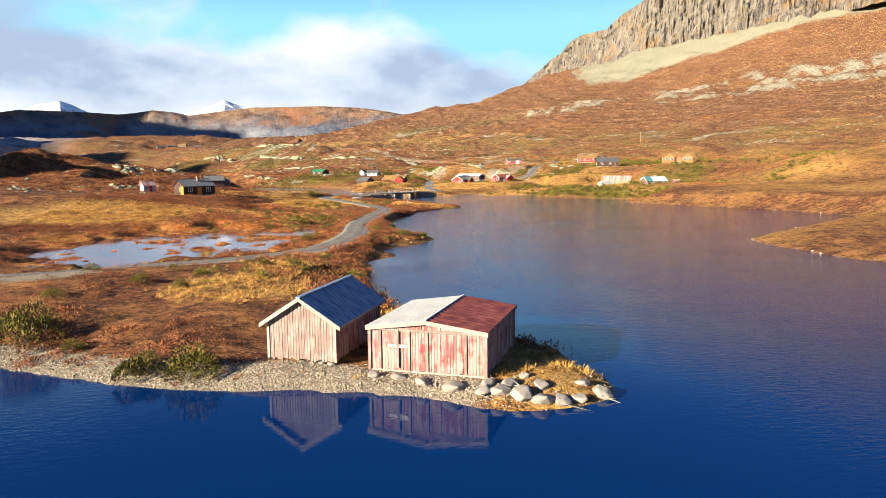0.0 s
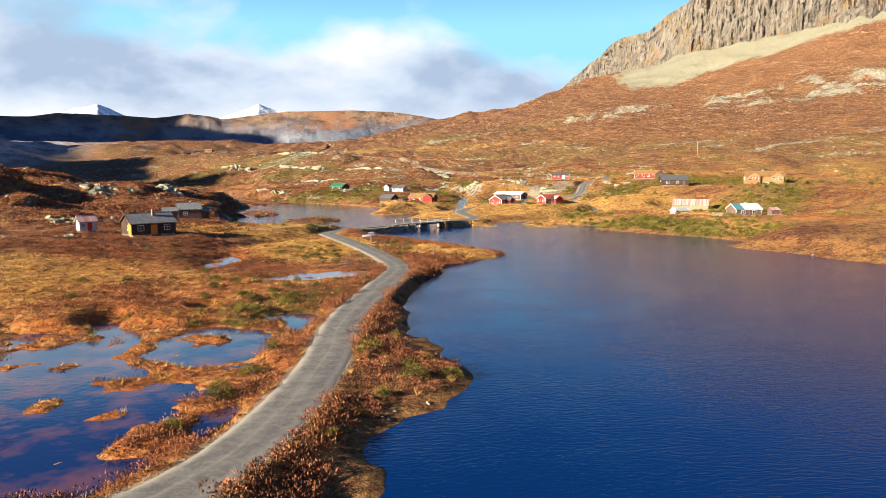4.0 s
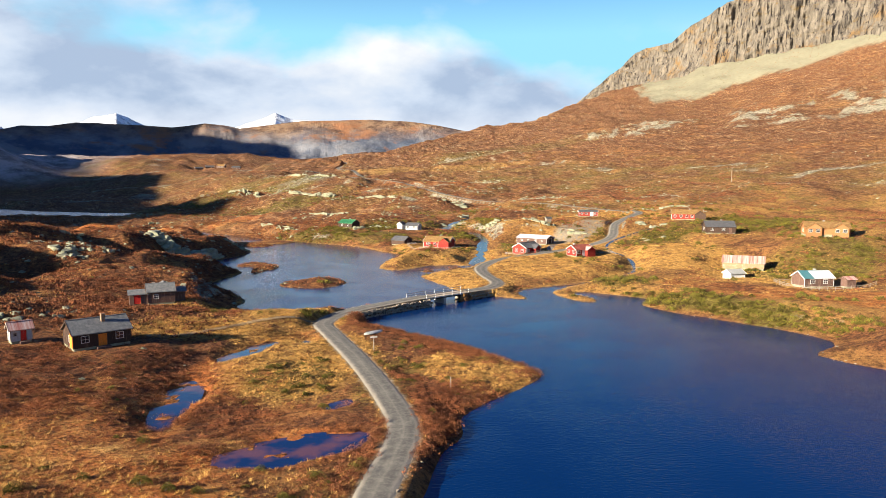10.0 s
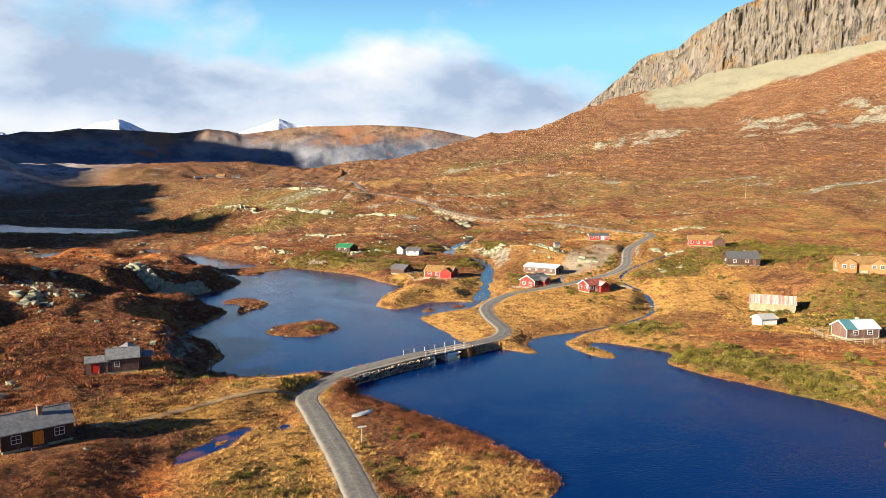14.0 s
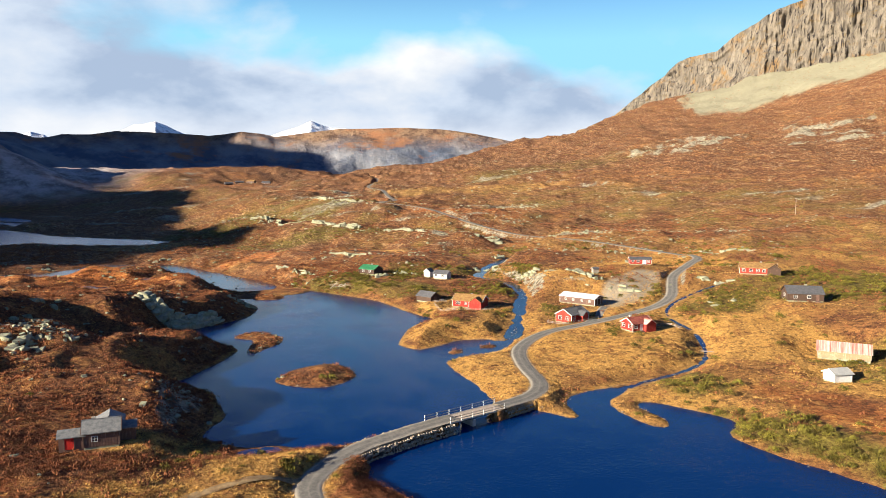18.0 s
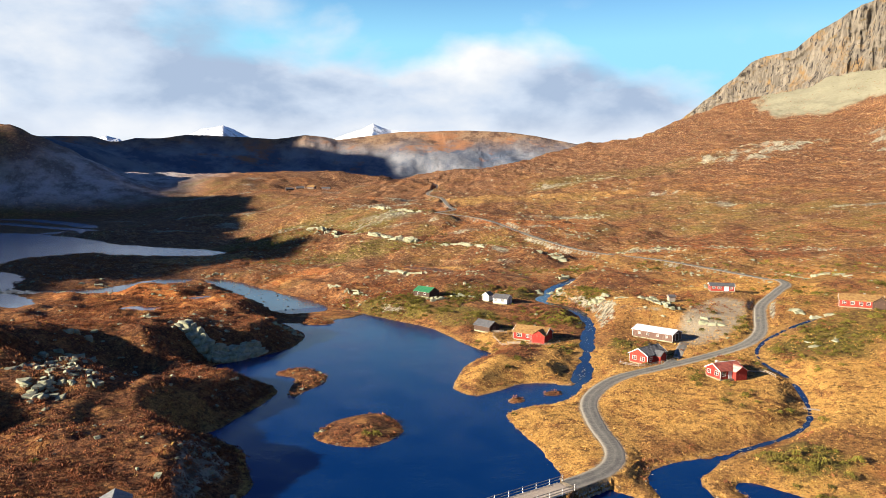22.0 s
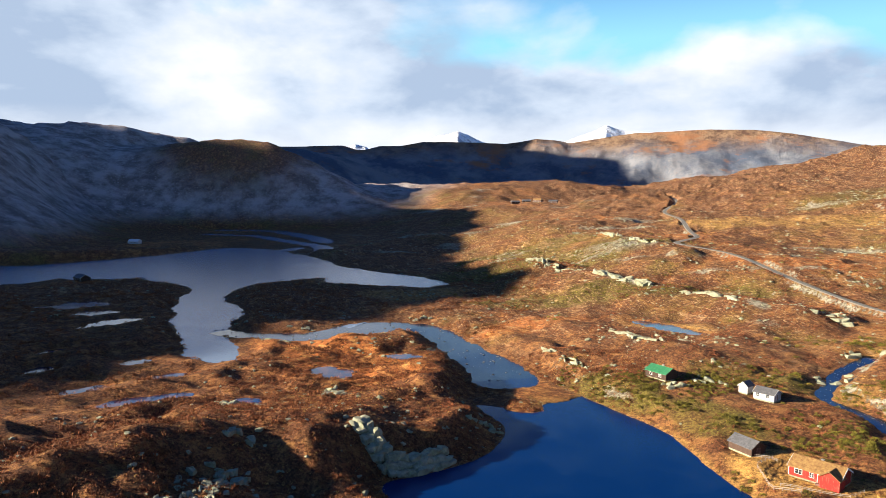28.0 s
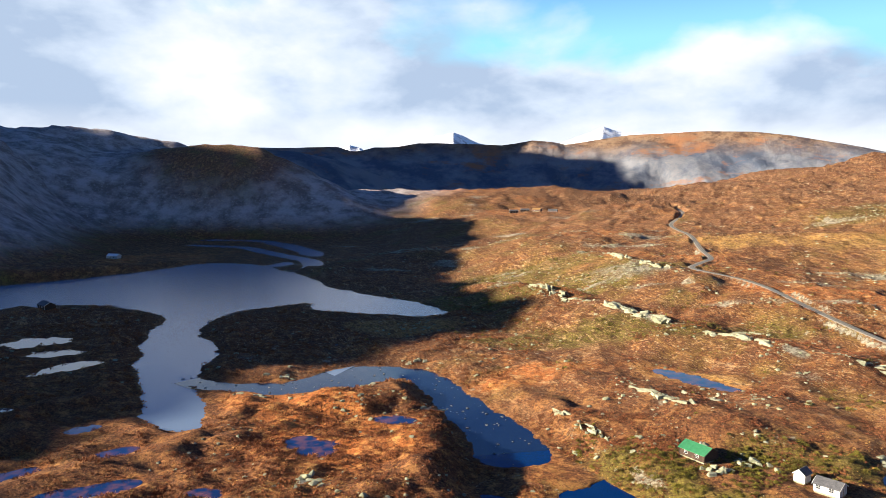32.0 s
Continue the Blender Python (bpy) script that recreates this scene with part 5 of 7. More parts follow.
    if chimney:
        cx, cy, ch, cm = chimney
        top = z1 + rise * (1 - abs(cy) / (W / 2)) + ch
        c = part("chimney", boxed(cx - 0.3, cy - 0.28, z1 * 0.7, cx + 0.3, cy + 0.28, top, bevel=0.04), cm, root)
        part("chimney_cap", boxed(cx - 0.36, cy - 0.34, top - 0.02, cx + 0.36, cy + 0.34, top + 0.12, bevel=0.03), cm, c)
    return root


def wing(root, x, y, turn, L, W, wall_h, rise, wall_mat, roof_mat, trim, base=0.35, open_sides=False):
    """A lower wing or porch of a house, as parts of it."""
    m = pose(x, y, 0, 0, 0, turn)
    z0, z1 = base, base + wall_h
    bm = bmesh.new()
    if open_sides:
        for a in (-1, 1):
            for b in (-1, 1):
                box(bm, a * (L / 2 - 0.1) - 0.08, b * (W / 2 - 0.1) - 0.08, 0, a * (L / 2 - 0.1) + 0.08, b * (W / 2 - 0.1) + 0.08, z1)
    else:
        box(bm, -L / 2, -W / 2, 0, L / 2, W / 2, z1)
    bm.transform(m)
    part("wing_wall", bm, wall_mat, root)
    bm = prism([(-W / 2, z1), (W / 2, z1), (0, z1 + rise)], -L / 2, L / 2)
    bm.transform(m @ Matrix(((0, 1, 0, 0), (1, 0, 0, 0), (0, 0, 1, 0), (0, 0, 0, 1))))
    bmesh.ops.recalc_face_normals(bm, faces=bm.faces)
    part("wing_gable", bm, wall_mat, root)
    for sy in (-1, 1):
        e = 0.3
        bm = bmesh.new()
        ex, ez = sy * (W / 2 + e), z1 - rise * e / (W / 2)
        v = [bm.verts.new(p) for p in ((-L / 2 - e, ex, ez), (L / 2 + e, ex, ez), (L / 2 + e, 0, z1 + rise), (-L / 2 - e, 0, z1 + rise), (-L / 2 - e, ex, ez + 0.13), (L / 2 + e, ex, ez + 0.13), (L / 2 + e, 0, z1 + rise + 0.13), (-L / 2 - e, 0, z1 + rise + 0.13))]
        for q in ((3, 2, 1, 0), (4, 5, 6, 7), (0, 1, 5, 4), (1, 2, 6, 5), (2, 3, 7, 6), (3, 0, 4, 7)):
            bm.faces.new([v[t] for t in q])
        bmesh.ops.recalc_face_normals(bm, faces=bm.faces)
        bm.transform(m)
        part("wing_roof", bm, roof_mat, root)


M_chimney = plain_mat("brown_stone_chimney", (0.22, 0.13, 0.08), (0.34, 0.22, 0.14), 3, 0.9)
cab = house("cabin", "dark tarred cabin with slate roof and orange door", "cabin", -47.5, 210.4, 38, 8.6, 6, 2.3, 1.7, M_tar, M_slate, M_tar,
            windows=[("f", -2.6, 0.8, 1.1, 1.0, M_white), ("f", 2.6, 0.8, 1.1, 1.0, M_white), ("l", -1, 0.8, 0.9, 1.0, M_white)], doors=[("f", 0, 0, 1.3, 1.9, M_orangedoor)], chimney=(0.7, -0.9, 1.2, M_chimney), seams=0.0)
part("gable_lining", boxed(-4.42, -2.75, 0.4, -4.33, -1.3, 2.6), M_orangedoor, cab, "orange pine panel on the gable")
house("outhouse", "pale weathered outhouse with a red door", "shed", -59.5, 210, 38, 3.0, 2.4, 2.0, 0.9, M_greywall, M_pinkroof, M_greytrim, doors=[("f", 0.3, 0, 0.8, 1.7, M_reddoor)], windows=[("f", -0.9, 0.9, 0.4, 0.4)])
cabb = house("cabin", "brown cabin with grey roofs and a red door", "cabin", -48.7, 245.2, 22, 5.2, 4.6, 2.4, 1.3, M_brownwall, M_slate, M_brownwall, windows=[("f", -1, 0.9, 0.8, 0.8, M_white)], chimney=(-1.2, 1.2, 0.7, M_stone))
wing(cabb, -4.3, -0.4, 0, 3.6, 3.4, 2.0, 0.7, M_brownwall, M_slate, M_brownwall)
door_part(cabb, -4.6, -2.12, 0.35, 1.3, 1.8, 0, M_reddoor, M_brownwall)
wing(cabb, 1.0, 4.0, 90, 3.6, 4.2, 2.3, 1.1, M_brownwall, M_slate, M_brownwall)
wing(cabb, 3.8, 1.6, 0, 2.4, 2.8, 1.8, 0.7, M_brownwall, M_slate, M_brownwall)
hr = house("cabin", "orange log cabin with a turf roof on the slope", "cabin", 145.5, 323.5, -20, 13.5, 7, 2.2, 1.6, M_orange, M_sod, M_orange, base_h=0.8, roof_t=0.3,
           windows=[("f", -5.2, 0.7, 1.3, 1.2, M_white), ("f", -2.6, 0.7, 1.3, 1.2, M_white), ("f", 4.6, 0.7, 1.3, 1.2, M_white), ("l", 0, 0.7, 1.2, 1.1, M_white), ("r", 0, 0.7, 1.2, 1.1, M_white)], doors=[("f", 2.2, 0, 1.0, 2.0, M_orangedoor)], chimney=(-0.5, 0.5, 0.9, M_stone))
for wx in (-4.2, 3.9):
    wing(hr, wx, -3.0, 90, 3.0, 4.6, 2.2, 1.5, M_orange, M_sod, M_orange, 0.8)
    for dx in (-1.1, 1.1):
        window_part(hr, wx + dx, -4.52, 2.1, 1.1, 1.0, 0, M_white)
hd = house("cabin", "dark cabin with a grey roof among junipers", "cabin", 123.5, 356, -12, 10.5, 7.5, 2.3, 1.9, M_tar, M_darkroof, M_tar, windows=[("f", -3, 0.8, 1.0, 0.9, M_white), ("f", 1, 0.8, 1.0, 0.9, M_white), ("l", 0, 0.9, 1.6, 0.9, M_white)], doors=[("f", 3.5, 0, 0.9, 1.9, M_brownwall)], chimney=(1, 0.5, 0.7, M_stone))
hf = house("cabin", "long red cabin with a dark turf roof on the hillside", "cabin", 131, 404, -24, 13, 6, 2.3, 1.5, M_red, M_sod, M_white, roof_t=0.28, windows=[("f", -5, 0.8, 1.0, 1.0), ("f", -2.5, 0.8, 1.0, 1.0), ("f", 0, 0.8, 1.0, 1.0), ("f", 2.2, 0.8, 1.0, 1.0)], doors=[("f", 4.0, 0, 0.9, 1.9, M_white)], chimney=(1, 0.4, 0.8, M_stone))
wing(hf, 5.6, -2.0, 90, 4.0, 4.6, 2.3, 1.6, M_tar, M_sod, M_white, 0.35)
house("cabin", "small red cabin with white front and dark flat roof", "cabin", 95.5, 440, -8, 9.0, 4.6, 2.0, 0.8, M_red, M_darkroof, M_white, windows=[("f", -3.2, 0.8, 1.0, 0.8), ("f", -1.0, 0.8, 1.3, 0.8), ("f", 3.3, 0.8, 0.8, 0.8)], doors=[("f", 1.6, 0, 1.4, 2.0, M_white)])
house("barn", "long brown barn with a white steel roof", "barn", 59.5, 389.5, -40, 14, 6.6, 2.3, 1.0, M_brownwall, M_whiteroof, M_white, windows=[("f", -4.6, 1.0, 0.7, 0.6), ("f", -1.5, 1.0, 0.7, 0.6), ("f", 2.0, 1.0, 0.7, 0.6), ("f", 5, 1.0, 0.7, 0.6)], doors=[("r", 0, 0, 2.2, 2.2, M_tar)], seams=0.6)
hb = house("house", "red roadside cabin with black metal roof and white windows", "cabin", 51.2, 363.8, 44, 9.5, 6.2, 2.5, 1.7, M_red, M_darkroof, M_white, windows=[("l", -1.4, 0.8, 1.2, 1.1), ("l", 1.4, 0.8, 1.2, 1.1), ("f", -3.2, 0.8, 1.2, 1.1), ("f", 2.8, 0.8, 1.1, 1.0)], doors=[("f", 0, 0, 0.9, 2.0, M_white)], chimney=(1.2, 0.3, 0.6, M_iron), seams=0.5)
wing(hb, 0.6, -3.6, 90, 2.4, 3.0, 2.3, 1.1, M_red, M_darkroof, M_white)
hre = house("house", "red cabin with rusty and white metal roofs beside the road", "cabin", 66.6, 342.6, 24, 7.4, 5.4, 2.2, 1.4, M_red, M_rustmetal, M_white, windows=[("l", -1.3, 0.8, 1.2, 1.1), ("l", 1.5, 0.8, 1.0, 1.0), ("f", -2.6, 0.8, 1.2, 1.1), ("f", 1.2, 0.8, 1.0, 1.0)], doors=[("f", -0.6, 0, 0.9, 2.0, M_white)], chimney=(-2.2, 0.6, 0.8, M_concrete), seams=0.5)
wing(hre, 2.0, -2.6, 90, 2.8, 3.6, 2.1, 1.1, M_red, M_pinkroof, M_white)
wing(hre, 3.8, 3.2, 0, 4.2, 3.6, 2.1, 0.7, M_greywall, M_whiteroof, M_white)
hs = house("house", "red cabin with a shaggy turf roof on the point", "cabin", 18.7, 389.6, -26, 11.5, 6.2, 2.3, 1.7, M_red, M_sod, M_white, roof_t=0.3, windows=[("l", 0, 0.8, 1.1, 1.0), ("f", -3.6, 0.8, 1.6, 1.1), ("f", -0.6, 0.8, 1.0, 1.0)], doors=[("f", 1.2, 0, 0.9, 1.9, M_reddoor)], chimney=(0.4, 0.5, 0.7, M_stone))
wing(hs, 3.8, -3.0, 90, 3.2, 4.4, 2.3, 1.5, M_red, M_sod, M_white)
house("boathouse", "low tarred shed with a dark roof near the shore", "shed", 3.0, 402.6, -42, 7.4, 5, 1.9, 1.5, M_tar, M_darkroof, M_tar, doors=[("r", 0, 0, 1.6, 1.8, M_brownwall)])
house("cabin", "dark cabin with a green metal roof on a rocky knoll", "cabin", -23.2, 451.8, -36, 8.6, 6, 2.1, 1.5, M_tar, M_greenroof, M_tar, windows=[("f", -2, 0.8, 1.0, 0.8, M_white), ("f", 1.8, 0.8, 1.0, 0.8, M_white)], chimney=(0.5, 0.2, 0.7, M_stone), seams=0.5)
house("cabin", "pale grey cabin with a dark roof above the river", "cabin", 9.0, 441.2, -28, 6.2, 4.4, 2.1, 1.2, M_greywall, M_darkroof, M_white, windows=[("f", -2, 0.8, 1.1, 1.0), ("f", 1.2, 0.8, 1.1, 1.0)], doors=[("r", 0, 0, 0.9, 1.9, M_greytrim)])
house("shed", "small grey shed with a pitched roof", "shed", 3.0, 446.0, 60, 3.4, 2.8, 2.3, 1.1, M_greywall, M_darkroof, M_white)
house("barn", "bleached timber barn with a peeling red and white roof", "barn", 111.8, 312.0, -28, 12.0, 5.6, 1.7, 1.8, M_barnwood, M_pinkroof, M_greytrim, base_h=0.6, doors=[("r", 0, 0, 1.6, 1.9, M_tar)], seams=0.7)
house("shed", "small white shed with a pale steel roof in the meadow", "shed", 99.8, 293.6, 12, 4.6, 3.6, 1.9, 0.9, M_white, M_palemetal, M_white)
house("cabin", "brown cabin with pale and teal roofs inside a fence", "cabin", 112.2, 274.5, 3, 8.2, 5.5, 2.3, 1.5, M_brownwall, M_whiteroof, M_white, windows=[("f", -1.8, 0.8, 1.2, 1.0), ("f", 1.8, 0.8, 1.2, 1.0)], chimney=(0.6, 0.3, 0.6, M_concrete), split_roof=[(-1.0, -0.35, M_tealroof), (-0.35, 1.0, M_whiteroof)])
house("shed", "small brown tool shed behind a fence", "shed", 119.6, 270.6, 5, 2.4, 2.4, 2.0, 0.5, M_brownwall, M_pinkroof, M_brownwall)
house("shed", "tiny weathered shed on the moor", "shed", 72.0, 423.0, 10, 2.2, 2.0, 1.5, 0.5, M_greytrim, M_darkroof, M_greytrim)

# ---- boathouses on the point ----


def corrugated(x0, x1, y0, y1, za, zb, pitch, amp, thick=0.03):
    """A sheet of corrugated metal; the waves run down its slope, from za at y0 to zb at y1."""
    bm = bmesh.new()
    n = max(4, round((x1 - x0) / pitch) * 4)
    rows = []
    for dz in (thick, 0.0):
        for y, z in ((y0, za), (y1, zb)):
            rows.append([bm.verts.new((x0 + (x1 - x0) * i / n, y, z + dz + amp * math.sin(i * math.pi / 2))) for i in range(n + 1)])
    for a, b, flip in ((0, 1, False), (2, 3, True)):
        for i in range(n):
            q = (rows[a][i], rows[a][i + 1], rows[b][i + 1], rows[b][i])
            bm.faces.new(q[::-1] if flip else q)
    for i in range(n):
        bm.faces.new((rows[0][i + 1], rows[0][i], rows[2][i], rows[2][i + 1])), bm.faces.new((rows[1][i], rows[1][i + 1], rows[3][i + 1], rows[3][i]))
    for k in (0, n):
        bm.faces.new((rows[0][k], rows[1][k], rows[3][k], rows[2][k]))
    bmesh.ops.recalc_face_normals(bm, faces=bm.faces)
    return bm


def board_wall(root, w, top, z0, m, mat, rnd, width=0.165, skip=()):
    """Upright boards, each an object, along local x from -w/2 to w/2; top(x) is the height above z0."""
    n = round(w / width)
    wall = part("wall_frame", boxed(-w / 2 + 0.02, 0.03, z0 + 0.1, w / 2 - 0.02, 0.10, z0 + min(top(-w / 2), top(w / 2)) - 0.05), M_tar, root)
    wall.matrix_basis = m
    for i in range(n):
        a, b = -w / 2 + i * w / n, -w / 2 + (i + 1) * w / n
        lo, off = z0 + rnd.uniform(-0.10, 0.05), rnd.uniform(-0.02, 0.006)
        bm = bmesh.new()
        v = [bm.verts.new(p) for p in ((a + 0.008, off, lo), (b - 0.008, off + rnd.uniform(-0.006, 0.006), lo), (b - 0.008, off, z0 + top(b)), (a + 0.008, off, z0 + top(a)),
                                       (a + 0.008, 0.03, lo), (b - 0.008, 0.03, lo), (b - 0.008, 0.03, z0 + top(b)), (a + 0.008, 0.03, z0 + top(a)))]
        for q in ((0, 1, 2, 3), (7, 6, 5, 4), (4, 5, 1, 0), (5, 6, 2, 1), (6, 7, 3, 2), (7, 4, 0, 3)):
            bm.faces.new([v[k] for k in q])
        part("board", bm, mat, wall)
    return wall


rnd = random.Random(4)
# the pale boathouse with the blue roof
BW, BD, BE, BR, BZ = 3.9, 7.3, 2.15, 1.25, 0.78
bh = thing("boathouse", "bleached plank boathouse with a blue corrugated metal roof", "boathouse", pose(-7.1, 51.4, BZ, 0, 0, -21))
tri = lambda x: BE + BR * (1 - abs(x) / (BW / 2)) - 0.05
flat = lambda x: BE - 0.03
board_wall(bh, BW, tri, 0, pose(0, -BD / 2, 0), M_palewood, rnd)
board_wall(bh, BW, tri, 0, pose(0, BD / 2, 0, 0, 0, 180), M_palewood, rnd)
board_wall(bh, BD, flat, 0, pose(BW / 2, 0, 0, 0, 0, 90), M_pink, rnd)
board_wall(bh, BD, flat, 0, pose(-BW / 2, 0, 0, 0, 0, -90), M_palewood, rnd)
for sx in (-1, 1):
    bm = corrugated(-BD / 2 - 0.3, BD / 2 + 0.3, 0.0, BW / 2 + 0.4, BE + BR + 0.06, BE - BR * 0.4 / (BW / 2) + 0.06, 0.36, 0.03)
    bm.transform(pose(0, 0, 0, 0, 0, -90 * sx))
    part("roof_sheet", bm, M_bluemetal, bh, "dark blue corrugated sheet")
    for sy in (-1, 1):
        bm = bmesh.new()
        ex, ez = sx * (BW / 2 + 0.4), BE - BR * 0.4 / (BW / 2)
        y = sy * (BD / 2 + 0.3)
        v = [bm.verts.new(p) for dy in (-0.025, 0.025) for p in ((ex, y + dy, ez - 0.14), (0, y + dy, BE + BR - 0.14), (0, y + dy, BE + BR + 0.08), (ex, y + dy, ez + 0.08))]
        for q in ((0, 1, 2, 3), (7, 6, 5, 4), (0, 4, 5, 1), (1, 5, 6, 2), (2, 6, 7, 3), (3, 7, 4, 0)):
            bm.faces.new([v[k] for k in q])
        bmesh.ops.recalc_face_normals(bm, faces=bm.faces)
        part("bargeboard", bm, M_greytrim, bh, "pale bargeboard")
    part("eave_board", boxed(sx * (BW / 2 + 0.36) - 0.03, -BD / 2 - 0.28, BE - 0.32, sx * (BW / 2 + 0.36) + 0.03, BD / 2 + 0.28, BE - 0.19), M_greytrim, bh)
part("ridge_cap", boxed(-0.16, -BD / 2 - 0.32, BE + BR + 0.04, 0.16, BD / 2 + 0.32, BE + BR + 0.13, bevel=0.03), M_bluemetal, bh)
for sx in (-1, 1):
    for sy in (-1, 1):
        part("corner_board", boxed(sx * BW / 2 - 0.07, sy * BD / 2 - 0.07, -0.05, sx * BW / 2 + 0.07, sy * BD / 2 + 0.07, BE - 0.1), M_greytrim, bh)

# the wider faded red boathouse with the two-coloured roof
SW_, SD, SE, SR, SZ = 6.3, 7.0, 2.25, 0.42, 0.6
sh = thing("boathouse", "faded red plank boathouse with half pale, half rusty roof", "boathouse", pose(-0.45, 48.3, SZ, 0, 0, -24.5))
tri2 = lambda x: SE + SR * (1 - abs(x) / (SW_ / 2)) - 0.04
flat2 = lambda x: SE - 0.03
front = board_wall(sh, SW_, tri2, 0, pose(0, -SD / 2, 0), M_pink, rnd, 0.17)
board_wall(sh, SW_, tri2, 0, pose(0, SD / 2, 0, 0, 0, 180), M_pink, rnd, 0.17)
board_wall(sh, SD, flat2, 0, pose(SW_ / 2, 0, 0, 0, 0, 90), M_pink, rnd, 0.17)
board_wall(sh, SD, flat2, 0, pose(-SW_ / 2, 0, 0, 0, 0, -90), M_pink, rnd, 0.17)
for sx, mat, lab in ((-1, M_palemetal, "pale grey sheet metal"), (1, M_rustmetal, "rust-red sheet metal")):
    bm = corrugated(-SD / 2 - 0.2, SD / 2 + 0.2, 0.0, SW_ / 2 + 0.16, SE + SR + 0.05, SE - 0.02 + 0.05, 0.55, 0.022)
    bm.transform(pose(0, 0, 0, 0, 0, -90 * sx))
    part("roof_sheet", bm, mat, sh, lab)
    for y in (-SD / 2 - 0.2, SD / 2 + 0.2):
        bm = bmesh.new()
        v = [bm.verts.new(p) for dy in (-0.03, 0.03) for p in ((sx * (SW_ / 2 + 0.16), y + dy, SE - 0.17), (0, y + dy, SE + SR - 0.14), (0, y + dy, SE + SR + 0.07), (sx * (SW_ / 2 + 0.16), y + dy, SE + 0.05))]
        for q in ((0, 1, 2, 3), (7, 6, 5, 4), (0, 4, 5, 1), (1, 5, 6, 2), (2, 6, 7, 3), (3, 7, 4, 0)):
            bm.faces.new([v[k] for k in q])
        bmesh.ops.recalc_face_normals(bm, faces=bm.faces)
        part("bargeboard", bm, M_greytrim, sh, "pale roof edge board")
part("ridge_batten", boxed(-0.05, -SD / 2 - 0.2, SE + SR + 0.05, 0.05, SD / 2 + 0.2, SE + SR + 0.13), M_white, sh)
for sx in (-1, 1):
    for sy in (-1, 1):
        part("corner_board", boxed(sx * SW_ / 2 - 0.08, sy * SD / 2 - 0.08, -0.05, sx * SW_ / 2 + 0.08, sy * SD / 2 + 0.08, SE - 0.1), M_palewood, sh)
for x in (-2.55, -0.95, 0.05, 2.1):
    part("door_post", boxed(x - 0.06, -SD / 2 - 0.07, 0.02, x + 0.06, -SD / 2 - 0.03, SE - 0.12), M_palewood, sh, "bleached door batten")
part("door_bar", boxed(-2.1, -SD / 2 - 0.11, 1.22, -1.0, -SD / 2 - 0.06, 1.38, bevel=0.01), M_white, sh, "white painted crossbar")
part("door_bar", boxed(-1.62, -SD / 2 - 0.13, 0.15, -1.48, -SD / 2 - 0.075, 2.2, bevel=0.01), M_palewood, sh)
part("door_lintel", boxed(-2.7, -SD / 2 - 0.1, SE - 0.16, 2.9, -SD / 2 - 0.04, SE - 0.04), M_palewood, sh)
part("sill_beam", boxed(-3.1, -SD / 2 - 0.02, -0.2, 3.1, -SD / 2 + 0.16, 0.0, bevel=0.02), M_greytrim, sh)

# ---- stones ----


def hull_rock(rnd, n=16, squash=0.65, boxy=1.0):
    """An angular block: the hull of random points."""
    bm = bmesh.new()
    for _ in range(n):
        p = Vector((rnd.gauss(0, 1), rnd.gauss(0, 1), rnd.gauss(0, 1))).normalized()
        p = Vector([math.copysign(abs(v) ** boxy, v) for v in p])
        r = rnd.uniform(0.75, 1.0)
        bm.verts.new((p.x * r, p.y * r * rnd.uniform(0.8, 1), p.z * r * squash))
    out = bmesh.ops.convex_hull(bm, input=bm.verts)
    loose = [v for v in bm.verts if not v.link_faces]
    bmesh.ops.delete(bm, geom=loose, context="VERTS")
    bmesh.ops.recalc_face_normals(bm, faces=bm.faces)
    return bm


def mesh_arrays(bm):
    bmesh.ops.triangulate(bm, faces=bm.faces)
    bm.verts.ensure_lookup_table()
    bm.verts.index_update()
    co = np.array([v.co[:] for v in bm.verts], np.float32)
    fa = np.array([[v.index for v in f.verts] for f in bm.faces], np.int32)
    bm.free()
    return co, fa


def strewn(name, kinds, places, sizes, mat, label, category, seed, tilt=0.15, smooth_faces=False, stretch=None):
    """Many copies of a few shapes as ONE mesh; places: x, y, z rows; sizes: metres."""
    r = np.random.RandomState(seed)
    n = len(places)
    if n == 0:
        return None
    pick = r.randint(len(kinds), size=n)
    cos, fas, base = [], [], 0
    for k, (co, fa) in enumerate(kinds):
        w = np.nonzero(pick == k)[0]
        if not len(w):
            continue
        a = r.rand(len(w)) * math.tau
        c, s = np.cos(a)[:, None], np.sin(a)[:, None]
        sz = np.asarray(sizes)[w][:, None]
        st = 1.0 if stretch is None else np.asarray(stretch)[w][:, None]
        x, y, z = co[:, 0] * sz, co[:, 1] * sz, co[:, 2] * sz * st
        tx, ty = r.normal(0, tilt, (2, len(w), 1))
        p = np.stack([x * c - y * s + z * tx, x * s + y * c + z * ty, z], -1) + np.asarray(places)[w][:, None, :]
        cos.append(p.reshape(-1, 3))
        fas.append((fa[None] + (np.arange(len(w)) * len(co))[:, None, None]).reshape(-1, 3) + base)
        base += len(w) * len(co)
    ob = mesh_object(name, np.concatenate(cos), np.concatenate(fas), mat, smooth_faces)
    return tagged(ob, label, category, kind="stuff")


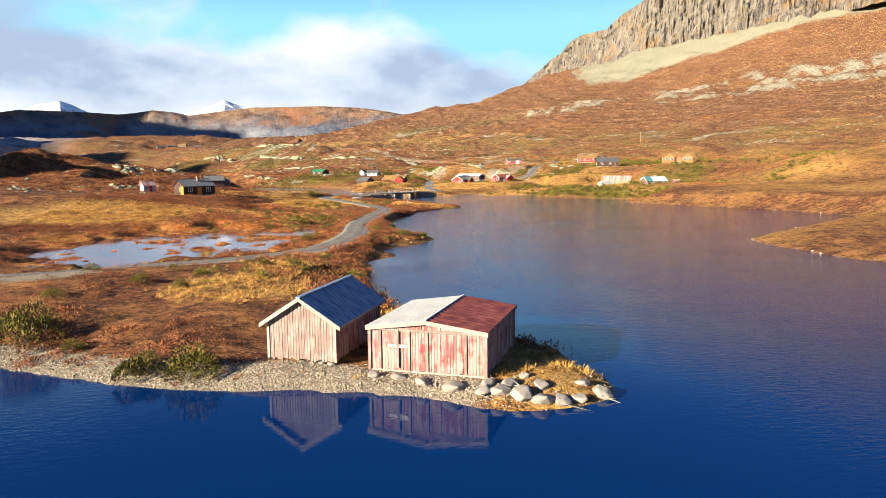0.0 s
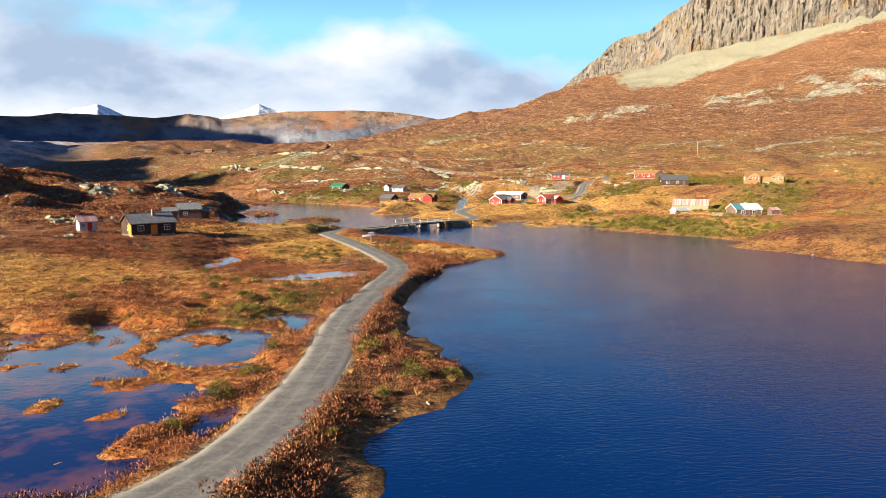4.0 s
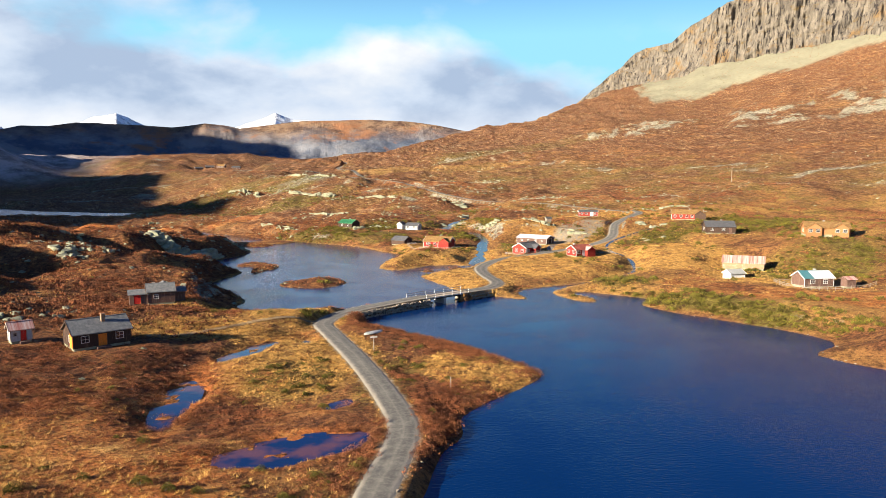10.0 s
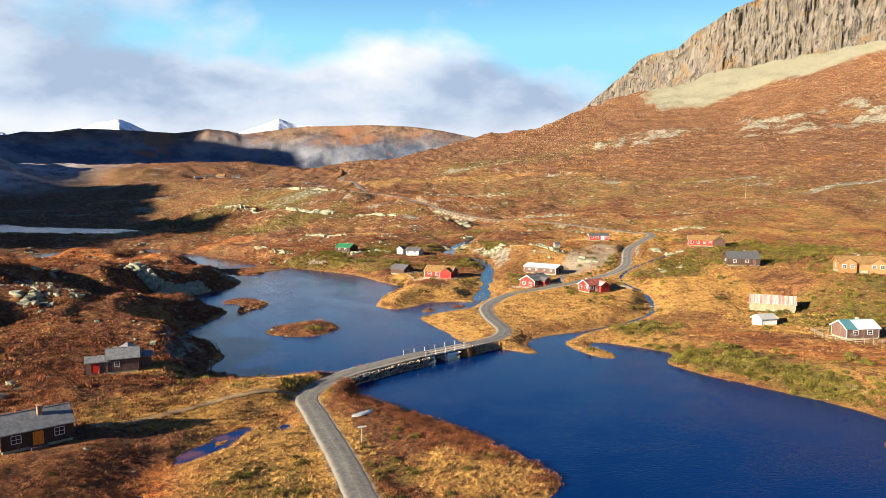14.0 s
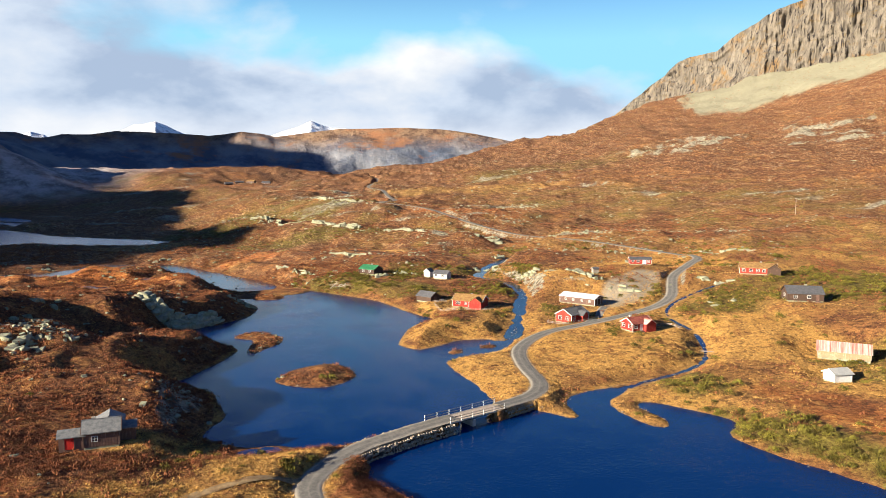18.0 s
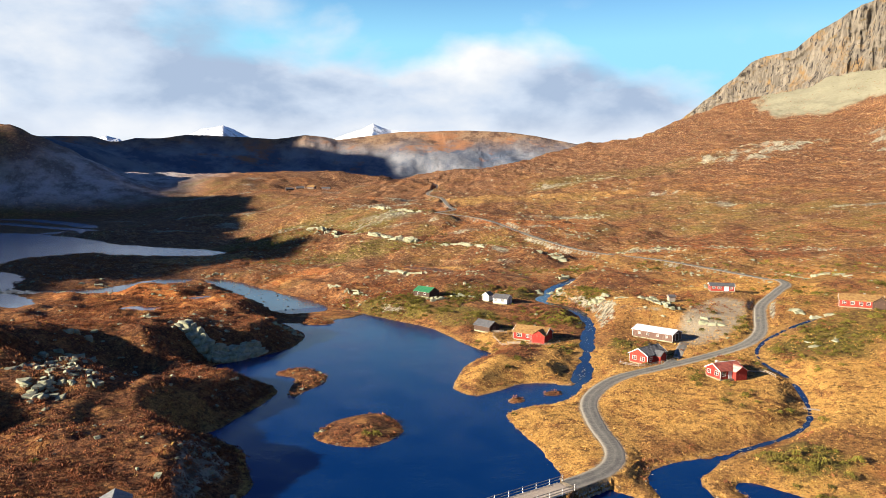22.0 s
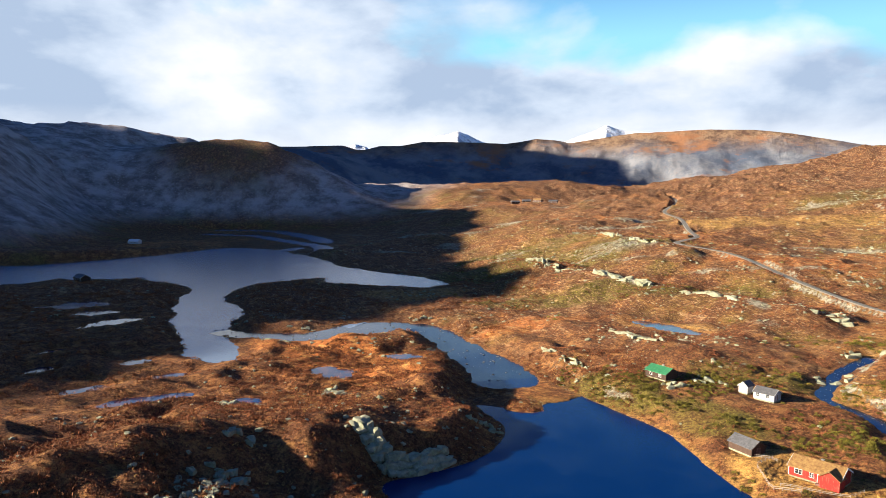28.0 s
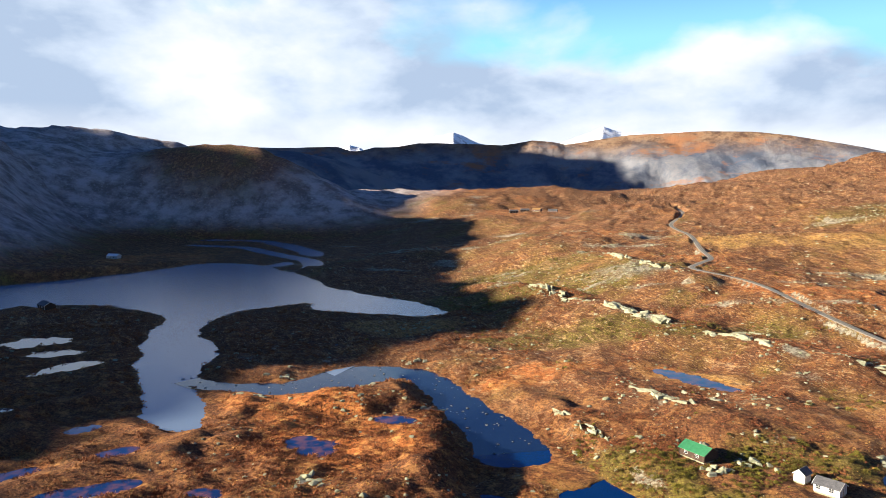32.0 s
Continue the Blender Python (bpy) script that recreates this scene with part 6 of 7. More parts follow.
rock_kinds = [mesh_arrays(hull_rock(random.Random(50 + k), 15, 0.6)) for k in range(6)]
pebble_kinds = [mesh_arrays(hull_rock(random.Random(70 + k), 9, 0.55)) for k in range(4)]
rock_things = []
for k in range(6):
    bm = hull_rock(random.Random(90 + k), 22, 0.62)
    bmesh.ops.bevel(bm, geom=list(bm.edges), offset=0.06, segments=1, affect="EDGES")
    me = bpy.data.meshes.new("boulder")
    bm.to_mesh(me), bm.free()
    me.materials.append(M_rock if k < 4 else M_stone)
    rock_things.append(me)


def boulder(x, y, size, k, label, group, z=None, turn=None, flat=1.0, name="boulder"):
    ob = tagged(new(name, rock_things[k % 6]), label, "rock", group)
    z = place_z(x, y) if z is None else z
    ob.location, ob.rotation_euler, ob.scale = (x, y, z + 0.12 * size), (rnd.uniform(-0.2, 0.2), rnd.uniform(-0.2, 0.2), rnd.uniform(0, 6.28) if turn is None else turn), (size, size * rnd.uniform(0.75, 1), size * flat)
    return ob


for x, y, s, k in ((6.3, 41.6, 0.85, 4), (4.9, 41.0, 0.6, 5), (4.0, 40.8, 0.7, 4), (3.1, 40.9, 0.75, 5), (2.2, 41.4, 0.8, 4), (1.3, 41.9, 0.7, 5), (0.5, 42.1, 0.65, 4), (-0.8, 42.9, 0.75, 5), (1.9, 42.7, 0.7, 4), (3.4, 42.2, 0.6, 5),
                   (-2.2, 43.9, 0.6, 5), (-3.4, 44.7, 0.5, 4), (0.9, 43.0, 0.55, 4), (2.9, 43.6, 0.45, 5), (-4.6, 45.2, 0.5, 5), (5.6, 42.6, 0.5, 5)):
    boulder(x, y, s, k, "large pale shore boulder at the water's edge", "shore boulders", flat=0.75)
for i in range(7):
    u = -1.7 + i * 0.57
    c, s = math.cos(radians(-21)), math.sin(radians(-21))
    boulder(-7.1 + u * c + 3.75 * s, 51.4 + u * s - 3.75 * c, 0.3, 4 + i % 2, "pale foundation stone under the boathouse", "foundation stones", z=0.62, flat=0.6, name="foundation_stone")
for i in range(8):
    u = -2.9 + i * 0.83
    c, s = math.cos(radians(-24.5)), math.sin(radians(-24.5))
    boulder(-0.45 + u * c + 3.55 * s, 48.3 + u * s - 3.55 * c, 0.32, 4 + i % 2, "pale foundation stone under the boathouse", "foundation stones", z=0.34, flat=0.7, name="foundation_stone")

# ---- sampling the ground cover ----
rs = np.random.RandomState(12)


def at_grid(field, x, y):
    i = np.clip(np.searchsorted(gy, y) - 1, 0, ny - 2)
    j = np.clip(np.searchsorted(gx, x) - 1, 0, nx - 2)
    fx, fy = (x - gx[j]) / (gx[j + 1] - gx[j]), (y - gy[i]) / (gy[i + 1] - gy[i])
    return (field[i, j] * (1 - fx) + field[i, j + 1] * fx) * (1 - fy) + (field[i + 1, j] * (1 - fx) + field[i + 1, j + 1] * fx) * fy


HOUSES = [(o.location.x, o.location.y) for o in list(scene.objects) if o.get("category") in ("cabin", "barn", "shed", "boathouse")]
POOL_Z = np.full(X.shape, -9.0)
for cx, cy, rx, ry, turn, level, broken in POOLS:
    c, s = math.cos(radians(turn)), math.sin(radians(turn))
    POOL_Z = np.where(np.hypot(((X - cx) * c + (Y - cy) * s) / rx, (-(X - cx) * s + (Y - cy) * c) / ry) < 1.2, level, POOL_Z)


def spread(n, x0, x1, y0, y1, weight, keep_road=0.25, margin=0.25, hug=4.2):
    """Random places on dry land; weight: a field of odds from 0 to 1."""
    x, y = rs.uniform(x0, x1, n), rs.uniform(y0, y1, n)
    ok = rs.rand(n) < at_grid(np.clip(weight, 0, 1), x, y)
    ok &= (at_grid(D_lake, x, y) > margin) & (at_grid(D_up, x, y) > margin) & (at_grid(STREAM, x, y) < 0.3) & (at_grid(NEARROAD, x, y) < keep_road)
    x, y = x[ok], y[ok]
    z = at_grid(Hh, x, y)
    ok = z > at_grid(POOL_Z, x, y) + 0.02
    for hx, hy in HOUSES:
        ok &= np.hypot(x - hx, y - hy) > hug
    return np.stack([x, y, z], 1)[ok]


def tuft(rnd, blades, height, width, lean):
    """A tuft of grass: narrow blades that lean outwards from one foot."""
    co, fa = [], []
    for b in range(blades):
        a, r = rnd.uniform(0, 6.28), rnd.uniform(0, 0.35)
        h, w, o = height * rnd.uniform(0.6, 1.0), width * rnd.uniform(0.7, 1.2), lean * rnd.uniform(0.3, 1.0)
        c, s = math.cos(a), math.sin(a)
        co += [(r * c - w * s, r * s + w * c, -0.06), (r * c + w * s, r * s - w * c, -0.06), ((r + o) * c, (r + o) * s, h)]
        fa.append((3 * b, 3 * b + 1, 3 * b + 2))
    return np.array(co, np.float32), np.array(fa, np.int32)


def shrub(rnd, leaves, size, high, spread_z=1.0):
    """A low shrub: small leaf sprays all over a lumpy dome, so that light falls between them."""
    lumps = [(rnd.uniform(-0.5, 0.5), rnd.uniform(-0.5, 0.5), rnd.uniform(0.35, 0.7)) for _ in range(5)]
    co, fa = [], []
    for k in range(leaves):
        lx, ly, lr = rnd.choice(lumps)
        a, e = rnd.uniform(0, 6.28), rnd.uniform(0.05, 1.45)
        p = Vector((lx + lr * math.cos(a) * math.cos(e), ly + lr * math.sin(a) * math.cos(e), high * (lr / 0.6) * math.sin(e) * rnd.uniform(0.75, 1.08)))
        out = Vector((math.cos(a) * math.cos(e), math.sin(a) * math.cos(e), math.sin(e) * spread_z + 0.5)).normalized()
        side = out.cross(Vector((rnd.gauss(0, 1), rnd.gauss(0, 1), rnd.gauss(0, 1)))).normalized()
        L, w = size * rnd.uniform(0.7, 1.4), size * rnd.uniform(0.25, 0.5)
        q = [p - out * L * 0.5 - side * w, p - out * L * 0.5 + side * w, p + out * L * 0.7 + side * w * 0.3]
        n = len(co)
        co += [tuple(v) for v in q]
        fa.append((n, n + 1, n + 2))
    return np.array(co, np.float32), np.array(fa, np.int32)


grass_kinds = [tuft(random.Random(200 + k), 14, 0.55, 0.05, 0.8) for k in range(5)]
heather_kinds = [shrub(random.Random(300 + k), 70, 0.10, 0.46) for k in range(5)]
far_kinds = [shrub(random.Random(330 + k), 19, 0.23, 0.42) for k in range(4)]
juniper_kinds = [shrub(random.Random(400 + k), 120, 0.19, 0.62, 1.4) for k in range(4)]
juniper_fine = [shrub(random.Random(420 + k), 300, 0.10, 0.62, 0.9) for k in range(3)]


def sizes(n, lo, hi):
    return lo + (hi - lo) * rs.rand(n) ** 1.6


noise_a, noise_b = fbm(X, Y, 9, 401, 3), fbm(X, Y, 16, 405, 3)
g_w = np.clip(gold * 1.5 - 0.35, 0, 1)
r_w = np.clip(rust * 1.4 - 0.3, 0, 1)
lakeside = smooth(0.6, 1.4, D_lake) * (1 - smooth(7, 15, D_lake)) * smooth(62, 80, Y) * smooth(262, 240, Y) * (X > -20)
bush_w = np.clip(0.42 - 0.7 * gold + 1.7 * noise_a + 0.5 * lakeside, 0.04, 1) * (1 - 0.85 * blob(X, Y, GOLD_AT)) * (1 - 0.45 * smooth(92, 78, Y))
bush_w = np.maximum(bush_w, 0.8 * lakeside * (1 - 0.8 * blob(X, Y, GOLD_AT)))
jun_w = np.clip(green * 1.2 - 0.35 + 0.65 * noise_b + 0.2 * lakeside + 0.06, 0, 1)

pts = spread(90000, -66, 34, 44, 262, g_w, 0.5)
strewn("grass_tufts_near", grass_kinds, pts, sizes(len(pts), 0.35, 0.8), M_grass, "dry golden grass tufts", "grass", 1)
pts = spread(60000, -66, 30, 44, 250, np.clip(r_w + 0.12, 0, 1), 0.5)
strewn("sedge_tufts_near", grass_kinds, pts, sizes(len(pts), 0.22, 0.55), M_sedge, "rust-coloured bog sedge tufts", "grass", 2)
pts = spread(60000, -66, 34, 50, 262, 0.7 * bush_w, 0.4, 0.05)
strewn("heather_near", heather_kinds, pts, sizes(len(pts), 0.4, 1.35), M_heather, "brown autumn heather and dwarf birch", "heather", 3)
bank = smooth(0.0, 0.3, D_lake) * (1 - smooth(5, 9, D_lake)) * smooth(58, 70, Y) * smooth(258, 245, Y) * (X > -9) * (X < 26) * (1 - 0.75 * blob(X, Y, [(15, 203, 8, 10, 0)]))
pts = spread(26000, -9, 26, 58, 258, bank * (0.55 + 1.2 * noise_a), 0.75, 0.0)
strewn("scrub_bank", heather_kinds, pts, sizes(len(pts), 0.7, 1.6), M_heather, "dense reddish dwarf birch and heather along the bank", "scrub", 16)
pts = spread(38000, -5, 135, 255, 480, g_w)
strewn("grass_tufts_meadow", grass_kinds, pts, sizes(len(pts), 0.35, 0.9), M_grass, "dry golden meadow grass", "grass", 4)
pts = spread(32000, -160, -30, 215, 480, np.clip(bush_w + 0.28, 0, 1))
strewn("heather_west", far_kinds, pts, sizes(len(pts), 0.6, 1.5), M_heather, "dark heather on the western knolls", "heather", 5)
pts = spread(40000, -160, -30, 215, 480, np.clip(g_w + 0.18 + 0.5 * noise_b, 0, 1))
strewn("grass_tufts_west", grass_kinds, pts, sizes(len(pts), 0.4, 0.9), M_grass, "dry grass between heather knolls", "grass", 6)
pts = spread(64000, -60, 260, 255, 640, bush_w)
strewn("heather_north", far_kinds, pts, sizes(len(pts), 0.6, 1.5), M_heather, "brown heather on the northern slopes", "heather", 7)
pts = spread(24000, -420, -100, 290, 700, np.clip(bush_w * 0.9 + 0.1, 0, 1))
strewn("heather_moor", far_kinds, pts, sizes(len(pts), 0.9, 2.4), M_rustheath, "rusty heather on the moor", "heather", 8)
pts = spread(12000, -420, -100, 380, 700, r_w)
strewn("sedge_moor", grass_kinds, pts, sizes(len(pts), 0.6, 1.3), M_sedge, "rust sedge on the moor", "grass", 9)
pts = spread(5200, -66, 34, 60, 262, jun_w * 0.8, 0.15)
strewn("juniper_scrub_near", juniper_fine, pts, sizes(len(pts), 0.55, 1.25), M_juniper, "low green juniper scrub", "juniper", 10)
pts = spread(15000, -60, 200, 236, 520, jun_w, 0.1)
strewn("juniper_scrub_north", [k for k in juniper_kinds], pts, sizes(len(pts), 0.7, 1.7), M_juniper, "green juniper scrub on the slopes", "juniper", 11)
pts = spread(5000, -260, 60, 520, 800, jun_w, 0.1)
strewn("juniper_scrub_far", far_kinds, pts, sizes(len(pts), 1.0, 2.6), M_juniper, "dark green juniper patches", "juniper", 12)

pts = spread(1300, 56, 98, 215, 276, blob(X, Y, [(69.5, 257, 4.5, 19, 30), (80, 240, 4, 15, 32), (88, 226, 4, 12, 25), (62, 270, 4, 8, 20)]), 0.1)
strewn("juniper_scrub_shore", juniper_kinds, pts, sizes(len(pts), 0.6, 1.35), M_juniper, "dense olive juniper thicket along the shore", "juniper", 15)

pts = spread(14000, -70, 60, 372, 500, blob(X, Y, [(-8, 440, 22, 22, 0), (10, 418, 30, 16, -15), (-40, 452, 26, 10, -38), (40, 445, 14, 16, 0), (-2, 378, 7, 10, 0), (26, 365, 6, 14, 0)]) * (0.32 + 1.1 * noise_b), 0.1)
strewn("juniper_scrub_knolls", juniper_kinds, pts, sizes(len(pts), 0.5, 1.3), M_juniper, "olive juniper scrub round the cabins on the knolls", "juniper", 17)

# junipers that stand out singly
jun_meshes = []
for k in range(4):
    co, fa = shrub(random.Random(500 + k), 2400, 0.054, 0.75, 0.7)
    trunk, tf = tuft(random.Random(520 + k), 6, 0.6, 0.05, 0.4)
    jun_meshes.append(((co, fa), (trunk, tf)))
SINGLE = [(-25.5, 55.5, 2.7), (-14.6, 47.4, 2.3), (-16.8, 48.4, 1.9), (-30, 80, 1.3), (-23, 70.5, 1.1), (-19, 68, 1.0), (-26, 58, 1.3), (-22, 53, 1.0), (-28, 66, 1.0), (-9.5, 60, 0.8), (-3.5, 104, 1.2), (2.5, 116, 1.4), (5.2, 117, 1.2), (0, 112, 1.1), (3.5, 122, 1.1),
          (-12, 112, 1.5), (-10.5, 118, 1.3), (-9.5, 124, 1.2), (-8, 131, 0.8), (-13, 106, 1.0), (-23, 160, 1.2), (-20, 158, 1.1), (-14, 153, 1.1), (-11, 150, 1.0), (-16, 147, 1.0), (6, 182, 1.0), (9, 196, 1.1), (4, 204, 1.0), (12, 204, 0.9), (2, 216, 1.0),
          (-2, 212, 0.9), (-12, 196, 1.0), (-9, 192, 1.0), (-14, 190, 1.0), (-70, 262, 1.3), (-34, 158, 1.2), (-37, 149, 1.1), (1, 131, 1.0)]
for cx, cy, rx, ry, cnt in ((-11, 196, 8, 13, 22), (-9, 158, 5, 9, 10), (-19, 152, 7, 8, 8), (2, 205, 5, 14, 12), (9, 193, 7, 8, 8), (-34, 168, 9, 10, 7), (-40, 192, 8, 8, 6), (-4, 104, 2.5, 16, 6)):
    for _ in range(cnt):
        x, y = cx + rnd.uniform(-1, 1) * rx, cy + rnd.uniform(-1, 1) * ry
        here = np.array([x]), np.array([y])
        if at_grid(D_lake, *here)[0] > 0.7 and at_grid(NEARROAD, *here)[0] < 0.05 and at_grid(Hh, *here)[0] > at_grid(POOL_Z, *here)[0] + 0.05:
            SINGLE.append((x, y, rnd.uniform(0.45, 1.05)))
first = []
for k, ((co, fa), (tc, tf)) in enumerate(jun_meshes):
    root = thing("juniper_bush", "green juniper bush with a lumpy crown on the heath", "juniper", None, "single junipers")
    crown = mesh_object("crown", co, fa, M_juniper, False)
    crown.parent = root
    stem = mesh_object("stems", tc, tf, M_bark, False)
    stem.parent = root
    first.append(root)
for i, (x, y, s) in enumerate(SINGLE):
    m = pose(x, y, place_z(x, y) - 0.05, 0, 0, rnd.uniform(0, 360))
    ob = first[i] if i < 4 else copy_thing(first[i % 4], m)
    ob.matrix_basis = m @ Matrix.Diagonal((s, s, s * rnd.uniform(0.8, 1.05), 1))

# ---- rocks on the land ----
rk = np.clip(rock * 1.6 - 0.1, 0, 1)
pts = spread(9000, -170, -30, 190, 480, np.clip(rk + 0.05, 0, 1) * 0.6, 0.1, 0.0)
strewn("rocks_west", rock_kinds, pts, sizes(len(pts), 0.25, 1.1), M_rock, "grey lichen-covered rocks in heather", "rocks", 21)
pts = spread(9000, -60, 190, 360, 640, np.clip(rk - 0.05, 0, 1) * 0.6, 0.1, 0.0)
strewn("rocks_north", rock_kinds, pts, sizes(len(pts), 0.25, 1.1), M_rock, "pale rocks strewn on the slope", "rocks", 22)
pts = spread(60000, -420, 140, 450, 1000, np.clip(0.5 * rk * (n_mid > 0.05) + 0.006 + 0.9 * crest + 1.2 * np.maximum(streaks - 0.27, 0), 0, 1) * 0.5, 0.1, 0.0)
strewn("rocks_moor", rock_kinds, pts, sizes(len(pts), 0.35, 1.7), M_rock, "pale rocks on the moor", "rocks", 23)
pts = spread(40000, 60, 900, 460, 1500, np.clip(rk * 1.2 - 0.12 + 1.1 * np.maximum(streaks - 0.3, 0), 0.004, 1), 0.1, 0.0)
strewn("rocks_mountain", rock_kinds, pts, sizes(len(pts), 0.4, 1.6), M_rock, "grey rocks on the mountain side", "rocks", 24)
up_w = np.clip(0.10 + 0.9 * fbm(X, Y, 45, 505, 4), 0, 1)
pts = spread(46000, 60, 1000, 460, 1700, up_w, 0.1)
strewn("heather_mountain", far_kinds, pts, 0.0007 * np.hypot(pts[:, 0], pts[:, 1] - 130) + sizes(len(pts), 0.3, 1.0), M_heather, "heather and dwarf birch on the mountain side", "heather", 13)
up_g = np.clip(0.02 + 0.9 * fbm(X, Y, 60, 515, 4), 0, 1)
pts = spread(22000, -120, 900, 560, 1500, up_g * 0.6, 0.1)
strewn("juniper_mountain", far_kinds, pts, 0.0007 * np.hypot(pts[:, 0], pts[:, 1] - 130) + sizes(len(pts), 0.4, 1.8), M_juniper, "dark green juniper on the mountain side", "juniper", 14)
shore = np.clip(1 - np.abs(D_lake - 0.1) / 0.7, 0, 1)
x, y = rs.uniform(-110, 110, 500000), rs.uniform(60, 470, 500000)
w = rs.rand(500000) < at_grid(shore, x, y) * 0.10
pts = np.stack([x, y, np.maximum(at_grid(Hh, x, y), -0.1)], 1)[w]
strewn("stones_shore", pebble_kinds, pts, sizes(len(pts), 0.12, 0.42), M_pebble, "pale stones along the waterline", "stones", 25)
for line, half, cnt, nm in ((RAPIDS, 9.0, 150, "stones_rapids"), (RIVER, 1.8, 190, "stones_river"), (BROOK, 0.9, 220, "stones_brook")):
    k = rs.randint(len(line), size=cnt)
    pts = line[k, :3].copy()
    pts[:, :2] += rs.normal(0, half * 0.6, (cnt, 2))
    pts[:, 2] -= 0.05
    strewn(nm, rock_kinds, pts, sizes(cnt, 0.12, 0.38 if half < 3 else 0.8), M_wetrock, "grey stones standing in the running water", "stones", 27)
grav = np.clip(gravel, 0, 1) * (NEARROAD < 0.1)
x, y = rs.uniform(-45, 9, 150000), rs.uniform(38, 62, 150000)
w = (rs.rand(150000) < at_grid(grav, x, y) * 0.6) & (at_grid(Hh, x, y) > -0.3)
pts = np.stack([x, y, at_grid(Hh, x, y)], 1)[w]
strewn("gravel_beach", pebble_kinds, pts, sizes(len(pts), 0.03, 0.13), M_pebble, "pale gravel and cobbles on the beach", "gravel", 26)


def outcrop(x, y, length, width, height, turn, n, seed, label, size=0.0):
    """A rock face: a row of cracked blocks, each a part."""
    r = random.Random(seed)
    root = thing("rock_outcrop", label, "rock", pose(x, y, 0, 0, 0, turn), "rock outcrops")
    c, s = math.cos(radians(turn)), math.sin(radians(turn))
    for i in range(n):
        u, v = r.uniform(-0.5, 0.5) * length, r.uniform(-0.5, 0.5) * width
        bm = hull_rock(r, 18, 1.0, 0.45)
        sx, sy, sz = r.uniform(0.5, 1.2) * length / max(2, n**0.5) * 0.42, r.uniform(0.5, 1.0) * width * 0.33, height * r.uniform(0.4, 0.85) * (1 - 1.6 * abs(u / length) ** 2)
        if size:          # tumbled boulders of about this size
            sx, sy, sz = (size * r.uniform(0.3, 1.0) * k for k in (1.0, 0.8, 0.8))
        bm.transform(Matrix.Translation((u, v, place_z(x + u * c - v * s, y + u * s + v * c) - 0.35 * sz)) @ Euler((r.uniform(-0.2, 0.2), r.uniform(-0.25, 0.25), r.uniform(-0.5, 0.5))).to_matrix().to_4x4() @ Matrix.Diagonal((sx, sy, sz, 1)))
        part("block", bm, M_rock, root)


outcrop(-93, 307, 34, 11, 2.6, -52, 120, 590, "pile of pale tumbled boulders on a heather slope", 1.5)
outcrop(-103, 324, 12, 9, 3.0, 10, 16, 591, "large pale boulders on top of a knoll", 2.6)
for k, (x, y, ln, wd, ht, tn, n, lab) in enumerate((
        (-68, 392, 12, 4, 2.4, 30, 7, "low rock face falling to the tarn"), 
        (-108, 338, 9, 7, 3.6, 10, 6, "pale boulders on a heather knoll"), (-88, 291, 10, 7, 2.0, 0, 10, "tumbled pale rocks in heather"), (-96, 303, 12, 8, 1.6, 30, 10, "tumbled pale rocks in heather"), (-62, 229, 5, 4, 1.4, 20, 6, "pale rocks behind a dark cabin"),
        (-56, 196, 4, 3, 1.3, 60, 4, "two grey rocks on the slope"), (-70, 225, 7, 5, 1.6, 0, 7, "jumbled rocks on a knoll"), (-118, 664, 44, 7, 4.6, -45, 22, "long pale outcrop along a moorland ridge"), (-62, 609, 48, 7, 5.0, -45, 26, "long pale cracked outcrop along a ridge"), (-90, 752, 40, 6, 4.0, -56, 14, "pale outcrop on a moorland ridge"), (-62, 710, 30, 6, 4.4, -54, 14, "pale outcrop beside the far track"), (-12, 568, 36, 6, 3.4, -38, 16, "low broken outcrop along a ridge"), (-38, 494, 30, 5, 2.6, -36, 12, "low pale rocks above the tarn"),
        (0, 595, 30, 5, 3.0, -12, 10, "broken pale outcrop on the slope"), (64, 416, 22, 5, 4.0, -48, 14, "pale rock slope above the river"), (50, 430, 16, 5, 3.5, -55, 9, "pale rock slope above the river"), (78, 398, 12, 5, 2.6, -35, 7, "rounded rock beside the road"), (-18, 443, 9, 5, 3.0, 30, 8, "tall pale rocks beside a cabin"),
        (-8, 452, 12, 6, 2.6, 0, 8, "pale rocks on a knoll"), (30, 470, 14, 6, 2.5, 20, 9, "rocks beside the stream"), (45, 500, 16, 6, 3.0, 10, 9, "rocks round a small waterfall"), (105, 372, 12, 4, 1.6, 20, 7, "smooth pale slab in the grass"), (112, 400, 16, 5, 2.0, -10, 8, "pale slabs on the slope"),
        (-148, 532, 9, 5, 3.0, 20, 8, "pale rock above the rapids"), (-186, 461, 12, 4, 1.6, 10, 8, "low rock bank of the rapids"), (-192, 486, 14, 4, 1.6, 15, 8, "low rock bank of the rapids"), (-150, 490, 8, 5, 1.8, 60, 6, "pale rocks on the river islet"), (-116, 478, 14, 4, 1.5, 55, 8, "pale rock bank of the rapids"), (-118, 398, 12, 8, 1.8, 0, 9, "flat grey rocks in heather"), (-135, 372, 14, 9, 2.2, 20, 10, "flat grey rocks in heather"), (-60, 470, 26, 3, 1.8, -38, 10, "low rock bank above the tarn"),
        (-25, 505, 20, 4, 2.0, -20, 8, "low rocks on a heather ridge"), (40, 545, 26, 5, 2.2, -10, 8, "low pale outcrop on the moor"), (150, 470, 24, 6, 2.4, -20, 9, "pale outcrop on the hillside"), (180, 360, 24, 6, 2.2, -30, 8, "pale slab on the hillside"), (90, 560, 30, 6, 2.4, -20, 9, "pale outcrop on the moor"))):
    outcrop(x, y, ln, wd, ht, tn, n, 600 + k, lab)


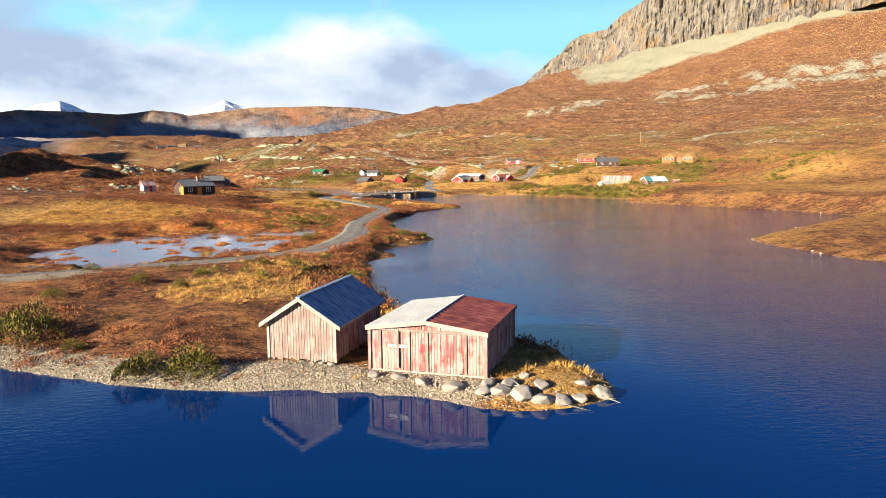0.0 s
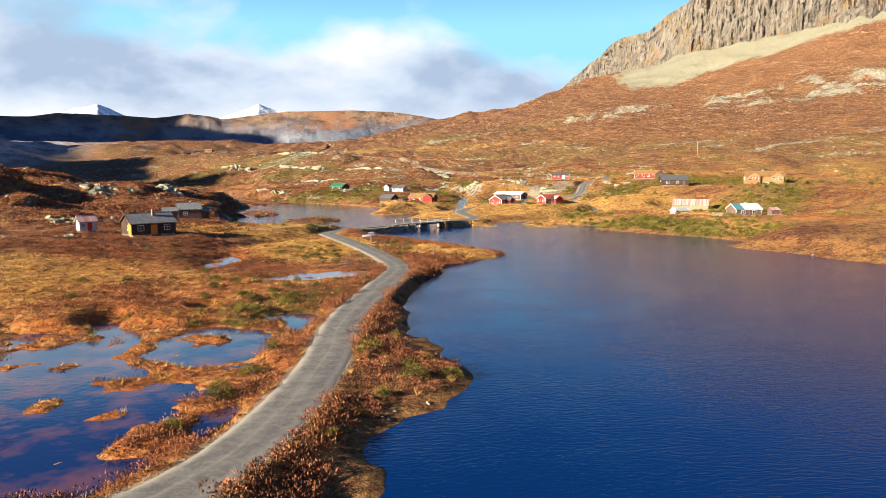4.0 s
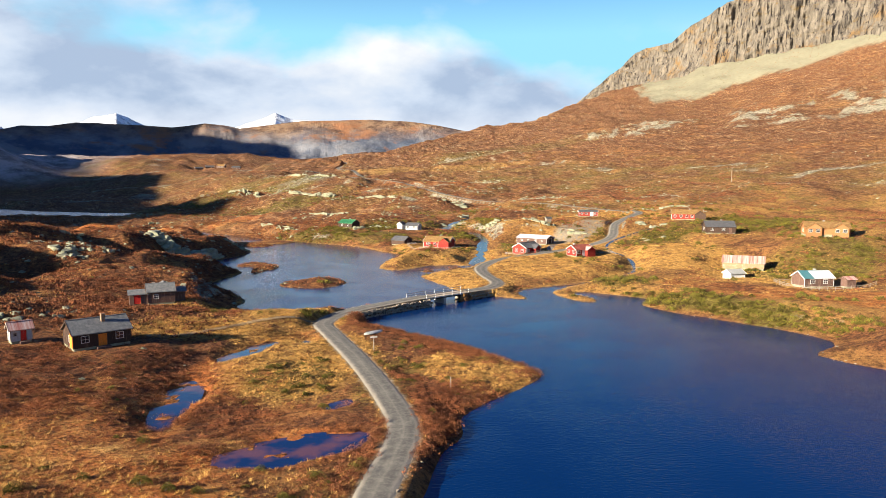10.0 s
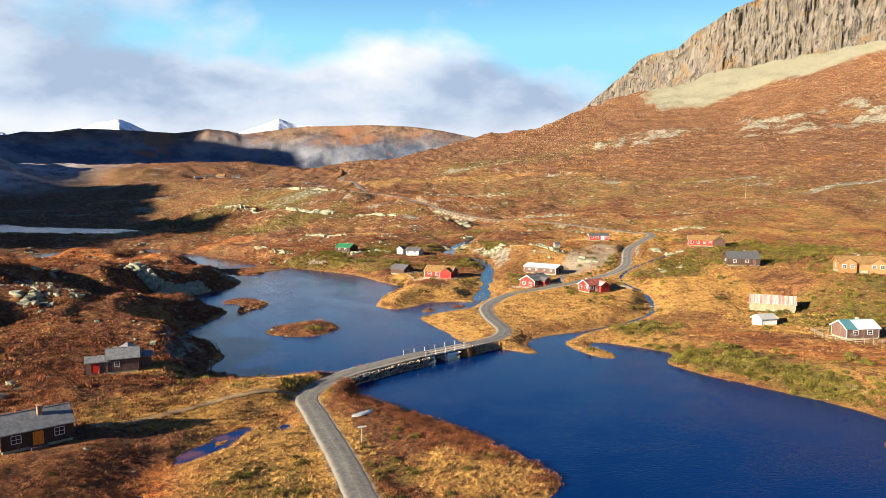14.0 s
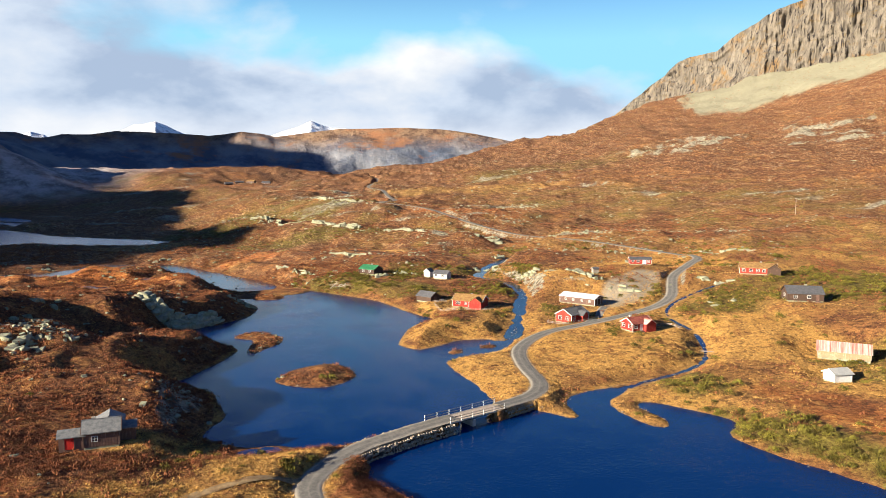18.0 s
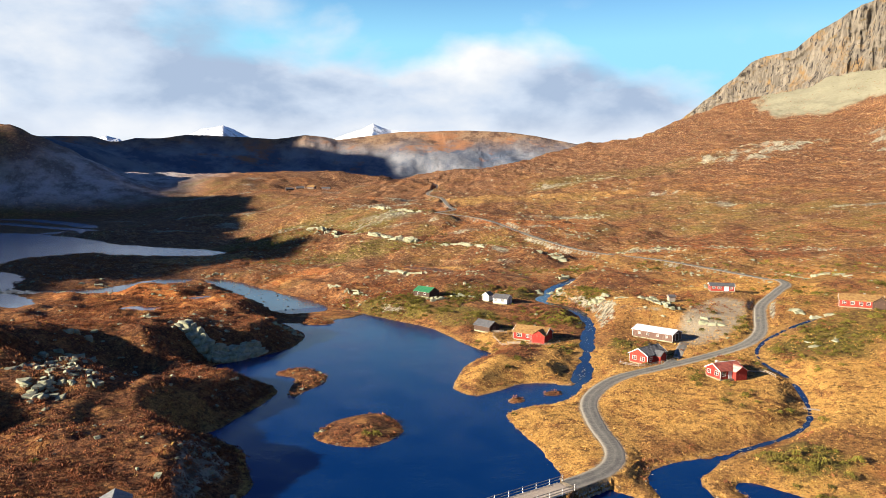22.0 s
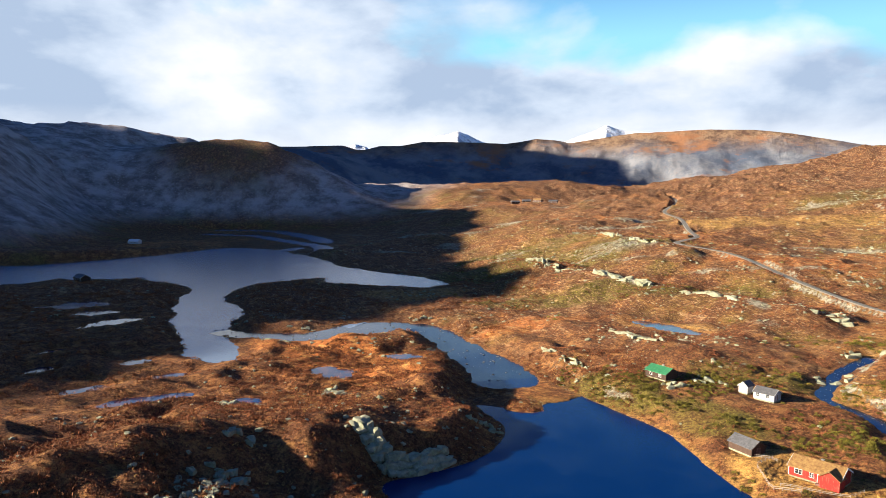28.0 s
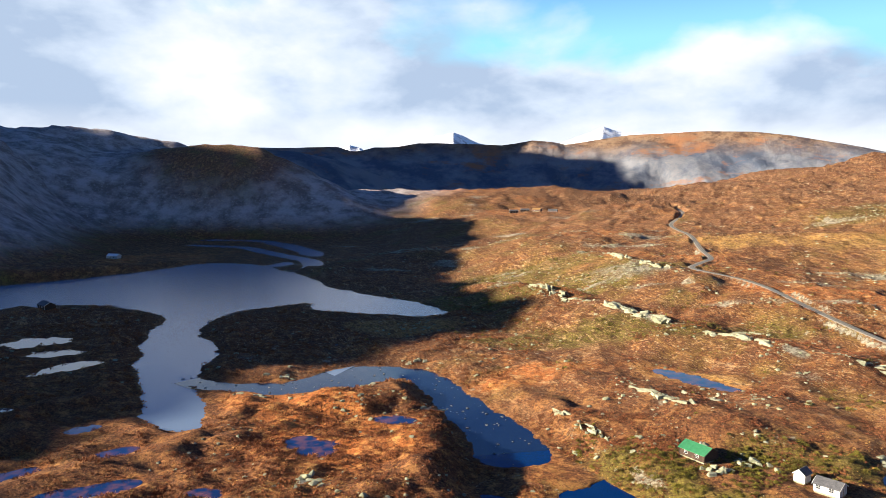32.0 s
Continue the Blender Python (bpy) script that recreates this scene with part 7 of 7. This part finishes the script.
def rock_face(points, high, n, seed, label):
    """A cracked rock wall: upright blocks side by side along a line, each a part."""
    r = random.Random(seed)
    root = thing("rock_outcrop", label, "rock", None, "rock outcrops")
    line = even(np.array([(x, y, 0.0) for x, y in points], float), 0.5)
    for i in range(n):
        k = min(int((i + r.uniform(0.2, 0.8)) / n * len(line)), len(line) - 2)
        p, d = line[k], line[k + 1] - line[k]
        w = 0.5 * len(line) / n
        for row in range(3):
            bm = hull_rock(r, 24, 1.0, 0.6)
            hh = high * r.uniform(0.7, 1.05) * (1 - 0.5 * abs(2 * i / (n - 1) - 1) ** 3) * (0.55 + 0.25 * row)
            inward = row * 1.5 + r.uniform(-0.4, 0.4)
            x, y = p[0] - d[1] / 0.5 * inward, p[1] + d[0] / 0.5 * inward
            bm.transform(Matrix.Translation((x, y, max(place_z(x, y), 0) + hh * 0.12)) @ Euler((r.uniform(-0.15, 0.15), r.uniform(-0.12, 0.12), math.atan2(d[1], d[0]) + r.uniform(-0.25, 0.25))).to_matrix().to_4x4()
                         @ Matrix.Diagonal((w * r.uniform(0.75, 1.1), 1.9, hh * 0.62, 1)))
            part("block", bm, M_rock, root)


rock_face([(-91, 361), (-83, 357.5), (-77.5, 356), (-72, 360.5), (-66, 370)], 4.6, 14, 901, "cracked green-grey rock wall falling to the tarn")
for i in range(46):
    x, y = (rnd.uniform(-120, -60), rnd.uniform(190, 420)) if i < 26 else (rnd.uniform(-20, 150), rnd.uniform(400, 560))
    if place_z(x, y) > 0.5:
        boulder(x, y, rnd.uniform(0.5, 1.4), i % 4, "grey lichen-covered boulder in the heather", "heath boulders")

M_causeway = plain_mat("causeway_stone", (0.20, 0.155, 0.11), (0.38, 0.32, 0.245), 1.6, 0.9, 0, 0.5, None, 0.4)
# ---- bridge, causeway and small things by the road ----
A, B = Vector((7.6, 264.6, 0)), Vector((17.8, 272.4, 0))
bl = (B - A).length
bt = math.degrees(math.atan2(B.y - A.y, B.x - A.x))
mid = (A + B) / 2
br = thing("bridge", "narrow plank bridge with white-grey timber railings", "bridge", pose(mid.x, mid.y, 0, 0, 0, bt))
part("deck_slab", boxed(-bl / 2 - 0.4, -2.0, 1.72, bl / 2 + 0.4, 2.0, 1.95, bevel=0.02), M_concrete, br)
n = round((bl + 0.8) / 0.28)
plank = None
for i in range(n):
    if plank is None:
        bm = boxed(-0.13, -1.95, 0, 0.13, 1.95, 0.07, bevel=0.012)
        plank = part("plank", bm, M_greytrim, br)
        pk = plank
    else:
        pk = new("plank", plank.data)
        pk.parent = br
    pk.location = (-bl / 2 - 0.4 + (i + 0.5) * (bl + 0.8) / n, 0, 1.955)
for y in (-1.3, 0.0, 1.3):
    part("girder", boxed(-bl / 2 - 0.3, y - 0.14, 1.35, bl / 2 + 0.3, y + 0.14, 1.72), M_tar, br)
part("pier", boxed(-1.2, -1.9, -1.5, -0.4, 1.9, 1.36, bevel=0.06), M_concrete, br, "grey concrete bridge pier")
for sx in (-1, 1):
    part("abutment", boxed(sx * (bl / 2 + 0.5) - 0.75, -2.3, -1.5, sx * (bl / 2 + 0.5) + 0.75, 2.3, 1.7, bevel=0.08), M_causeway, br, "masonry abutment")
for sy in (-1, 1):
    lo, hi = (-bl / 2 - 3.5, bl / 2 + 1.5) if sy > 0 else (-bl / 2 - 0.4, bl / 2 + 0.6)
    k = 7 if sy > 0 else 6
    for i in range(k):
        x = lo + (hi - lo) * i / (k - 1)
        part("railing_post", boxed(x - 0.055, sy * 2.0 - 0.055, 1.6, x + 0.055, sy * 2.0 + 0.055, 3.05, bevel=0.012), M_white, br)
    for z in (2.45, 2.95):
        part("railing_rail", boxed(lo - 0.2, sy * 2.0 - 0.11, z - 0.06, hi + 0.2, sy * 2.0 - 0.06, z + 0.06, bevel=0.01), M_greytrim, br)
# dry-stone faces of the causeway
cw = thing("causeway_wall", "rough dry-stone wall carrying the road over water", "stone wall", None, kind="structure")
stone_meshes = []
for k in range(5):
    bm = hull_rock(random.Random(800 + k), 14, 0.8)
    me = bpy.data.meshes.new("stone")
    bm.to_mesh(me), bm.free()
    me.materials.append(M_causeway)
    stone_meshes.append(me)
cl = even(ROAD[(ROAD[:, 1] > 247) & (ROAD[:, 1] < 266)], 0.62)
cd = np.gradient(cl[:, :2], axis=0)
cd /= np.linalg.norm(cd, axis=1, keepdims=True)
for sy, off in ((1, 2.55), (-1, 2.55)):
    for p, d in zip(cl, cd):
        for row in range(3):
            ob = new("stone", stone_meshes[rnd.randrange(5)])
            ob.parent = cw
            o = off + (2 - row) * 0.28 + rnd.uniform(-0.08, 0.08)
            ob.location = (p[0] + sy * d[1] * o, p[1] - sy * d[0] * o, 0.15 + row * 0.6 + rnd.uniform(-0.1, 0.1))
            ob.rotation_euler, ob.scale = (rnd.uniform(0, 6), rnd.uniform(0, 6), rnd.uniform(0, 6)), (rnd.uniform(0.34, 0.5),) * 3
cl2 = even(ROAD_ON[(ROAD_ON[:, 1] > 273) & (ROAD_ON[:, 1] < 281)], 0.62)
cd2 = np.gradient(cl2[:, :2], axis=0)
cd2 /= np.linalg.norm(cd2, axis=1, keepdims=True)
for sy in (1, -1):
    for p, d in zip(cl2, cd2):
        for row in range(2):
            ob = new("stone", stone_meshes[rnd.randrange(5)])
            ob.parent = cw
            o = 2.5 + (1 - row) * 0.4
            ob.location = (p[0] + sy * d[1] * o, p[1] - sy * d[0] * o, 0.3 + row * 0.65)
            ob.rotation_euler, ob.scale = (rnd.uniform(0, 6), rnd.uniform(0, 6), rnd.uniform(0, 6)), (rnd.uniform(0.34, 0.5),) * 3

# no holes are cut: solid dark slabs paint the shade inside three culverts
for k in (6, 11, 16):
    p, d = cl[k], cd[k]
    m = pose(p[0] + d[1] * 3.02, p[1] - d[0] * 3.02, 0.0, 0, 0, math.degrees(math.atan2(d[1], d[0])))
    for nm, bm, mat in (("culvert_mouth", boxed(-0.5, -0.06, -0.3, 0.5, 0.12, 1.0), M_iron), ("culvert_lintel", boxed(-0.8, -0.12, 1.0, 0.8, 0.2, 1.3, bevel=0.05), M_causeway)):
        part(nm, bm, mat, cw, "dark slab standing for a shaded culvert opening" if mat is M_iron else "stone lintel").matrix_basis = m


def rowing_boat(x, y, turn, label, upside=True, s=1.0):
    """A small clinker boat: hull shell, keel, thwarts."""
    root = thing("rowing_boat", label, "boat", None)
    bm = bmesh.new()
    rows = []
    for i in range(13):
        u = -1 + i / 6
        w = 0.72 * (1 - abs(u) ** 2.6) ** 0.7 + 0.02
        d = 0.55 * (1 - 0.25 * u * u)
        rows.append([bm.verts.new((u * 2.1, w * math.sin(a), d * (1 - math.cos(a)) + 0.12 * u * u)) for a in np.linspace(-1.35, 1.35, 9)])
    for a, b in zip(rows[:-1], rows[1:]):
        for j in range(8):
            bm.faces.new((a[j], a[j + 1], b[j + 1], b[j]))
    bmesh.ops.solidify(bm, geom=bm.faces[:], thickness=0.03)
    bmesh.ops.recalc_face_normals(bm, faces=bm.faces)
    part("hull", bm, M_boat, root)
    part("keel", boxed(-1.9, -0.03, -0.06, 1.9, 0.03, 0.03), M_greytrim, root)
    for u in (-0.9, 0.1, 1.0):
        part("thwart", boxed(u - 0.12, -0.55, 0.33, u + 0.12, 0.55, 0.36), M_greytrim, root)
    root.matrix_basis = pose(x, y, place_z(x, y) + (0.62 if upside else 0.1), 176 if upside else 0, 0, turn) @ Matrix.Diagonal((s, s, s, 1))
    return root


rowing_boat(-3.1, 225.5, 40, "white upturned rowing boat on the grass by the road", True, 1.05)


def post(x, y, h, label, arm=0.0, name="sign_post", r=0.07):
    root = thing(name, label, "post", pose(x, y, place_z(x, y), 0, 0, 20))
    part("shaft", boxed(-r, -r, -0.3, r, r, h, bevel=0.015), M_greytrim, root)
    if arm:
        part("sign_board", boxed(-arm / 2, -r - 0.03, h - 0.35, arm / 2, -r + 0.005, h - 0.1, bevel=0.01), M_white, root)
    return root


post(-2.6, 214.5, 2.6, "wooden post with a small pale board beside the road", 1.3)
post(9.2, 192.5, 1.6, "thin bare wooden stake in the grass")


def power_pole(x, y, h):
    root = thing("power_pole", "weathered timber power pole with a crossarm", "pole", pose(x, y, place_z(x, y), 0, 0, 30))
    bm = bmesh.new()
    bmesh.ops.create_cone(bm, cap_ends=True, segments=10, radius1=0.2, radius2=0.13, depth=h + 0.6, matrix=Matrix.Translation((0, 0, h / 2 - 0.3)))
    part("shaft", bm, M_greytrim, root)
    part("crossarm", boxed(-1.1, -0.08, h - 0.7, 1.1, 0.08, h - 0.52), M_greytrim, root)
    for dx in (-0.95, 0.0, 0.95):
        part("insulator", boxed(dx - 0.07, -0.07, h - 0.52, dx + 0.07, 0.07, h - 0.25, bevel=0.02), M_concrete, root)


power_pole(239, 588, 11)


def fence(points, label, high=1.0, gap=2.0, rails=2, mat=None, category="fence"):
    root = thing("fence", label, category)
    line = even(np.array([(*p, 0.0) for p in points], float), gap)
    mat = mat or M_greytrim
    for k, p in enumerate(line):
        z = place_z(p[0], p[1])
        ob = part("fence_post", boxed(-0.05, -0.05, -0.3, 0.05, 0.05, high, bevel=0.01), mat, root)
        ob.location = (p[0], p[1], z)
        if k and rails:
            q = line[k - 1]
            zq = place_z(q[0], q[1])
            for r in range(rails):
                a, b = Vector((q[0], q[1], zq + high * (0.45 + 0.42 * r))), Vector((p[0], p[1], z + high * (0.45 + 0.42 * r)))
                rail = part("fence_rail", boxed(-(b - a).length / 2 - 0.08, -0.02, -0.05, (b - a).length / 2 + 0.08, 0.02, 0.05), mat, root)
                rail.matrix_basis = Matrix.Translation((a + b) / 2) @ (b - a).to_track_quat("X", "Z").to_matrix().to_4x4()


fence([(104, 279), (103, 271), (108, 267), (118, 266), (126, 268)], "pale board fence round a brown cabin", 1.1)
fence([(104, 279), (110, 281)], "pale board fence beside a brown cabin", 1.1)
fence([(43, 362), (42, 358), (47, 354), (55, 358), (60, 363)], "grey rail fence before a red cabin", 0.9)
fence([(72, 347), (78, 345), (80, 340)], "grey rail fence beside a red cabin", 0.9)
fence([(9, 398), (5, 390), (8, 380), (14, 377)], "grey plank fence on the point", 0.9)
fence([(3, 400), (10, 396)], "grey plank fence by a shed", 0.9)
fence([(10, 381), (24, 380), (28, 386)], "low rail fence before a turf-roofed cabin", 0.8)
fence([(255, 580), (275, 560), (300, 545), (330, 532), (365, 522)], "row of snow-fence posts on the hillside", 1.6, 4.0, 0)
fence([(140, 680), (200, 665), (270, 655), (340, 650), (420, 655)], "long row of sheep-fence posts across the moor", 1.3, 5.0, 0)
fence([(430, 780), (480, 750), (540, 730), (620, 720)], "row of fence posts high on the slope", 1.6, 6.0, 0)
fb = thing("footbridge", "small grey plank footbridge across the brook", "bridge", pose(80.2, 321.5, 1.55, 0, 0, -20))
for k in range(5):
    part("plank", boxed(-1.9, -0.5 + k * 0.21, 0, 1.9, -0.31 + k * 0.21, 0.07), M_greytrim, fb)

# far cabins beyond the moor
for x, y, t, wm, rm, lab in ((-287, 1206, 20, M_tar, M_darkroof, "distant dark cabin on the moor"), (-268, 1200, -10, M_brownwall, M_sod, "distant brown cabin on the moor"), (-305, 1212, 30, M_tar, M_darkroof, "distant tarred cabin on a knoll"), (-250, 1218, 0, M_brownwall, M_darkroof, "distant brown cabin near the road"),
                             (-655, 655, 40, M_tar, M_darkroof, "dark farmhouse on the shaded shore"), (-610, 790, 10, M_greywall, M_whiteroof, "pale farmhouse in the shaded valley"), (-420, 560, -20, M_tar, M_darkroof, "dark cabin on the shaded tongue of land")):
    house("cabin", lab, "cabin", x, y, t, 12, 7, 2.6, 2.0, wm, rm, M_white, windows=[("f", -2, 0.8, 1.2, 1.1), ("f", 2, 0.8, 1.2, 1.1)])
